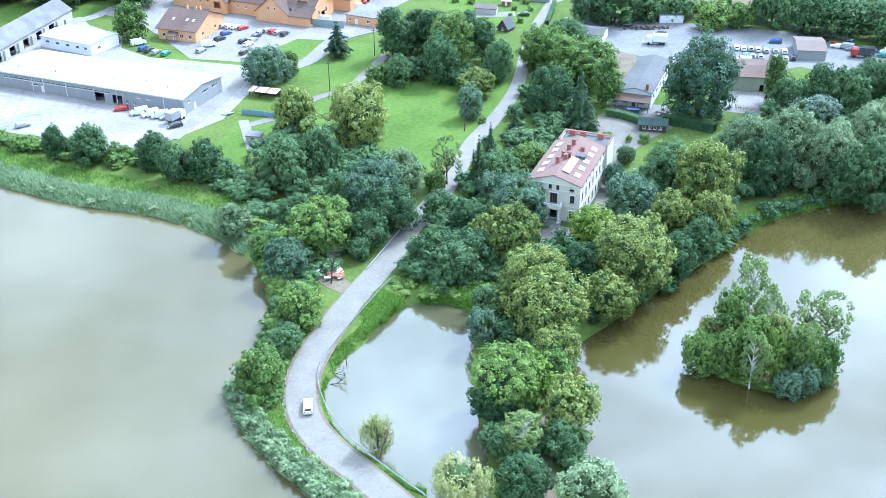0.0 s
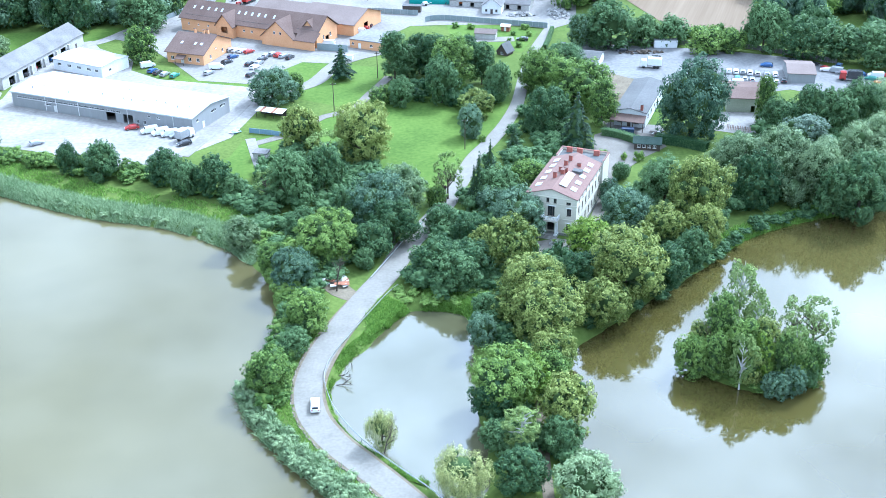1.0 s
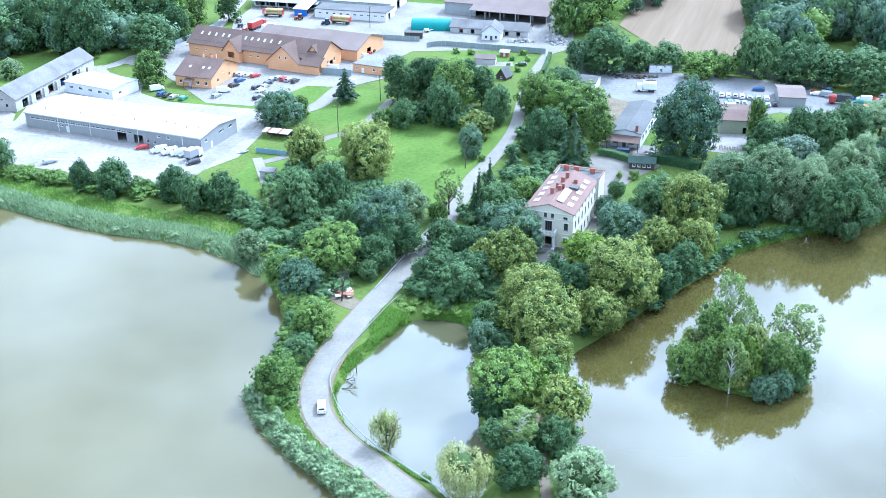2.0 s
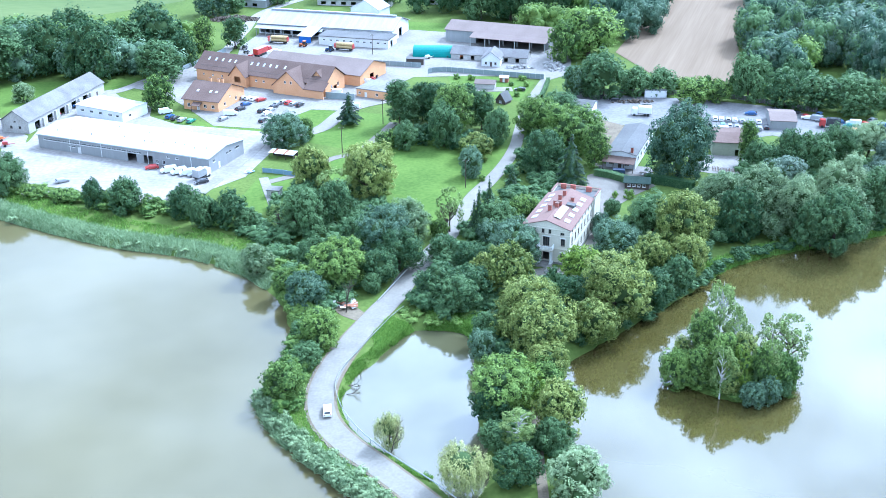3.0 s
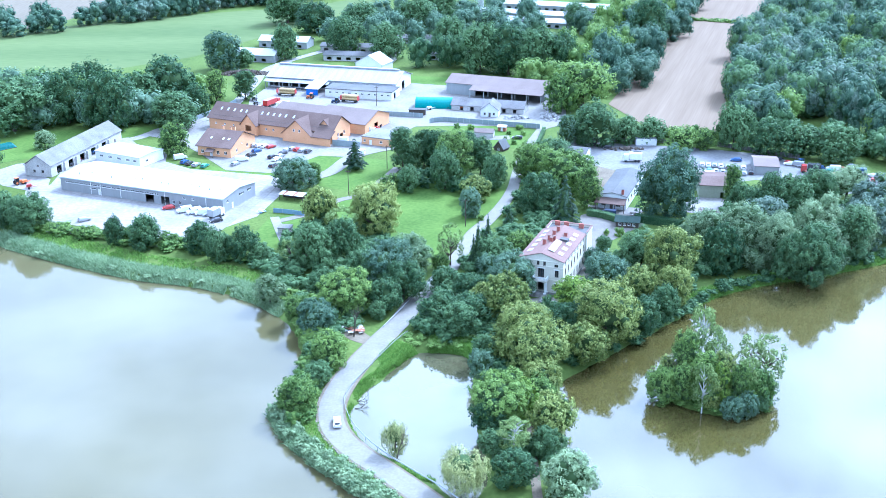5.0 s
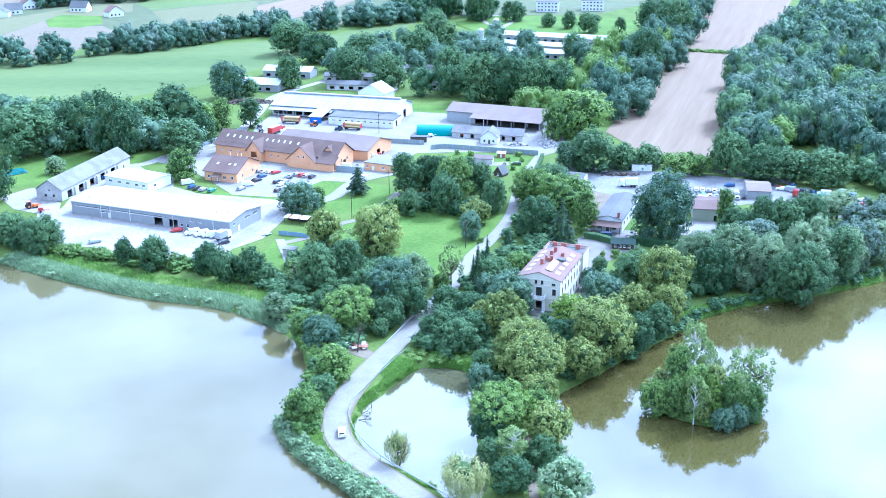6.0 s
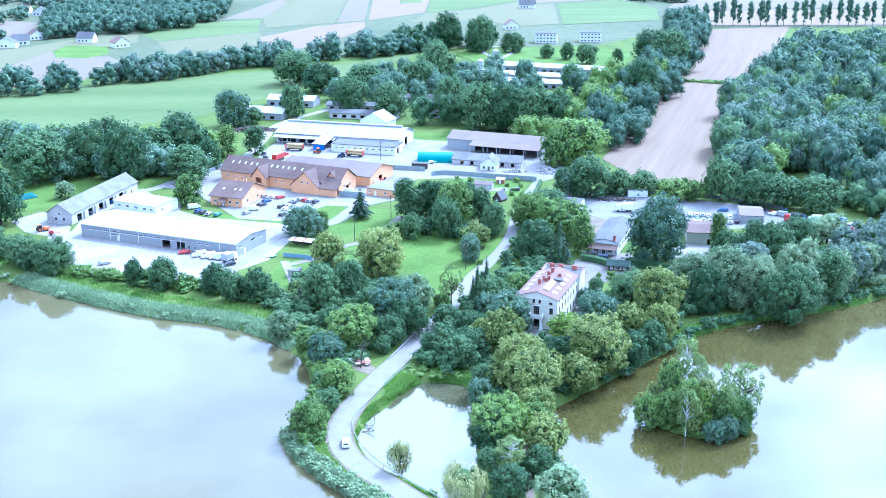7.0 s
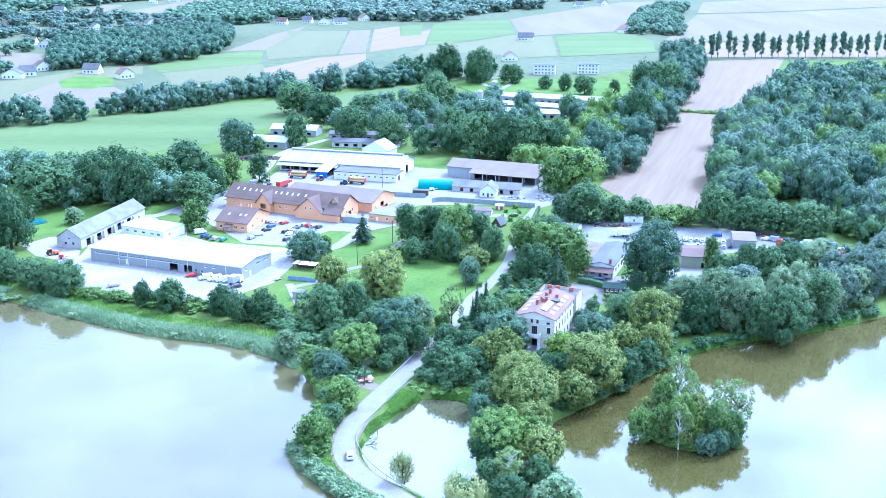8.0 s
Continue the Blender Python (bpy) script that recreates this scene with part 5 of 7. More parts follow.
def tractor(x, y, turn, colour, label):
    root = new("tractor")
    root.matrix_basis = pose(x, y, 0.062, 0, 0, turn)
    tagged(root, label, "tractor")
    bm = bmesh.new()
    prism(bm, [(-0.4, 0.7), (1.9, 0.7), (1.95, 1.4), (0.3, 1.6), (-0.4, 1.3)], -0.4, 0.4)
    bmesh.ops.bevel(bm, geom=bm.edges[:], offset=0.06, segments=2, affect="EDGES")
    part("bonnet", bm, PAINT[colour], root)
    bm = bmesh.new()
    prism(bm, [(-1.2, 1.2), (0.25, 1.35), (0.1, 2.6), (-1.1, 2.6)], -0.7, 0.7)
    cb = part("cab", bm, GLASS, root)
    block(cb, "roof", -1.25, -0.8, 2.604, 0.25, 0.8, 2.75, PAINT[colour])
    for u, r, s in ((-0.8, 0.85, 0.85), (-0.8, 0.85, -0.85), (1.4, 0.55, 0.8), (1.4, 0.55, -0.8)):
        bm = bmesh.new()
        tube(bm, (u, s - 0.2, r), (u, s + 0.2, r), r, r, 16)
        w = part("wheel", bm, RUBBER, root)
        bm = bmesh.new()
        tube(bm, (u, s - 0.22, r), (u, s + 0.22, r), r * 0.5, r * 0.5, 12)
        part("rim", bm, PAINT[colour], w)


tractor(-50.8, 461.0, 160, "blue", "blue tractor hitched before the straw trailer")
tractor(-63.7, 470.0, 165, "orange", "orange loader in the farm yard")
tractor(-158.0, 338.0, 40, "orange", "orange tractor beside the old barn")
tractor(-163.0, 321.0, 20, "red", "red tractor beside the yard")
ct = new("container")
ct.matrix_basis = pose(79.0, 385.0, 0, 0, 0, -3)
tagged(ct, "white site cabin at the back of the car yard", "cabin")
block(ct, "body", 0, 0, 0, 8.5, 2.6, 2.8, PAINT["white"])
block(ct, "roof", -0.1, -0.1, 2.804, 8.6, 2.7, 2.9, WHITEMETAL)
ct = new("container")
ct.matrix_basis = pose(-15.5, 437.0, 0, 0, 0, -8)
tagged(ct, "dark cabin with a flat roof by the yard fence", "cabin")
block(ct, "body", 0, 0, 0, 7.5, 3.0, 2.6, DARKWOOD)
block(ct, "roof", -0.2, -0.2, 2.604, 7.7, 3.2, 2.75, GREYROOF)

# power poles


def pole(x, y, h, label="wooden power pole with a cross arm"):
    root = new("power_pole")
    root.matrix_basis = Matrix.Translation((x, y, 0))
    tagged(root, label, "pole")
    bm = bmesh.new()
    tube(bm, (0, 0, 0), (0, 0, h), 0.16, 0.1, 8)
    part("mast", bm, BARK, root)
    block(root, "cross_arm", -0.9, -0.06, h - 0.7, 0.9, 0.06, h - 0.55, BARK)
    for u in (-0.8, 0, 0.8):
        bm = bmesh.new()
        tube(bm, (u, 0, h - 0.55), (u, 0, h - 0.3), 0.06, 0.04, 6)
        part("insulator", bm, WHITEFRAME, root)


for x, y in ((-22.0, 354.6), (-34.5, 323.3), (-31, 454.6), (6.6, 290)):
    pole(x, y, 9.5)

# bales on the pasture under a teal tarpaulin
stack = new("covered_stack")
stack.matrix_basis = pose(-181.5, 386.5, 0.04, 0, 0, 44)
tagged(stack, "low stack of bales under a creased teal tarpaulin", "stack")
bm = bmesh.new()
cols = 14
grid = [[bm.verts.new((i * 0.75 - 4.9, (j - 4) * 0.62, max(0.0, 2.0 * (1 - (abs(j - 4) / 4) ** 2.6) * min(1, (i + 0.6) / 2.2, (cols - i - 0.4) / 2.2) + 0.22 * noise.noise((i * 0.8, j * 0.9, 3))))) for j in range(9)] for i in range(cols)]
for ga, gb in zip(grid, grid[1:]):
    for j in range(8):
        bm.faces.new((ga[j], gb[j], gb[j + 1], ga[j + 1]))
bmesh.ops.solidify(bm, geom=bm.faces[:], thickness=0.04)
part("cover", bm, TEAL, stack, "teal tarpaulin")
for i in range(5):
    bm = bmesh.new()
    tube(bm, (i * 1.9 - 4.2, -2.75, 0.12), (i * 1.9 - 3.1, -2.75, 0.12), 0.14, 0.14, 8)
    part("weight", bm, DARKWOOD, stack, "dark log holding the sheet down")

# ---- trees ----
LEAF_N = {"big": 15000, "full": 7800, "wide": 5200, "mid": 2900, "far": 700, "low": 300, "fine": 860, "tiny": 100}
LEAF_SIZE = {"big": 0.036, "full": 0.051, "wide": 0.051, "mid": 0.068, "far": 0.09, "low": 0.12, "fine": 0.078, "tiny": 0.22}


def icos(level=1):
    bm = bmesh.new()
    bmesh.ops.create_icosphere(bm, subdivisions=level, radius=1)
    v = np.array([tuple(q.co) for q in bm.verts])
    bm.verts.index_update()
    f = np.array([[q.index for q in p.verts] for p in bm.faces])
    bm.free()
    return v, f


ICO, ICO_PLAIN = icos(1), icos(0)


def leaf_cards(rng, at, out, size, droop=0.0, narrow=1.0, flat_by=1.0, loose=0.34):
    """Small leaf sprays at points, facing roughly outwards; one triangle each."""
    n = len(at)
    nrm = out + rng.normal(0, loose, (n, 3)) + np.array([0, 0, 0.22])
    nrm /= np.linalg.norm(nrm, axis=1)[:, None]
    ref = rng.normal(0, 1, (n, 3))
    ref[:, 2] -= droop * 3
    a = np.cross(nrm, ref)
    a /= np.linalg.norm(a, axis=1)[:, None] + 1e-9
    b = np.cross(nrm, a)
    s = size * rng.uniform(0.55, 1.35, n)[:, None]
    flat = np.array([1, 1, flat_by])
    a, b = a * flat, b * flat
    v = np.stack([at - b * s, at + (b * 0.75 + a * 0.62 * narrow) * s, at + (b * 0.9 - a * 0.58 * narrow) * s], 1).reshape(-1, 3)
    return v, np.arange(3 * n).reshape(n, 3)


def strewn(n, rng, low=-1.0, jitter=0.25):
    """n directions spread evenly over the sphere above the height low."""
    i = np.arange(n) + 0.5
    z = 1 - (1 - low) * i / n
    a = i * 2.39996 + rng.uniform(0, 6.28)
    r = np.sqrt(np.maximum(0, 1 - z * z))
    d = np.stack([r * np.cos(a), r * np.sin(a), z], 1) + rng.normal(0, jitter / math.sqrt(n) * 2, (n, 3))
    return d / np.linalg.norm(d, axis=1)[:, None]


def needle_parts(kind, seed, detail):
    """A spruce or pine in a unit tree (height 1, half width 1): whorls of drooping boughs."""
    rng = np.random.default_rng(seed)
    rows = 15 if kind == "conifer" else 9
    vs, fs, base = [], [], 0
    size = LEAF_SIZE[detail] * 1.15
    for i in range(rows):
        t = i / (rows - 1)
        z = (0.05 if kind == "conifer" else 0.2) + (0.92 if kind == "conifer" else 0.74) * t
        r = 1.05 * (1 - 0.95 * t) ** (0.9 if kind == "conifer" else 0.7) * rng.uniform(0.85, 1.12)
        k = max(3, int(round(9 * r)))
        for j in range(k):
            a = 6.283 * j / k + i * 1.3 + rng.uniform(-0.3, 0.3)
            m = max(6, int(LEAF_N[detail] * 1.3 * r / (rows * 4.6)))
            reach = r * rng.uniform(0.75, 1.1)
            u = rng.uniform(0, 1, m) ** 0.65
            w = rng.normal(0, 0.16, m) * reach * (1.15 - u)
            at = np.stack([u * reach * math.cos(a) - w * math.sin(a), u * reach * math.sin(a) + w * math.cos(a), z - 0.05 * u * u * (0.4 + r) + rng.normal(0, 0.008, m)], 1)
            out = np.tile([0.5 * math.cos(a), 0.5 * math.sin(a), 0.8], (m, 1))
            v, f = leaf_cards(rng, at, out, size, 0, 0.8, 0.3)
            vs.append(v), fs.append(f + base)
            base += len(v)
    iv, if_ = ICO_PLAIN
    n_leaf = sum(len(f) for f in fs)
    for i in range(5):
        t = i / 5
        vs.append(np.array([0, 0, 0.12 + 0.8 * t]) + iv * np.array([0.6 * (1 - t), 0.6 * (1 - t), 0.13])), fs.append(if_ + base)
        base += len(iv)
    return np.concatenate(vs), np.concatenate(fs), n_leaf


# kind: foot and top of the crown, how far it swells, lobes, their radii, share of leaves, inner mass
CROWN = {
    "bush": (0.0, 1.0, 1.0, 9, (0.34, 0.5), 0.55, 0.66), "weeping": (0.12, 1.0, 0.9, 13, (0.3, 0.44), 1.5, 0.3), "thin": (0.22, 1.0, 1.0, 22, (0.16, 0.28), 0.32, 0.0),
    "birch": (0.14, 1.0, 0.95, 30, (0.2, 0.34), 0.75, 0.0), "poplar": (0.06, 1.0, 0.85, 34, (0.38, 0.6), 1.0, 0.72), "willow": (0.04, 1.0, 1.0, 19, (0.3, 0.44), 1.2, 0.54),
    "linden": (0.06, 1.0, 1.0, 24, (0.27, 0.42), 1.05, 0.53),
}
ASPECT = {"bush": 1.3, "thin": 2.8, "birch": 3.8, "poplar": 6.5}        # height of the tree in half widths, for which the crown is shaped; 2 for the rest


def crown_parts(kind, seed, detail, slim=False):
    """Leaves in clumps on the lobes of a crown, in a unit tree: points, triangles and how many of these are leaves; the
    rest is the core, coloured as inner shade on near trees.
    """
    if kind in ("conifer", "pine"):
        return needle_parts(kind, seed, detail)
    rng = np.random.default_rng(seed)
    near = detail in ("big", "full", "wide", "mid")
    foot, top, swell, n_lobes, radii, share, core = CROWN.get(kind, (0.04, 1.0, 1.0, 24, (0.29, 0.45), 1.0, 0.55))
    if not near:
        n_lobes, radii, core = max(9, n_lobes * 3 // 5), (radii[0] * 1.15, radii[1] * 1.15), 0.68
    tall = ASPECT.get(kind, 3.8 if slim else 2.0)
    if slim:
        n_lobes = n_lobes * 3 // 2
    half = (top - foot) * tall / 2
    mid = np.array([0, 0, foot * tall + half])
    axes = np.array([swell, swell, half])
    lobes = []
    for d in strewn(n_lobes, rng, -0.95, 0.5):
        if d[2] < 0:        # the lower crown hangs straight rather than tucking in
            d[:2] *= max(0.3, np.hypot(d[0], d[1])) ** -0.45
        size = rng.uniform(*radii)
        lump = 1 + 0.22 * noise.noise(Vector(d) * 1.4 + Vector((seed, 0, 0)))
        c = mid + d * axes * max(0.1, lump - size * 0.82) * rng.uniform(0.86, 1.05) * (1, 1, 1 if d[2] > 0 or not core else 1.35)
        lobes.append((c, size * rng.uniform(0.9, 1.1), d / np.linalg.norm(d)))
    n = int(LEAF_N[detail] * share)
    weights = np.array([s ** 2 for _, s, _ in lobes])
    counts = np.maximum(6, (n * weights / weights.sum()).astype(int))
    leaf_v, leaf_n, inner_v, inner_f, base = [], [], [], [], 0
    iv, if_ = ICO if near else ICO_PLAIN
    for (c, s, d), k in zip(lobes, counts):
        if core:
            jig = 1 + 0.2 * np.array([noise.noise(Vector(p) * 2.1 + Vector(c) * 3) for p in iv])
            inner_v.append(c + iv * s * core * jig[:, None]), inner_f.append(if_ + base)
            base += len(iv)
        if near:        # leaves gather in tufts over the lobe
            tufts = strewn(19, rng, -1.0, 0.5)
            tufts = tufts[tufts @ d > -0.45]
            m = len(tufts)
            ts = s * rng.uniform(0.26, 0.46, (m, 1))
            tc = c + tufts * s * rng.uniform(0.66, 0.98, (m, 1))
            pick = rng.integers(0, m, k)
            u = rng.normal(0, 1, (k, 3)) + tufts[pick] * 0.9
            u /= np.linalg.norm(u, axis=1)[:, None]
            at = tc[pick] + u * ts[pick] * rng.uniform(0.5, 1.12, (k, 1))
            at += u * ts[pick] * (rng.uniform(0, 1, (k, 1)) > 0.94) * rng.uniform(0.2, 0.6, (k, 1))
            out = 0.65 * u + 0.55 * tufts[pick]
        else:
            u = rng.normal(0, 1, (k, 3)) + d * 0.7
            u /= np.linalg.norm(u, axis=1)[:, None]
            bump = 1 + 0.24 * np.array([noise.noise(Vector(p) * 2.6 + Vector(c) * 2) for p in u])[:, None]
            at, out = c + u * s * bump * rng.uniform(0.78, 1.08, (k, 1)), u
        if kind == "weeping":
            at[:, 2] -= rng.uniform(0, 0.75, k) ** 1.6
        leaf_v.append(at), leaf_n.append(out)
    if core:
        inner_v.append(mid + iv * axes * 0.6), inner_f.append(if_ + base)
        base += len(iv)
    at, out = np.concatenate(leaf_v), np.concatenate(leaf_n)
    v, f = leaf_cards(rng, at, out, LEAF_SIZE[detail], 1.0 if kind == "weeping" else 0.0, 0.45 if kind == "weeping" else 0.7 if kind == "willow" else 1.0, 1.0, 0.34 if near else 0.17)
    n_leaf = len(f)
    if core:
        v, f = np.concatenate([v, *inner_v]), np.concatenate([f, np.concatenate(inner_f) + len(v)])
    v[:, 2] = np.maximum(v[:, 2] / tall, 0.01)
    return v, f, n_leaf


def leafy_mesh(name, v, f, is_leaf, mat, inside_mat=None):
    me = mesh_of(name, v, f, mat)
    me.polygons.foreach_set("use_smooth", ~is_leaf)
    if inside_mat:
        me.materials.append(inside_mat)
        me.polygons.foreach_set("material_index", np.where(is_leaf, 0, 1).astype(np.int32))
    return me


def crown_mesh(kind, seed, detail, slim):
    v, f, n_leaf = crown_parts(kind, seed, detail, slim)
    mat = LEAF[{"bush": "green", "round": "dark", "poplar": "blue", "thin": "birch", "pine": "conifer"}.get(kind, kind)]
    # near cores take the painted shade colour, far cores keep the leaf colour
    return leafy_mesh("crown", v, f, np.arange(len(f)) < n_leaf, mat, CORE_SHADE if detail in ("big", "full", "wide", "mid") else None)


def trunk_mesh(kind, seed):
    rng = random.Random(seed)
    bm = bmesh.new()
    top = {"conifer": 0.95, "birch": 0.92, "pine": 0.9}.get(kind, 0.72)
    lean = rng.uniform(-0.12, 0.12)
    pts = [(lean * t * t, 0.5 * lean * t, top * t) for t in (0, 0.3, 0.6, 1.0)]
    rad = [0.065, 0.048, 0.034, 0.01]
    for p, q, a, b in zip(pts, pts[1:], rad, rad[1:]):
        tube(bm, p, q, a, b, 7)
    for i in range(16 if kind in ("thin", "birch") else 0 if kind in ("conifer", "pine") else 7):
        t = rng.uniform(0.3, 0.85)
        a, l = rng.uniform(0, 6.28), rng.uniform(0.45, 0.85) * (1.1 - t * 0.6)
        p = (lean * t * t, 0.5 * lean * t, top * t)
        q = (p[0] + l * math.cos(a), p[1] + l * math.sin(a), p[2] + rng.uniform(0.08, 0.2))
        tube(bm, p, q, 0.026, 0.006, 5)
    me = bpy.data.meshes.new("trunk")
    bm.to_mesh(me)
    bm.free()
    me.materials.append(BIRCHBARK if kind == "birch" else BARK)
    return me


TREE_WORDS = {
    "dark": ("broadleaf_tree", "dense dark green broadleaf tree", "tree"), "green": ("broadleaf_tree", "full mid-green broadleaf tree", "tree"),
    "linden": ("linden_tree", "linden tree in pale yellow-green bloom", "tree"), "yellow": ("broadleaf_tree", "bright yellow-green broadleaf tree", "tree"),
    "blue": ("broadleaf_tree", "blue-green broadleaf tree", "tree"), "willow": ("willow_tree", "silvery green willow tree", "tree"),
    "weeping": ("weeping_willow", "pale green weeping willow with hanging twigs", "tree"), "conifer": ("spruce_tree", "dark narrow spruce tree", "tree"),
    "pine": ("pine_tree", "lone dark pine tree on the grass", "tree"), "thin": ("broadleaf_tree", "sparse open tree with bare limbs showing", "tree"),
    "poplar": ("poplar_tree", "tall narrow poplar", "tree"), "grey": ("broadleaf_tree", "soft grey-green broadleaf tree", "tree"),
    "birch": ("birch_tree", "slender birch with white bark", "tree"), "bush": ("bush", "low green bush", "bush"), "round": ("broadleaf_tree", "small round dark tree", "tree"),
}
MESHES = {}
planted = [0]


def plant(kind, x, y, h, r, where, z=0.0, detail="full"):
    i = planted[0]
    planted[0] += 1
    var = i % 3
    if detail == "full" and r > 6.4 and kind in ("dark", "green", "willow", "linden", "blue"):
        detail = "big"
    if detail == "mid" and r > 8.4:
        detail = "wide"
    slim = h > 2.9 * r and kind not in ASPECT and kind != "conifer"
    key = (kind, var, detail, slim)
    if key not in MESHES:
        MESHES[key] = (trunk_mesh(kind, hash((kind == "birch", var)) % 1000 + 7 * var), crown_mesh(kind, 100 * var + len(kind) * 7 + ord(kind[0]), detail, slim))
    name, label, category = TREE_WORDS[kind]
    root = new(name)
    root.matrix_basis = Matrix.Translation((x, y, z)) @ pose(0, 0, 0, 0, 0, 137.5 * i) @ Matrix.Diagonal((r, r, h, 1))
    tagged(root, f"{label} {where}", category, f"{category}s {where}")
    for word, me in zip(("trunk", "crown"), MESHES[key]):
        o = new(word, me)
        o.parent = root
    return root


def grow(where, rows, z=0.0, detail="full", swell=1.05):
    for kind, trees in rows:
        for x, y, h, r in trees:
            plant(kind, x, y, h * swell, r * swell * (1.2 if kind == "conifer" else 1.0), where, z, detail)

grow("on the long lake bank", [
    ("dark", [(-136.5, 288.1, 12.8, 6.7), (-105.1, 275.9, 8.6, 3.1), (-94.9, 272.0, 10.7, 4.8), (-76.9, 268.4, 9.7, 4.7), (-69.6, 260.8, 9.9, 4.2), (-61.7, 260.9, 10.7, 5.0), (-56.6, 258.5, 6.7, 3.3)]),
    ("bush", [(-126.9, 285.3, 3.8, 3.4), (-116.5, 281.3, 4.1, 3.7), (-88.0, 274.7, 3.9, 3.5), (-101.5, 278.7, 4.7, 3.3)]),
])
grow("by the lake road", [
    ("linden", [(-41.3, 289.1, 14.7, 5.6), (-23.0, 281.2, 18.2, 8.7)]),
    ("thin", [(-32.9, 274.3, 12.9, 5.4), (-46.8, 255.7, 9.6, 4.0)]),
    ("dark", [(-39.5, 253.3, 15.4, 6.2), (-32.0, 260.0, 13.6, 5.4), (-22.7, 236.6, 12.7, 6.3), (-12.4, 230.8, 12.3, 6.5), (-35.2, 233.7, 7.9, 4.0), (-17.2, 223.6, 9.5, 5.0), (-31.3, 180.9, 6.3, 3.5)]),
    ("blue", [(-17.2, 236.2, 15.5, 8.2), (-34.6, 209.0, 10.0, 5.0)]),
    ("willow", [(-10.5, 250.1, 12.2, 5.8), (-49.5, 229.1, 8.5, 4.5)]),
    ("green", [(-29.4, 191.0, 9.0, 4.6), (-27.5, 222.3, 12.9, 7.2), (-34.5, 168.3, 9.1, 4.8), (-40.1, 217.6, 6.8, 3.8)]),
    ("round", [(-18.9, 217.7, 5.2, 2.4)]),
    ("yellow", [(-30.4, 181.7, 3.3, 1.7)]),
], swell=1.0)
grow("beside the meadow", [
    ("pine", [(-34.3, 354.2, 12.2, 4.6)]),
    ("blue", [(-55.2, 330.6, 11.4, 7.0)]),
    ("green", [(-48.2, 337.4, 8.2, 2.8)]),
    ("bush", [(-19.3, 330.2, 5.2, 4.2)]),
])
grow("at the head of the meadow", [
    ("dark", [(-15.9, 352.2, 19.3, 5.4), (-11.7, 352.4, 13.8, 4.1), (-7.7, 358.8, 15.6, 4.9), (-3.1, 352.8, 17.7, 5.5), (8.9, 355.6, 16.0, 4.8), (13.7, 346.9, 15.8, 4.9), (18.2, 329.6, 13.7, 4.9), (0.1, 329.4, 15.4, 5.9), (-13.1, 327.2, 10.0, 4.2)]),
    ("green", [(3.3, 341.9, 21.3, 6.5)]),
    ("blue", [(8.6, 299.4, 10.0, 4.0)]),
    ("linden", [(10.7, 316.2, 9.2, 5.7)]),
], swell=1.0)
grow("by the villa lane", [
    ("dark", [(31.8, 302.0, 15.1, 6.8), (41.7, 354.1, 11.9, 7.4), (14.0, 251.7, 11.1, 5.6), (-0.4, 235.9, 7.6, 4.5), (6.0, 230.1, 7.9, 4.4), (-2.0, 213.5, 9.9, 5.8), (6.0, 212.2, 10.0, 5.6), (1.9, 207.2, 9.2, 5.7)]),
    ("green", [(33.1, 339.2, 14.8, 7.9), (43.2, 322.6, 16.9, 10.1), (49.0, 307.4, 16.2, 4.7), (22.3, 257.8, 10.2, 5.1), (-1.8, 252.1, 5.6, 2.8)]),
    ("thin", [(1.2, 255.7, 13.5, 4.5)]),
    ("conifer", [(39.2, 289.6, 17.9, 5.4), (9.4, 252.8, 15.3, 2.8), (12.8, 264.0, 14.0, 2.2), (8.0, 252.2, 11.5, 2.1), (21.0, 289.4, 7.5, 2.2)]),
    ("blue", [(18.7, 233.5, 12.2, 6.8), (12.6, 246.5, 7.8, 4.1), (-4.1, 214.2, 6.6, 3.7)]),
], swell=1.0)
grow("before the villa", [
    ("linden", [(15.4, 216.7, 12.9, 6.2), (9.9, 221.8, 8.9, 4.0), (18.8, 195.8, 14.3, 7.5), (21.2, 184.2, 14.9, 7.9), (15.0, 191.9, 10.3, 5.4), (40.1, 203.4, 16.6, 9.2), (34.3, 192.6, 10.0, 5.3), (64.4, 240.0, 18.8, 8.2), (53.4, 226.8, 10.9, 5.2), (62.9, 226.9, 11.3, 4.7)]),
    ("dark", [(9.9, 192.3, 7.7, 4.1), (31.2, 205.7, 10.4, 5.5), (57.8, 250.4, 12.8, 6.8), (58.1, 217.5, 9.8, 4.1), (50.8, 209.2, 9.8, 4.9)]),
    ("yellow", [(34.1, 220.9, 10.5, 5.6)]),
    ("blue", [(45.1, 235.3, 12.0, 6.7), (44.0, 251.4, 6.8, 3.1)]),
    ("round", [(48.9, 266.9, 5.3, 2.7)]),
], swell=1.0)
grow("on the wooded dam", [
    ("blue", [(7.6, 184.3, 7.7, 3.1)]),
    ("green", [(11.0, 162.6, 12.6, 6.6), (19.8, 168.1, 8.7, 4.3)]),
    ("yellow", [(14.8, 164.4, 10.0, 5.3)]),
    ("linden", [(21.4, 173.4, 9.7, 4.9), (22.2, 154.4, 11.4, 5.2)]),
    ("dark", [(8.5, 158.9, 9.2, 4.2), (8.9, 148.8, 6.5, 3.3), (12.5, 138.0, 7.5, 4.4), (20.4, 147.7, 7.6, 3.8)]),
    ("birch", [(13.2, 148.6, 9.9, 3.8)]),
    ("willow", [(23.0, 134.5, 9.4, 5.9)]),
    ("weeping", [(2.0, 137.0, 9.6, 5.1), (-11.9, 151.0, 7.4, 3.1)]),
], swell=1.0)
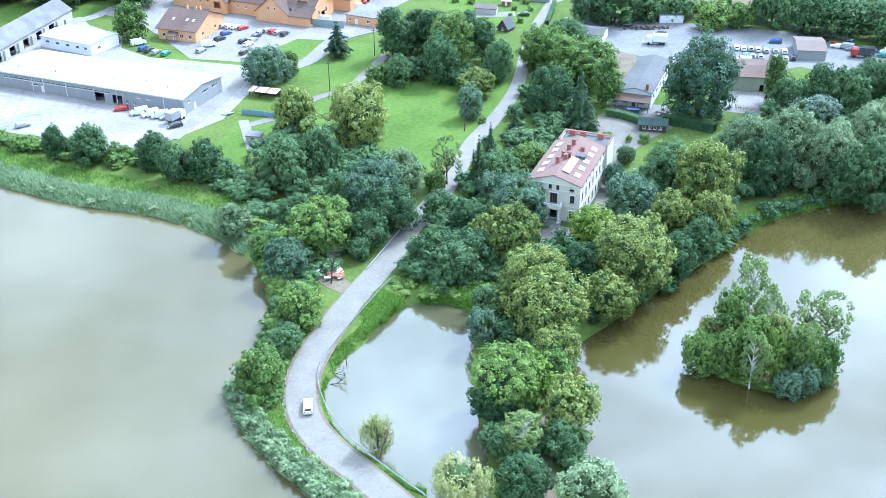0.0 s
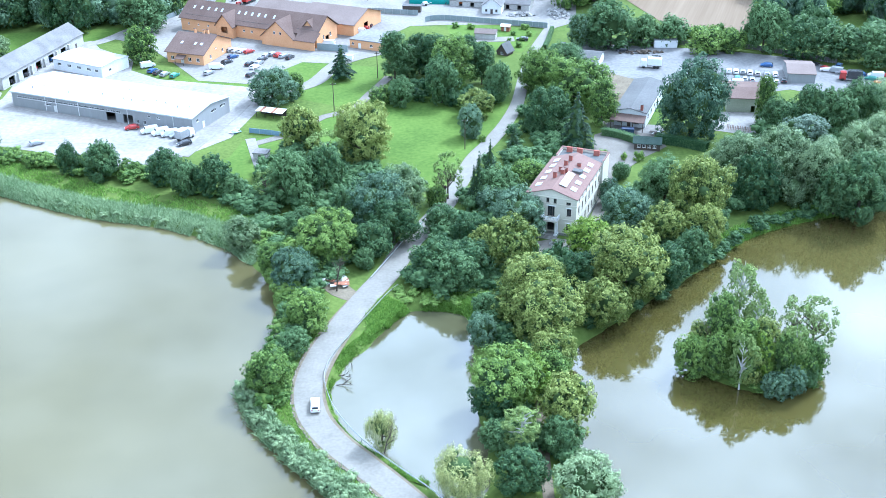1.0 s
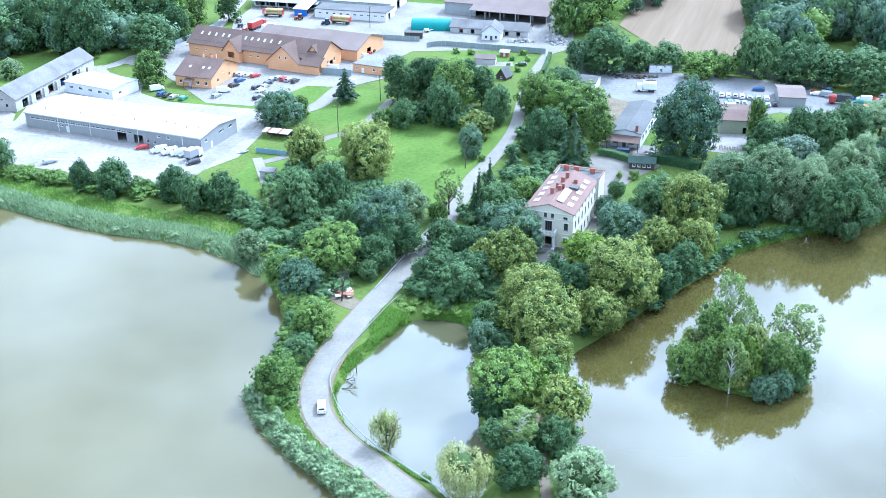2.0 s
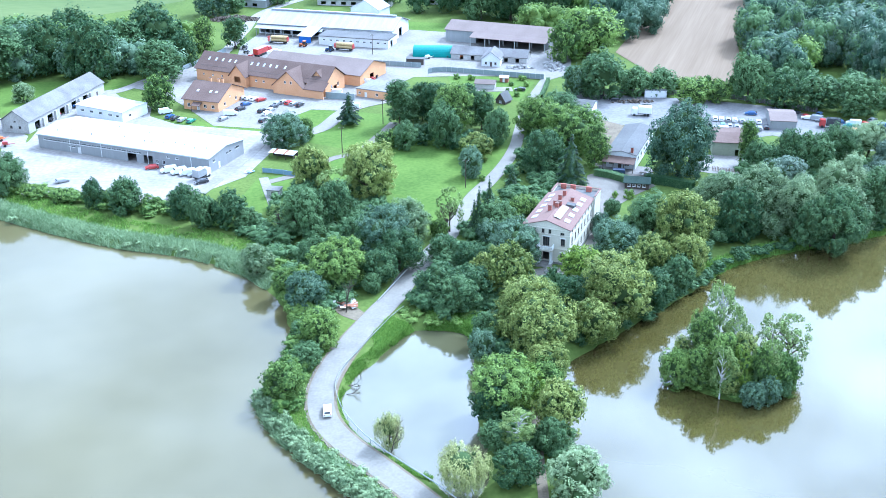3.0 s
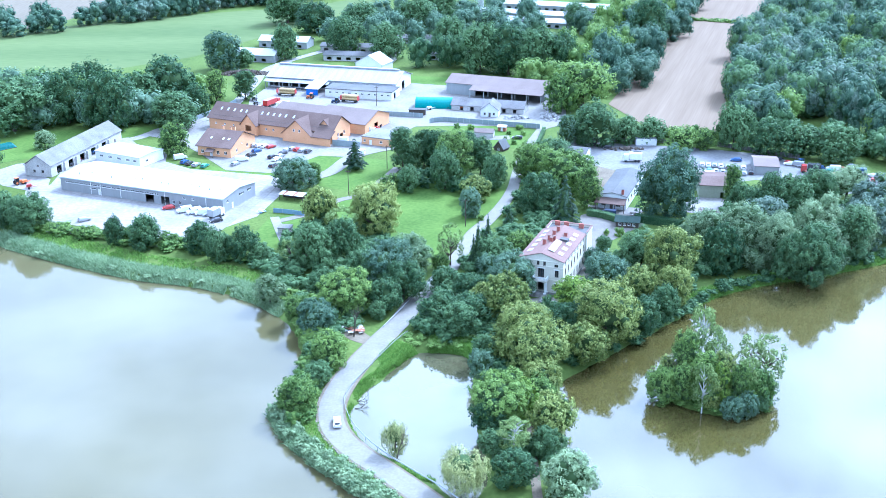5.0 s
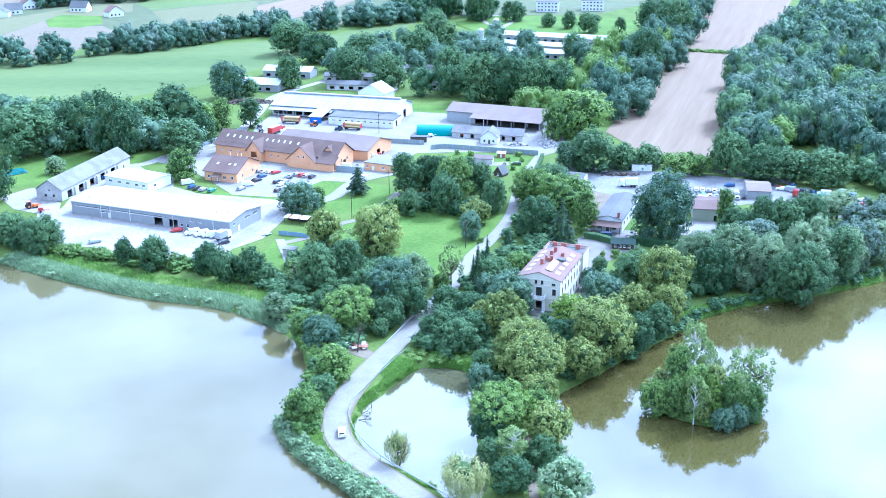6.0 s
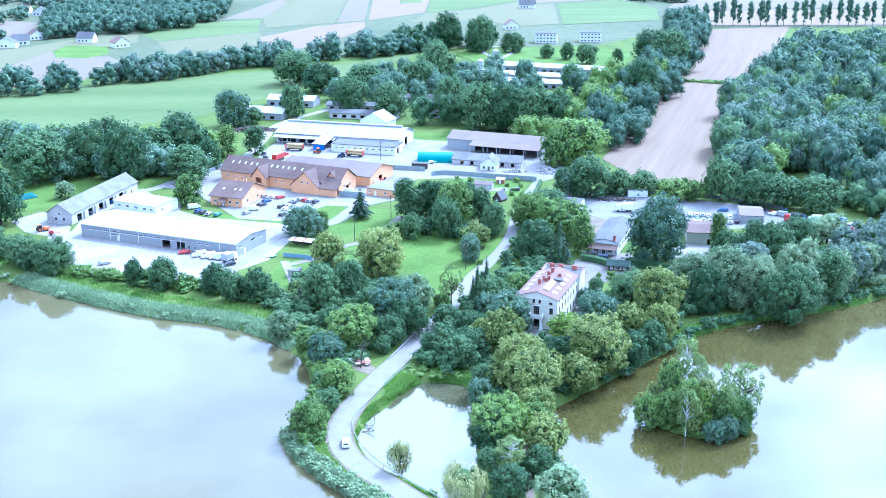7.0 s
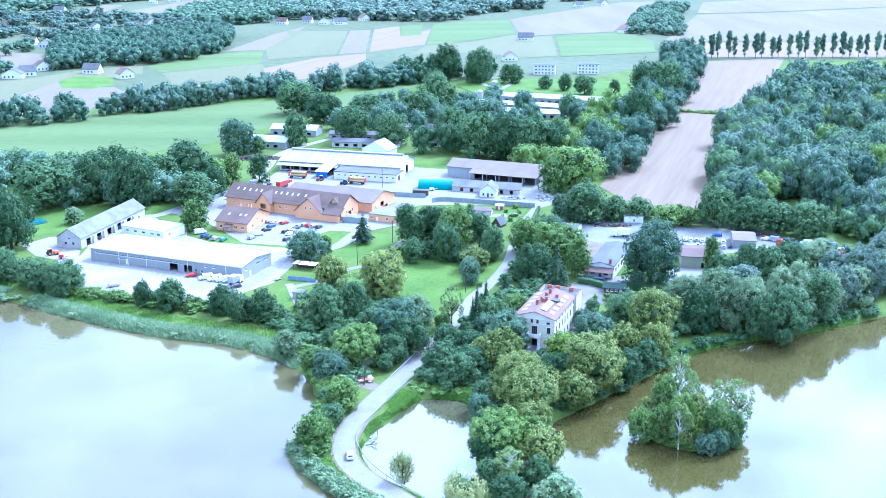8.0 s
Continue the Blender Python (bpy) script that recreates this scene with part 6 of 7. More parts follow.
grow("on the island", [
    ("green", [(49.4, 174.6, 8.8, 3.6), (55.4, 178.6, 17.5, 3.6), (58.8, 173.2, 15.0, 3.4), (71.2, 171.5, 9.6, 4.0), (66.4, 170.6, 12.5, 3.0), (53.6, 173.0, 11.5, 2.9)]),
    ("birch", [(60.5, 184.0, 22.0, 4.0), (57.6, 168.6, 13.5, 2.8), (63.2, 178.5, 17.0, 3.0), (68.6, 171.5, 14.0, 2.8)]),
    ("linden", [(63.0, 173.4, 15.0, 3.2), (59.8, 169.4, 10.0, 2.3), (51.6, 178.8, 10.0, 2.8)]),
    ("blue", [(64.0, 166.2, 5.6, 2.8), (67.4, 167.0, 6.0, 2.5)]),
    ("dark", [(70.8, 169.2, 5.2, 2.4), (73.2, 175.6, 6.4, 2.8), (61.0, 177.0, 12.0, 3.4)]),
    ("thin", [(75.2, 180.2, 14.0, 5.0), (71.2, 179.6, 14.5, 3.8)]),
    ("yellow", [(68.8, 169.6, 7.0, 2.1), (61.6, 170.0, 12.5, 2.4)]),
], LEVEL + 0.2, swell=1.0)
grow("on the far lake shore", [
    ("dark", [(105.8, 242.8, 16.6, 7.9), (122.5, 257.0, 18.4, 5.7), (100.7, 298.0, 11.1, 4.9), (110.1, 299.7, 14.3, 6.1), (117.0, 297.3, 14.4, 5.9), (128.4, 308.4, 12.7, 6.2), (80.9, 248.6, 14.6, 5.7), (100.2, 243.9, 13.2, 4.9)]),
    ("grey", [(122.1, 273.3, 12.1, 6.4), (102.4, 281.8, 11.6, 7.3)]),
    ("willow", [(79.2, 260.1, 14.8, 7.8), (88.9, 255.4, 18.1, 8.7), (98.0, 252.1, 17.2, 7.0), (141.0, 314.2, 11.8, 7.3)]),
    ("conifer", [(98.3, 302.3, 7.5, 3.3)]),
    ("green", [(98.9, 307.8, 15.9, 3.1)]),
])
grow("beside the wheat", [
    ("green", [(65.1, 450.7, 21.4, 13.5), (54.1, 441.3, 17.6, 7.6), (96.2, 377.9, 9.4, 5.9), (106.3, 379.4, 8.4, 5.3)]),
    ("dark", [(63.0, 387.2, 16.7, 9.1), (75.5, 388.9, 11.1, 5.8), (85.9, 390.1, 10.3, 6.5), (117.4, 378.3, 18.4, 6.9), (128.9, 371.6, 13.2, 6.8), (56.5, 389.5, 11.1, 5.7), (140.8, 367.9, 12.9, 8.0), (153.3, 361.2, 14.4, 9.1)]),
    ("blue", [(50.1, 383.5, 14.4, 3.6)]),
], 0.0, "mid")
grow("behind the farm", [
    ("dark", [(-186.2, 413.6, 23.0, 14.5), (-219.8, 472.6, 15.9, 10.0), (-166.9, 427.7, 23.5, 10.7), (-145.2, 416.9, 24.9, 11.5), (-128.0, 452.6, 23.6, 13.6), (-116.6, 417.0, 15.9, 10.0), (-94.7, 467.7, 15.5, 5.3), (-176.8, 346.5, 23.6, 9.1), (-184.5, 444.6, 20.2, 10.3), (-169.6, 469.8, 17.9, 9.1), (-137.6, 439.1, 19.5, 9.9), (-138.0, 428.7, 13.4, 8.4), (-111.6, 438.9, 14.1, 5.6), (-107.8, 545.4, 9.1, 5.3)]),
    ("green", [(-105.2, 450.0, 20.1, 4.6), (-108.8, 376.1, 12.8, 5.8)]),
    ("blue", [(-117.6, 537.5, 20.3, 10.2)]),
    ("willow", [(-164.0, 386.4, 7.1, 4.2)]),
], 0.0, "mid")
grow("among the far sheds", [
    ("dark", [(-101.1, 680.9, 22.1, 13.6), (-87.9, 563.5, 18.6, 7.2), (-78.2, 646.7, 18.8, 11.8), (-55.4, 578.1, 21.3, 10.7), (-48.8, 640.1, 19.3, 11.7), (-30.7, 560.3, 20.7, 10.4), (-15.3, 645.8, 20.2, 11.8), (-4.0, 669.9, 30.0, 12.9), (5.3, 555.3, 24.1, 10.3), (20.1, 523.9, 25.6, 10.2), (35.0, 520.7, 25.4, 10.4), (48.5, 515.8, 25.3, 10.4), (62.6, 516.0, 22.1, 9.5), (4.5, 849.1, 29.5, 12.1), (32.3, 831.4, 29.0, 11.8), (85.8, 647.7, 17.6, 8.4), (83.0, 796.5, 11.1, 5.5), (97.5, 785.6, 13.8, 5.4), (110.4, 764.7, 15.1, 8.0), (132.0, 754.7, 13.5, 4.4), (58.0, 829.0, 16.0, 9.5), (155.6, 751.6, 26.6, 13.2), (164.8, 723.0, 30.0, 12.8), (120.5, 588.6, 28.9, 10.7)]),
    ("blue", [(31.9, 625.7, 17.6, 11.1)]),
], 0.0, "mid")


# ---- woods, hedges, thickets and reeds that nobody could count ----


def woods(name, polygon, spacing, high, wide, kind, label, category="wood", share=1.0, seed=1, z=0.0, detail="low"):
    """Many small-leaved crowns joined into one mesh, strewn over a polygon."""
    rng = np.random.default_rng(seed)
    poly = np.array(polygon, float)
    lo, hi = poly.min(0), poly.max(0)
    xs, ys = np.meshgrid(np.arange(lo[0], hi[0] + spacing, spacing), np.arange(lo[1], hi[1] + spacing, spacing))
    xs = xs.ravel() + rng.uniform(-0.42, 0.42, xs.size) * spacing
    ys = ys.ravel() + rng.uniform(-0.42, 0.42, ys.size) * spacing
    keep = inside(poly, xs, ys) & (rng.uniform(0, 1, xs.size) < share)
    shapes = [crown_parts(kind, seed + 31 * k, detail) for k in range(4)]
    vs, fs, leaf, base = [], [], [], 0
    for i, (x, y) in enumerate(zip(xs[keep], ys[keep])):
        v, f, n_leaf = shapes[i % 4]
        leaf.append(np.arange(len(f)) < n_leaf)
        a, h, r = rng.uniform(0, 6.28), rng.uniform(*high), rng.uniform(*wide)
        c, s = math.cos(a) * r, math.sin(a) * r
        vs.append(np.stack([v[:, 0] * c - v[:, 1] * s + x, v[:, 0] * s + v[:, 1] * c + y, v[:, 2] * h + z], 1))
        fs.append(f + base)
        base += len(v)
    mat = LEAF[{"bush": "green", "thin": "green", "pine": "conifer"}.get(kind, kind)]
    ob = new(name, leafy_mesh(name, np.concatenate(vs), np.concatenate(fs), np.concatenate(leaf), mat))
    return tagged(ob, label, category, kind="stuff")


FOREST_NEAR = [(126, 408), (142, 500), (208, 655), (370, 655), (300, 430), (240, 350), (178, 350), (150, 378)]
FOREST_FAR = [(212, 662), (284, 812), (334, 824), (420, 838), (350, 662)]
for near, poly in ((True, FOREST_NEAR), (False, FOREST_FAR)):
    where = "beside the wheat field" if near else "beyond the far wheat field"
    for kind, share, high, wide, words in (("dark", 0.36, (16, 23), (6.5, 10), "dense dark broadleaf forest"), ("blue", 0.5, (16, 25), (6.5, 10), "blue-green trees of the forest"),
                                           ("grey", 0.42, (15, 22), (6, 9), "pale grey-green trees of the forest"), ("green", 0.12, (14, 21), (5, 8.5), "lighter green trees of the forest")):
        woods("forest", poly, 12.5, high, wide, kind, f"{words} {where}", "forest", share, 11 + len(kind) + 10 * near, detail="fine" if near else "low")


def belt(name, points, width, spacing, high, wide, kind, label, share=1.0, seed=3, z=0.0, category="hedge", detail="low"):
    line = smooth_line(points, 10)
    way = np.gradient(line, axis=0)
    way /= np.linalg.norm(way, axis=1)[:, None]
    side = np.stack([-way[:, 1], way[:, 0]], 1) * width / 2
    return woods(name, np.concatenate([line + side, (line - side)[::-1]]), spacing, high, wide, kind, label, category, share, seed, z, detail)


belt("hedgerow", [(-420, 590), (-289, 640), (-228, 680), (-161, 740), (-98, 782), (-19, 846)], 26, 11, (11, 19), (6, 9), "blue", "tall hedgerow of dark trees along the crop field", 0.8, 21)
belt("hedgerow", [(-228, 684), (-161, 744), (-98, 790), (-30, 850)], 22, 14, (13, 21), (6, 9), "grey", "tall hedgerow of grey-green trees", 0.6, 22)
belt("hedgerow", [(-40, 850), (10, 860), (40, 850)], 40, 14, (14, 24), (7, 10), "dark", "clump of dark trees by the far lawn", 0.7, 23)
woods("wood", [(-355, 914), (-401, 1074), (-389, 1156), (-344, 1185), (-308, 1215), (-286, 1319), (-249, 1247), (-225, 1096), (-241, 994), (-271, 962), (-309, 952)], 12, (14, 20), (7, 10), "blue", "band of dark woodland between the fields", "wood", 0.85, 24)
belt("wood", [(78, 470), (100, 540), (128, 610), (155, 690), (180, 780), (215, 900), (232, 990)], 30, 12, (14, 24), (6, 10), "blue", "belt of dark trees beside the wheat field", 0.8, 25, category="wood", detail="fine")
belt("wood", [(60, 480), (86, 545), (112, 610), (130, 670)], 36, 15, (14, 22), (6, 9), "green", "belt of green trees beside the wheat field", 0.6, 26, category="wood", detail="fine")
belt("hedgerow", [(160, 686), (185, 676), (212, 664)], 5, 2.6, (1.5, 2.6), (1.8, 2.6), "bush", "low green strip between the wheat fields", 1.0, 27)
belt("hedgerow", [(92, 396), (112, 394), (130, 392)], 10, 5, (3, 6), (2.5, 4), "bush", "shrubs at the foot of the wheat field", 0.9, 28)
woods("wood", [(-60, 600), (0, 590), (60, 560), (110, 600), (100, 690), (20, 700), (-60, 690), (-90, 640)], 22, (14, 20), (6, 9), "blue", "dark trees standing among the far sheds", "wood", 0.55, 29, detail="fine")
belt("wood", [(-20, 548), (30, 530), (75, 512)], 12, 12, (17, 24), (6, 8.5), "dark", "row of tall dark trees behind the machinery shed", 0.9, 30, category="wood", detail="fine")
belt("wood", [(-240, 470), (-190, 440), (-150, 428), (-118, 432)], 34, 13, (13, 20), (6, 9.5), "blue", "belt of dark trees behind the barn", 0.75, 31, category="wood", detail="fine")
belt("wood", [(-420, 470), (-300, 480), (-230, 470), (-150, 470), (-116, 470)], 24, 14, (12, 17), (6, 9), "green", "belt of green trees along the crop field", 0.7, 32, category="wood")
woods("wood", [(-620, 1000), (-470, 1010), (-405, 1060), (-400, 1100), (-480, 1110), (-640, 1090)], 18, (9, 15), (6, 9), "blue", "trees among the far houses", "wood", 0.45, 33)
woods("wood", [(-720, 1180), (-400, 1180), (-345, 1200), (-300, 1330), (-360, 1450), (-480, 1540), (-760, 1500)], 21, (10, 16), (7, 10), "grey", "grey-green trees among the far houses", "wood", 0.55, 34, detail="tiny")
woods("wood", [(-385, 1488), (-347, 1697), (-214, 1889), (-144, 1887), (-174, 1505), (-253, 1388), (-315, 1338)], 22, (13, 20), (10, 15), "blue", "far woodland on the rise", "wood", 0.85, 35, detail="tiny")
woods("wood", [(-283, 1892), (171, 1805), (157, 1657), (68, 1562), (42, 1484), (-4, 1423), (-190, 1470), (-233, 1531)], 24, (13, 20), (11, 16), "grey", "far grey-green woodland on the rise", "wood", 0.85, 40, detail="tiny")
woods("wood", [(-1100, 1420), (-620, 1520), (-560, 1800), (-420, 1950), (-100, 1900), (250, 1830), (420, 1900), (700, 2080), (200, 2500), (-1100, 2500)], 44, (14, 22), (16, 24), "blue", "far woodland closing the valley", "wood", 0.8, 36, detail="tiny")
woods("wood", [(225, 1250), (290, 1230), (330, 1460), (400, 1700), (350, 1720), (260, 1450)], 15, (9, 15), (6, 9), "blue", "far trees round a cottage", "wood", 0.75, 37)
woods("wood", [(-440, 830), (-395, 850), (-380, 930), (-440, 930)], 13, (9, 14), (5, 8), "blue", "trees in the far valley", "wood", 0.7, 38)

woods("wood", [(118, 397), (150, 378), (172, 350), (205, 334), (245, 345), (190, 368), (160, 392), (128, 410)], 8, (7, 14), (4, 6.5), "dark", "dark trees between the car yard and the forest", "wood", 0.8, 39, detail="far")

# a row of bare-stemmed poplars at the end of the wheat
for i in range(27):
    plant("poplar", 246 + 8.6 * i + (i * 37 % 5) * 0.7, 1003 + (i * 53 % 7) * 0.6, 25 + (i * 29 % 9) * 1.0, 3.4 + (i * 17 % 5) * 0.35, "in the far row", 0, "fine")

# undergrowth between the trees by the water
woods("thicket", [(-44, 232), (-40, 218), (-34, 205), (-22, 212), (-13, 228), (-8, 246), (-10, 262), (-22, 286), (-40, 300), (-52, 276), (-58, 256)], 4.2, (2.5, 5.5), (2.2, 3.6), "dark",
      "dark undergrowth beneath the grove", "thicket", 0.75, 41, -0.1)
woods("thicket", [(-9, 213), (-2, 203), (8, 203), (16, 206), (24, 200), (28, 190), (36, 196), (48, 209), (60, 222), (70, 236), (64, 250), (48, 226), (40, 222), (33, 218), (20, 222), (14, 232), (4, 246), (0, 238)],
      4.2, (2.5, 6), (2.2, 3.6), "dark", "dark undergrowth below the villa", "thicket", 0.8, 42, -0.1)
woods("thicket", [(8, 140), (8, 200), (16, 205), (26, 190), (23, 176), (22, 150), (22, 140)], 4.5, (2, 5), (2, 3.4), "dark", "dark undergrowth on the wooded dam", "thicket", 0.7, 43, -0.2)
woods("thicket", [(4, 250), (12, 236), (20, 240), (26, 262), (30, 280), (44, 296), (36, 330), (28, 326), (18, 290), (10, 270)], 4.6, (2.5, 5.5), (2.2, 3.6), "dark", "dark shrubs along the lane", "thicket", 0.7, 44)
woods("thicket", [(64, 236), (80, 246), (112, 254), (140, 270), (150, 300), (120, 306), (96, 296), (84, 290), (78, 268), (66, 256), (46, 252), (50, 240)], 5, (3, 7), (2.5, 4), "dark",
      "dark undergrowth behind the lake shore", "thicket", 0.75, 45)
woods("thicket", [(51, 175), (58, 168), (64, 166), (71, 169), (74, 177), (66, 185), (56, 184)], 3.2, (1.2, 2.8), (1.4, 2.2), "green", "dense green shrubs between the island's trees", "thicket", 0.8, 46, LEVEL + 0.3)
woods("thicket", [(-37, 176), (-39, 168), (-35, 160), (-32, 164), (-33, 172), (-31, 182), (-30, 196), (-26, 204), (-31, 206), (-36, 194)], 3.2, (2, 4.4), (1.8, 2.8), "green", "shrubs on the bank below the road", "thicket", 0.8, 47, -0.4)
woods("thicket", [(-155, 303), (-134, 293), (-112, 285), (-90, 274), (-78, 276), (-60, 262), (-62, 257), (-80, 269), (-92, 268), (-114, 279), (-138, 287), (-158, 298)], 3.5, (1.4, 3.6), (2, 3.2), "green",
      "shrubs between the yard and the dike", "thicket", 0.85, 48)
woods("thicket", [(4, 345), (14, 345), (18, 330), (12, 318), (-4, 326), (-14, 334), (-20, 344)], 5, (3, 7), (2.5, 4), "dark", "dark shrubs under the tall trees", "thicket", 0.6, 49)


def clipped_hedge(points, width, height, label, seed):
    """A boxy clipped hedge: a solid core under a skin of small leaf sprays."""
    rng = np.random.default_rng(seed)
    line = smooth_line(points, 0.8)
    way = np.gradient(line, axis=0)
    way /= np.linalg.norm(way, axis=1)[:, None]
    side = np.stack([-way[:, 1], way[:, 0]], 1)
    vs, fs = [], []
    for p, q in zip(line, side):
        for d, z in ((-0.42, 0.0), (-0.4, height - 0.25), (0.4, height - 0.25), (0.42, 0.0)):
            vs.append((p[0] + q[0] * d * width, p[1] + q[1] * d * width, z))
    for i in range(len(line) - 1):
        fs += [(4 * i + j, 4 * i + j + 1, 4 * i + j + 5, 4 * i + j + 4) for j in range(3)]
    tri = [t for q in fs for t in (q[:3], (q[0], q[2], q[3]))]
    n = 260 * len(line)
    k = rng.integers(0, len(line), n)
    u = rng.uniform(-1, 1, n)
    top = rng.uniform(0, 1, n) < 0.4
    d = np.where(top, u, np.sign(u)) * 0.5 * width * rng.uniform(0.9, 1.04, n)
    z = np.where(top, height - 0.1, rng.uniform(0.05, height, n)) + rng.normal(0, 0.05, n)
    at = np.stack([line[k, 0] + side[k, 0] * d + rng.normal(0, 0.3, n) * way[k, 0], line[k, 1] + side[k, 1] * d + rng.normal(0, 0.3, n) * way[k, 1], z], 1)
    out = np.stack([np.where(top, 0, side[k, 0] * np.sign(u)), np.where(top, 0, side[k, 1] * np.sign(u)), np.where(top, 1.0, 0.2)], 1)
    v, f = leaf_cards(rng, at, out, 0.12)
    return tagged(new("hedge", mesh_of("hedge", np.concatenate([np.array(vs), v]), np.concatenate([np.array(tri), f + len(vs)]), LEAF["dark"])), label, "hedge")


clipped_hedge([(48.5, 300), (53, 297.5), (57.5, 293)], 2.2, 2.3, "clipped dark thuja hedge beside the parked van", 51)
clipped_hedge([(63.5, 293.5), (70, 291), (77, 286.5)], 2.8, 2.8, "tall clipped thuja hedge beside the garden shed", 52)
clipped_hedge([(38.5, 385), (41, 396), (43.5, 409)], 1.4, 1.8, "dark garden hedge along the allotment", 53)

def shore(lake, test):
    """The stretch of a lake's outline that passes a test, in order."""
    return np.array([p for p in lake if test(*p)])


def reeds(name, lake, test, reach, count, high, mat, label, seed, gaps=-0.42):
    """Tufts of upright blades on the land side of a shore line; reach: from and to, in metres inland."""
    rng = np.random.default_rng(seed)
    line = shore(lake, test)
    step = np.linalg.norm(np.diff(line, axis=0), axis=1)
    step[step > 12] = 0
    run = np.concatenate([[0], np.cumsum(step)])
    t = rng.uniform(0, run[-1], count)
    x, y = np.interp(t, run, line[:, 0]), np.interp(t, run, line[:, 1])
    way = np.gradient(line, axis=0)
    way /= np.linalg.norm(way, axis=1)[:, None]
    nx_, ny_ = np.interp(t, run, -way[:, 1]), np.interp(t, run, way[:, 0])
    flip = np.where(inside(lake, x + nx_ * 1.5, y + ny_ * 1.5), -1, 1)
    nx_, ny_ = nx_ * flip, ny_ * flip
    d = reach[0] + (reach[1] - reach[0]) * rng.uniform(0, 1, count)
    # patchy: drop tufts where a slow noise is low
    x, y = x + nx_ * d, y + ny_ * d
    keep = np.array([noise.noise((a * 0.14, b * 0.14, seed)) + 0.5 * noise.noise((a * 0.5, b * 0.5, seed)) > gaps for a, b in zip(x, y)])
    keep &= distance_to(np.array(ROAD_LINE[:14], float), x, y, False) > 3.5
    x, y, d = x[keep], y[keep], d[keep]
    z = np.clip(LEVEL + d / 2.2 * 1.5, LEVEL, 0) - 0.1
    n = len(x)
    vs, fs, base = [], [], 0
    for k in range(3):
        a = rng.uniform(0, 6.28, n)
        h = rng.uniform(*high, n)
        w = rng.uniform(0.05, 0.12, n)
        ox, oy = rng.uniform(-0.35, 0.35, n), rng.uniform(-0.35, 0.35, n)
        lx, ly = rng.normal(0, 0.36, n) * h, rng.normal(0, 0.36, n) * h
        p = np.stack([np.stack([x + ox - np.cos(a) * w, y + oy - np.sin(a) * w, z], 1), np.stack([x + ox + np.cos(a) * w, y + oy + np.sin(a) * w, z], 1),
                      np.stack([x + ox + lx + np.cos(a) * w * 0.8, y + oy + ly + np.sin(a) * w * 0.8, z + h * 0.7], 1), np.stack([x + ox + lx * 1.6, y + oy + ly * 1.6, z + h], 1)], 1).reshape(-1, 3)
        vs.append(p)
        i = np.arange(n)[:, None] * 4 + base
        fs.append(np.concatenate([np.concatenate([i, i + 1, i + 2], 1), np.concatenate([i, i + 2, i + 3], 1)]))
        base += len(p)
    return tagged(new(name, mesh_of(name, np.concatenate(vs), np.concatenate(fs), mat)), label, "reeds", kind="stuff")


reeds("reeds", WEST_LAKE, lambda x, y: y > 222 and x > -250, (-0.6, 7.0), 18000, (0.6, 1.5), REED, "dense grey-green reeds along the long lake bank", 61)
reeds("reeds", WEST_LAKE, lambda x, y: 118 < y < 172 and x > -60, (-1.0, 2.6), 3500, (0.9, 1.7), REED, "reeds and tall herbs below the lake road", 62)
belt("thicket", [(-160, 290), (-135, 276), (-111, 262), (-90, 252.5), (-71, 246.5), (-52, 234)], 6, 3.4, (0.7, 2.0), (1.0, 1.9), "willow", "grey-green willow shrubs among the reeds", 0.5, 69, -0.8, "thicket")
reeds("reeds", EAST_LAKE, lambda x, y: y > 222 and x < 146, (-0.4, 4.0), 5000, (0.4, 1.1), BANKGRASS, "tall grass and herbs along the far lake shore", 63)
reeds("grass_tufts", POND, lambda x, y: x < -1 or (y > 195 and x < 4), (0.2, 2.4), 7000, (0.16, 0.42), BANKGRASS, "tall bank grass round the pond", 64, -2)

woods("thicket", [(-41.5, 171), (-38, 160), (-31, 149.5), (-23, 140.5), (-13, 128), (-6, 118), (-3, 121), (-9.5, 131), (-19, 144), (-28, 154), (-34.5, 163), (-37, 171)], 1.75, (1.3, 2.6), (1.0, 1.7), "willow",
      "grey-green willow scrub at the water's edge below the road", "thicket", 0.85, 58, -0.7)
woods("thicket", [(-48, 233), (-41.5, 217), (-37, 203), (-32, 206), (-33, 222), (-41, 238)], 3.4, (2, 5), (2, 3.2), "green", "green shrubs at the water's edge below the grove", "thicket", 0.85, 54, -0.3)
woods("thicket", [(-36, 200), (-34, 188), (-38, 178), (-33, 178), (-30, 190), (-27, 200), (-30, 206)], 3.0, (2, 5), (1.8, 2.8), "dark", "dark shrubs on the bank below the road", "thicket", 0.8, 55, -0.3)
woods("thicket", [(-12, 206), (-8.5, 200.5), (-4, 200.5), (3, 200.5), (10, 203), (8, 211), (-6, 213)], 2.4, (0.6, 1.5), (1.1, 1.8), "bush", "low green scrub at the head of the pond", "thicket", 0.9, 56, -0.1)
reeds("grass_tufts", POND, lambda x, y: y > 190, (0.0, 9.5), 13000, (0.3, 0.85), BANKGRASS, "lush grass at the head of the pond", 68, -2)
reeds("grass_tufts", WEST_LAKE, lambda x, y: y > 218 and x > -250, (6.5, 15.0), 8000, (0.35, 0.9), BANKGRASS, "rough grass on the dike", 65)
reeds("grass_tufts", WEST_LAKE, lambda x, y: 118 < y < 215 and x > -60, (3.0, 8.0), 4500, (0.25, 0.6), BANKGRASS, "rough grass on the road bank", 66)

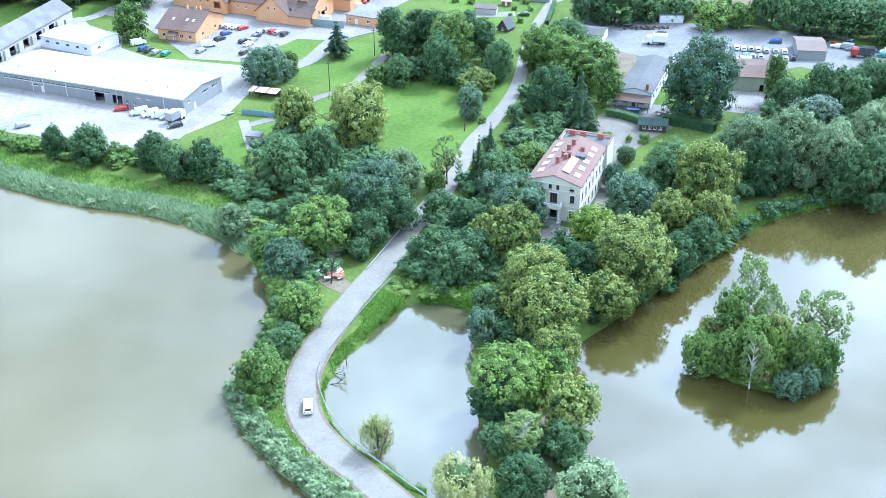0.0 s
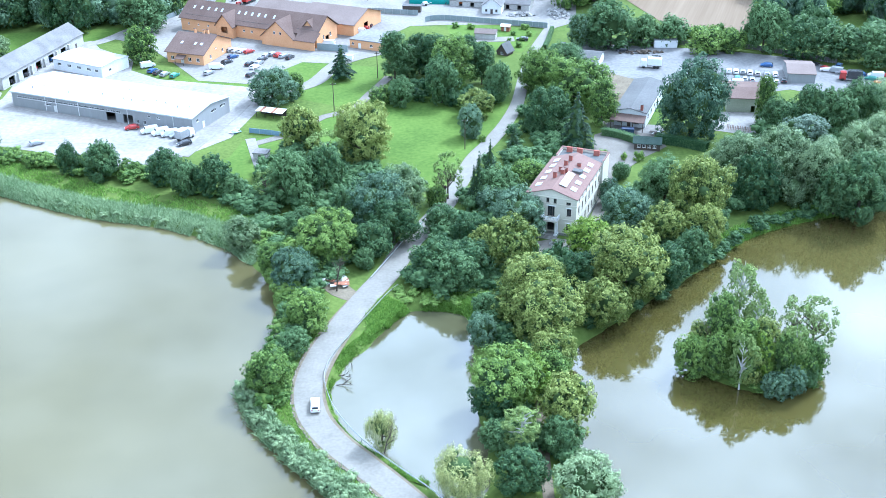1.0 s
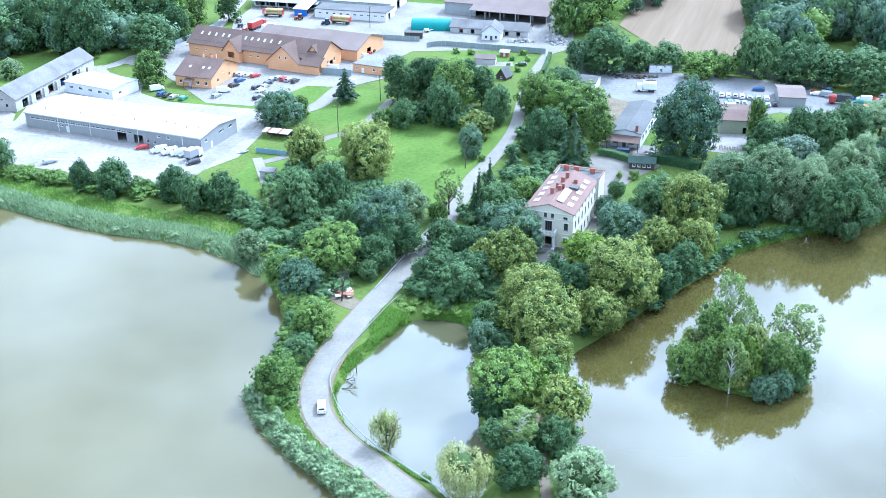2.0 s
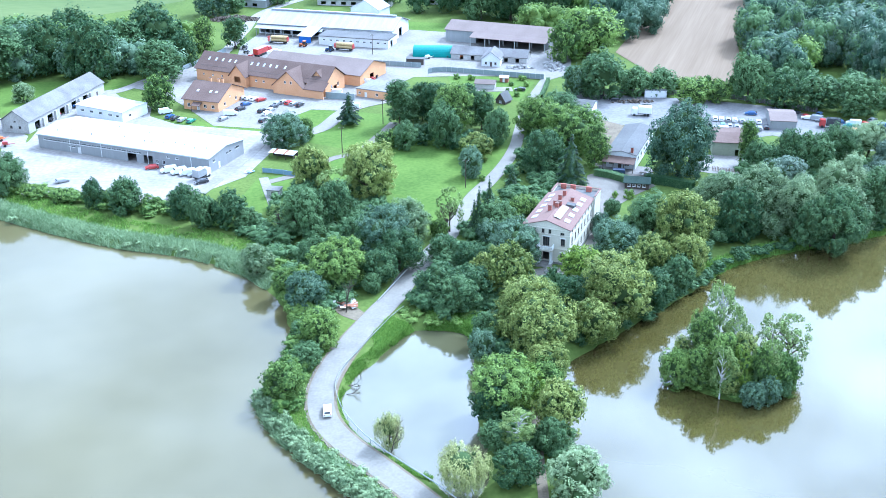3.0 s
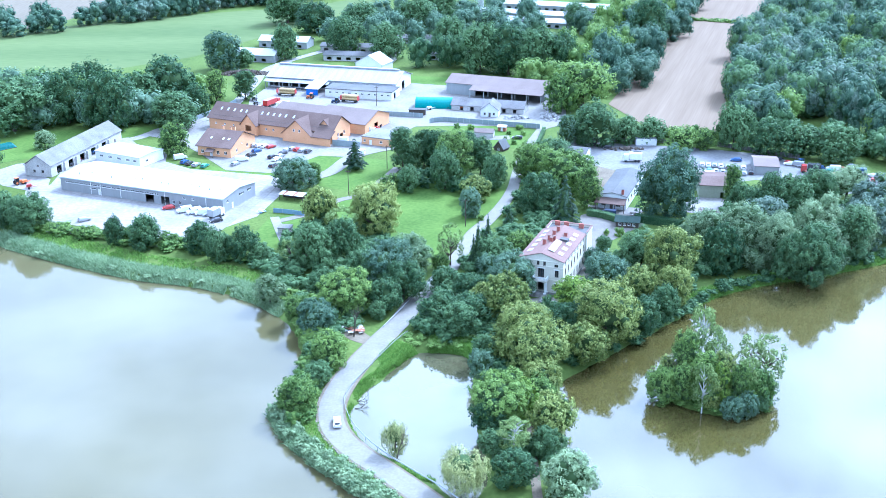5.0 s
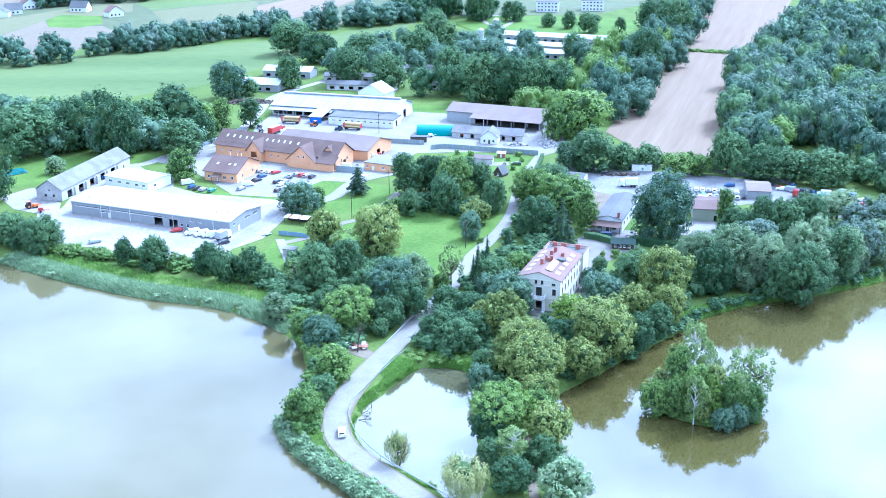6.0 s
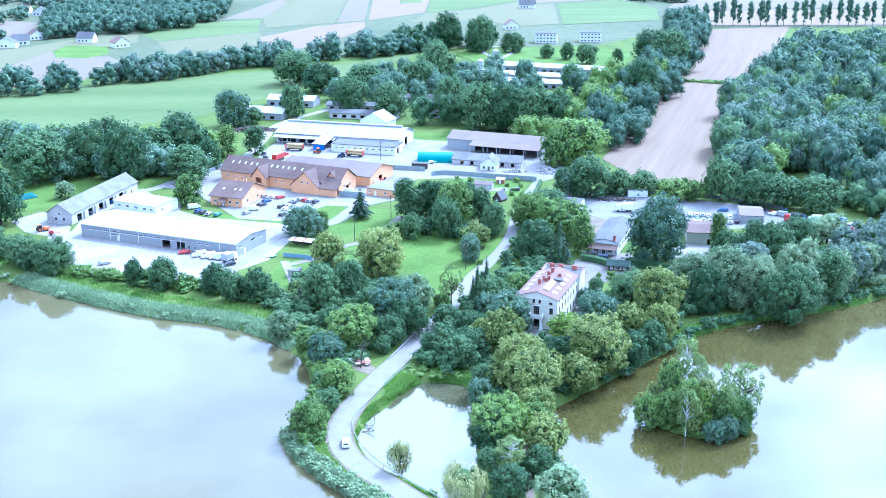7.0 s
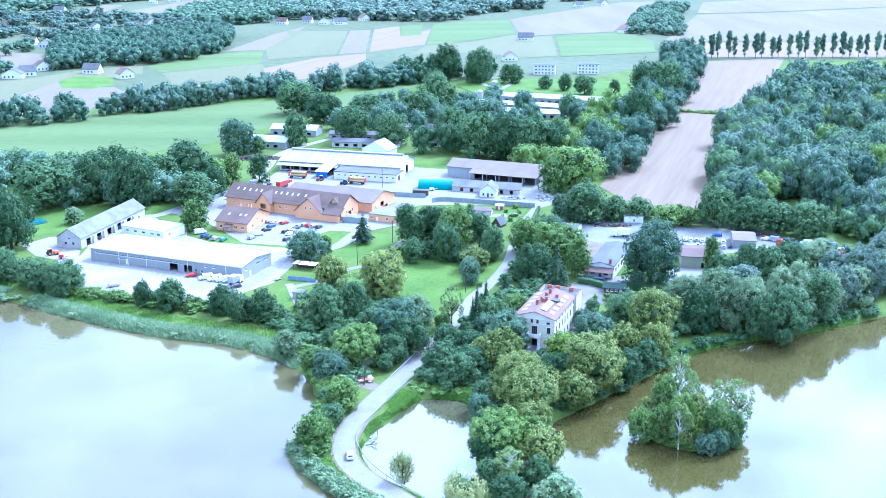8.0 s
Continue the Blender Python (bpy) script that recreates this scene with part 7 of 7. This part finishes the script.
belt("thicket", [(30, 190), (37.5, 196), (50.5, 208.5), (63, 222), (76, 236), (92, 245), (112, 252), (131, 260.5), (150, 270.5)], 4.5, 2.6, (1.0, 3.2), (1.4, 2.6), "dark",
     "low green shrubs and herbs along the lake shore", 0.85, 59, -0.5, "thicket")
grow("on the lake shore", [("blue", [(74.8, 298.6, 23.5, 10.2)]), ("grey", [(133, 271, 15, 7), (147, 284, 16, 8), (164, 296, 15, 8), (152, 300, 14, 7), (178, 308, 15, 8), (140, 292, 13, 6), (196, 318, 15, 8), (170, 322, 13, 7)]),
                           ("willow", [(114, 254, 13, 6), (112, 264, 16, 6.5), (118, 268, 17, 6.5), (128, 266, 14, 6), (140, 276, 13, 7), (158, 290, 14, 7), (186, 312, 13, 7)])])
grow("on the long lake bank", [("dark", [(-150, 297, 11, 6), (-144, 292, 9, 4.5), (-163, 304, 12, 6.5), (-177, 311, 12, 6.5), (-192, 318, 12, 7), (-170, 318, 9, 5)])])
belt("hedgerow", [(-330, 345), (-250, 336), (-200, 326)], 14, 8, (6, 12), (4, 6), "dark", "dark shrubs along the lake bank", 0.8, 57)

# ---- small things ----
KERBSTONE = material("pale_kerb_stone", (0.13, 0.118, 0.095), (0.26, 0.24, 0.2), 0.9, 0.8, 6.0, 0.02, vary=0.5)
kerb = tagged(new("kerb"), "broken row of pale kerb stones along the lake side of the road", "kerb", kind="structure")
line = smooth_line(ROAD_LINE[:9], 0.9)
way = np.gradient(line, axis=0)
way /= np.linalg.norm(way, axis=1)[:, None]
bm = bmesh.new()
box(bm, -0.38, -0.11, -0.15, 0.38, 0.11, 0.13)
bmesh.ops.bevel(bm, geom=bm.edges[:], offset=0.03, segments=1, affect="EDGES")
stone = None
for i, (p, w) in enumerate(zip(line, way)):
    if p[1] > 183 or i * 29 % 11 == 0:
        continue
    d = 3.35 + 0.12 * math.sin(i * 1.7)
    m = pose(p[0] - w[1] * d, p[1] + w[0] * d, 0.05, (i * 37 % 9 - 4) * 1.5, (i * 23 % 7 - 3) * 1.5, math.degrees(math.atan2(w[1], w[0])) + (i * 41 % 11 - 5) * 1.6)
    if stone is None:
        stone = part("stone", bm, KERBSTONE, kerb)
        stone.matrix_basis = m
    else:
        twin("stone", stone, kerb, m)

RUST = material("rusty_sheet", (0.16, 0.06, 0.03), (0.3, 0.13, 0.07), 0.85, 1.0, 6.0, 0.01)
PALESHEET = material("pale_corrugated_sheet", (0.4, 0.4, 0.38), (0.6, 0.6, 0.58), 0.6, 1.0, 6.0, 0.01)
STONE = material("grey_stone", (0.18, 0.175, 0.165), (0.36, 0.35, 0.33), 0.9, 1.0, 7.0, 0.02, island=0.5)


def limb(bm, p, way, length, r, rng, depth):
    """A branch that forks into thinner ones."""
    q = p + way * length
    tube(bm, p, q, r, r * 0.62, 6)
    if depth:
        for _ in range(3 if depth > 1 else 2):
            turn = Vector((rng.uniform(-1, 1), rng.uniform(-1, 1), rng.uniform(-0.3, 0.9))) * 0.75
            limb(bm, p.lerp(q, rng.uniform(0.55, 1.0)), (way + turn).normalized(), length * rng.uniform(0.55, 0.8), r * 0.55, rng, depth - 1)


def dead_tree(x, y, z, start, length, r, label, seed, depth=4):
    rng = random.Random(seed)
    bm = bmesh.new()
    limb(bm, Vector((0, 0, 0)), Vector(start).normalized(), length, r, rng, depth)
    root = new("dead_tree")
    root.matrix_basis = Matrix.Translation((x, y, z))
    tagged(root, label, "tree")
    part("limb", bm, BARK, root)
    return root


dead_tree(-24.6, 207.2, 0, (0.1, 0, 1), 3.6, 0.22, "bare dead tree at the roadside", 5)
dead_tree(-22.6, 175.5, LEVEL + 0.1, (1, -0.35, 0.18), 2.0, 0.12, "bare fallen branches reaching into the pond", 9)
dead_tree(-22.0, 172.0, LEVEL + 0.1, (1, -0.1, 0.12), 1.6, 0.1, "bare fallen branches reaching into the pond", 12)
dead_tree(-11.4, 148.3, 0, (0.2, 0, 1), 2.8, 0.14, "bare dead stem in the bank willow", 15)
dead_tree(53.5, 176.5, LEVEL, (-0.1, 0.1, 1), 5.4, 0.2, "bare dead stem among the trees", 18)
dead_tree(0.6, 253.5, 0, (0, 0, 1), 5.0, 0.25, "bare dying tree at the roadside", 21)
post = new("stake")
post.matrix_basis = Matrix.Translation((-19.3, 178.3, LEVEL - 0.6))
tagged(post, "short dark wooden stake in the pond", "stake")
bm = bmesh.new()
tube(bm, (0, 0, 0), (0, 0, 1.7), 0.1, 0.08, 8)
part("shaft", bm, DARKWOOD, post)


def scrap(x, y, n, span, label, seed, mats):
    rng = random.Random(seed)
    root = new("scrap_heap")
    root.matrix_basis = Matrix.Translation((x, y, 0.06))
    tagged(root, label, "scrap heap")
    for i in range(n):
        bm = bmesh.new()
        w, l = rng.uniform(0.4, 1.0), rng.uniform(0.9, 2.4)
        k = rng.uniform(-0.2, 0.2)
        prism(bm, [(-w, 0), (w, k), (w, k + 0.05), (-w, 0.05)], -l / 2, l / 2,
              pose(rng.uniform(-span, span), rng.uniform(-span, span) * 0.7, 0.05 + 0.05 * i, rng.uniform(-9, 9), rng.uniform(-9, 9), rng.uniform(0, 180)))
        part("sheet", bm, mats[i % len(mats)], root)


scrap(-26.0, 210.6, 22, 3.2, "heap of broken pale and rusty roof sheets", 3, (PALESHEET, RUST, PALESHEET))
scrap(-63, 305.5, 9, 1.6, "heap of pale tarpaulin and boards", 4, (PALESHEET, PALEBLUE))
scrap(64.5, 300.5, 8, 1.6, "heap of boards beside the hedge", 6, (DARKWOOD, PALESHEET))

# pale boards stood on end before the store
board_rack = new("board_fence")
board_rack.matrix_basis = pose(86.7, 303.3, 0.03, 0, 0, -25)
tagged(board_rack, "row of weathered pinkish boards standing upright", "fence")
PINKBOARD = material("pinkish_boards", (0.36, 0.25, 0.21), (0.5, 0.37, 0.32), 0.85, 0.6, 6.0, 0.005, vary=0.3)
bm = bmesh.new()
box(bm, 0, 0, 0, 0.22, 0.05, 1.7)
first = part("board", bm, PINKBOARD, board_rack)
for i in range(1, 15):
    twin("board", first, board_rack, pose(0.5 * i, 0, 0, 0, (i * 37 % 7 - 3) * 1.2, 0) @ Matrix.Diagonal((1, 1, 0.85 + 0.05 * (i * 13 % 5), 1)))
block(board_rack, "rail", 0, 0.055, 0.7, 7.3, 0.12, 0.8, DARKWOOD)

# shelter with a patched striped roof
sh = new("lean_to_shelter")
sh.matrix_basis = pose(-59.0, 318.6, 0, 0, 0, -20)
tagged(sh, "open shelter roofed with pale and rusty sheets", "shelter")
for i in range(12):
    bm = bmesh.new()
    box(bm, 0.8 * i, 0, 2.1 + 0.03 * (i % 3), 0.8 * i + 0.76, 3.6, 2.16 + 0.03 * (i % 3), pose(0, 0, 0, 6))
    part("sheet", bm, (PALESHEET, PALESHEET, RUST, PALESHEET, PALESHEET, PALESHEET, PALESHEET, RUST, PALESHEET, PALESHEET, PALESHEET, PALESHEET)[i], sh)
for u in (0.1, 3.1, 6.2, 9.2):
    for v in (0.2, 3.2):
        block(sh, "post", u, v, 0, u + 0.14, v + 0.14, 2.05 + 0.1 * v, DARKWOOD)
block(sh, "back_wall", 0.1, 3.4, 0.0, 9.4, 3.5, 2.2, DARKWOOD)

# planter before the portico
pl = new("planter")
pl.matrix_basis = Matrix.Translation((26.9, 228.6, 0.08))
tagged(pl, "round stone planter with flowers on a low kerb", "planter")
bm = bmesh.new()
tube(bm, (0, 0, 0), (0, 0, 0.3), 1.3, 1.25, 20)
part("kerb", bm, STONE, pl)
bm = bmesh.new()
tube(bm, (0, 0, 0.3), (0, 0, 0.7), 0.3, 0.25, 12), tube(bm, (0, 0, 0.7), (0, 0, 1.0), 0.35, 0.8, 16)
part("bowl", bm, STONE, pl)
v, f = leaf_cards(np.random.default_rng(7), np.random.default_rng(8).normal(0, 0.3, (140, 3)) * np.array([1, 1, 0.4]) + np.array([0, 0, 1.15]), np.tile([0, 0, 1.0], (140, 1)), 0.14)
o = new("flowers", mesh_of("flowers", v, f, LEAF["yellow"]))
o.parent = pl

# allotment huts
building("garden_shed", 20.5, 379.5, -35, 4.2, 4.6, 1.4, 4.2, DARKWOOD, GREYROOF, "steep grey-roofed garden hut on the allotment", "shed", False, [("win1", 1.6, 0.4, 1.0, 0.9)], (), (), (), 0.4, WHITEFRAME, 0.12)
building("garden_shed", 13.0, 399.0, -12, 8.0, 4.5, 2.3, 3.4, BARNWALL, FADEDROOF, "low shed with a brown roof on the allotment", "shed", True, (), (), (), (), 0.3, DARKFRAME, 0.15)
building("garden_shed", 23.5, 408.5, -15, 3.4, 2.6, 2.0, 2.6, RUST, PALESHEET, "little red hut with a pale roof", "shed", True, [("door", 1.2, 0.05, 0.9, 1.7)], (), (), (), 0.3, WHITEFRAME, 0.1)
for i, (x, y, h, r) in enumerate(((28, 403, 1.6, 1.2), (31, 396, 1.8, 1.4), (34, 402, 2.2, 1.6), (26, 396, 1.2, 1.0), (19, 408, 1.6, 1.3), (12, 412, 2.4, 1.8), (6, 414, 2.2, 1.8), (33, 411, 2.4, 1.8), (15, 390, 1.8, 1.5), (29, 388, 2.0, 1.6))):
    plant("bush", x, y, h, r, "on the allotment", 0, "fine")
for i, (x, y, h, r) in enumerate(((46, 283, 2.6, 1.5), (52, 281, 2.2, 1.3), (56, 280, 3.0, 1.8), (60, 277, 2.4, 1.6), (48, 268, 2.6, 1.6), (12, 296, 2.0, 1.5), (40, 277, 2.4, 1.5))):
    plant("bush", x, y, h, r, "in the villa garden", 0, "fine")


def implement(x, y, turn, colour, label, seed):
    """A trailed farm machine: frame, drawbar, two wheels and a row of discs."""
    rng = random.Random(seed)
    root = new("farm_implement")
    root.matrix_basis = pose(x, y, 0.066, 0, 0, turn)
    tagged(root, label, "farm machine")
    bm = bmesh.new()
    box(bm, -1.6, -0.9, 0.7, 1.2, -0.75, 0.85), box(bm, -1.6, 0.75, 0.7, 1.2, 0.9, 0.85), box(bm, -1.6, -0.75, 0.72, -1.45, 0.75, 0.83), box(bm, 1.05, -0.75, 0.72, 1.2, 0.75, 0.83)
    part("frame", bm, PAINT[colour], root)
    block(root, "drawbar", 1.2, -0.08, 0.66, 3.0, 0.08, 0.8, PAINT[colour])
    block(root, "hopper", -1.2, -0.7, 0.86, 0.6, 0.7, 1.4 + 0.5 * rng.random(), PAINT[colour])
    for s in (-1.05, 1.05):
        bm = bmesh.new()
        tube(bm, (-0.4, s - 0.12, 0.45), (-0.4, s + 0.12, 0.45), 0.45, 0.45, 14)
        part("wheel", bm, RUBBER, root)


for i, (x, y, a, c) in enumerate(((-148.2, 353.5, 80, "dark"), (-145.8, 361, 70, "dark"), (-144.6, 367, 85, "red"), (-143.3, 372.5, 75, "dark"), (-142, 377.6, 80, "blue"), (-139, 386, 70, "dark"),
                                  (-152, 333, 20, "red"), (-156, 339, 50, "orange"), (-85, 451, 60, "red"), (-88, 458, 55, "dark"), (-90, 466, 70, "dark"), (3, 449, 0, "green"), (9, 447, 15, "orange"),
                                  (-6, 447, 30, "white"), (46, 388, 10, "dark"), (62, 385, 5, "dark"), (150, 338, 20, "dark"), (158, 334, 60, "red"), (146, 341, 40, "orange"))):
    implement(x, y, a, c, f"{c} trailed farm machine standing in the yard" if x < 60 else f"{c} machine parked in the car yard", i)


def heap(name, x, y, spread_x, spread_y, n, size, mat, label, seed):
    """A loose heap of broken pieces."""
    rng = random.Random(seed)
    bm = bmesh.new()
    for i in range(n):
        a, d = rng.uniform(0, 6.28), rng.random() ** 0.7
        s = size * rng.uniform(0.4, 1.3)
        box(bm, -s, -s * 0.7, -s * 0.5, s, s * 0.7, s * 0.5, pose(x + d * spread_x * math.cos(a), y + d * spread_y * math.sin(a), 0.1 + (1 - d) * size * 2.2, rng.uniform(-40, 40), rng.uniform(-40, 40), rng.uniform(0, 180)))
    ob = part(name, bm, mat, None)
    return tagged(ob, label, "heap", kind="stuff")


heap("rubble", 48, 432, 4.5, 9, 170, 0.55, STONE, "heaps of stone and scrap at the yard corner", 31)
heap("rubble", 33, 430, 6, 2.5, 140, 0.5, STONE, "heap of rubble beside the ruined shed", 32)
heap("timber_pile", -104, 526, 14, 5, 220, 0.8, BARK, "piles of brushwood and timber by the farm lane", 33)
heap("rubble", -122, 287, 10, 1.4, 70, 0.4, STONE, "rubble along the edge of the concrete yard", 34)
heap("rubble", -88, 279.5, 7, 1.3, 70, 0.4, STONE, "rubble along the edge of the concrete yard", 35)
heap("timber_pile", 74, 379, 9, 1.6, 60, 0.5, BARK, "scrap timber along the car yard fence", 36)

for x, y, h in ((41.7, 783, 8), (28.3, 731, 8), (-44, 524, 0)):
    if h:
        si = new("silo")
        si.matrix_basis = Matrix.Translation((x, y, 0))
        tagged(si, "grey metal feed silo beside a long shed", "silo")
        bm = bmesh.new()
        tube(bm, (0, 0, 0.6), (0, 0, h), 2.2, 2.2, 20)
        part("tank", bm, RAIL, si)
        bm = bmesh.new()
        tube(bm, (0, 0, h), (0, 0, h + 1.2), 2.25, 0.3, 20)
        part("cone", bm, RAIL, si)
        for a in (0.8, 2.4, 3.9, 5.5):
            bm = bmesh.new()
            tube(bm, (1.9 * math.cos(a), 1.9 * math.sin(a), 0), (1.9 * math.cos(a), 1.9 * math.sin(a), 0.6), 0.12, 0.12, 6)
            part("leg", bm, RAIL, si)
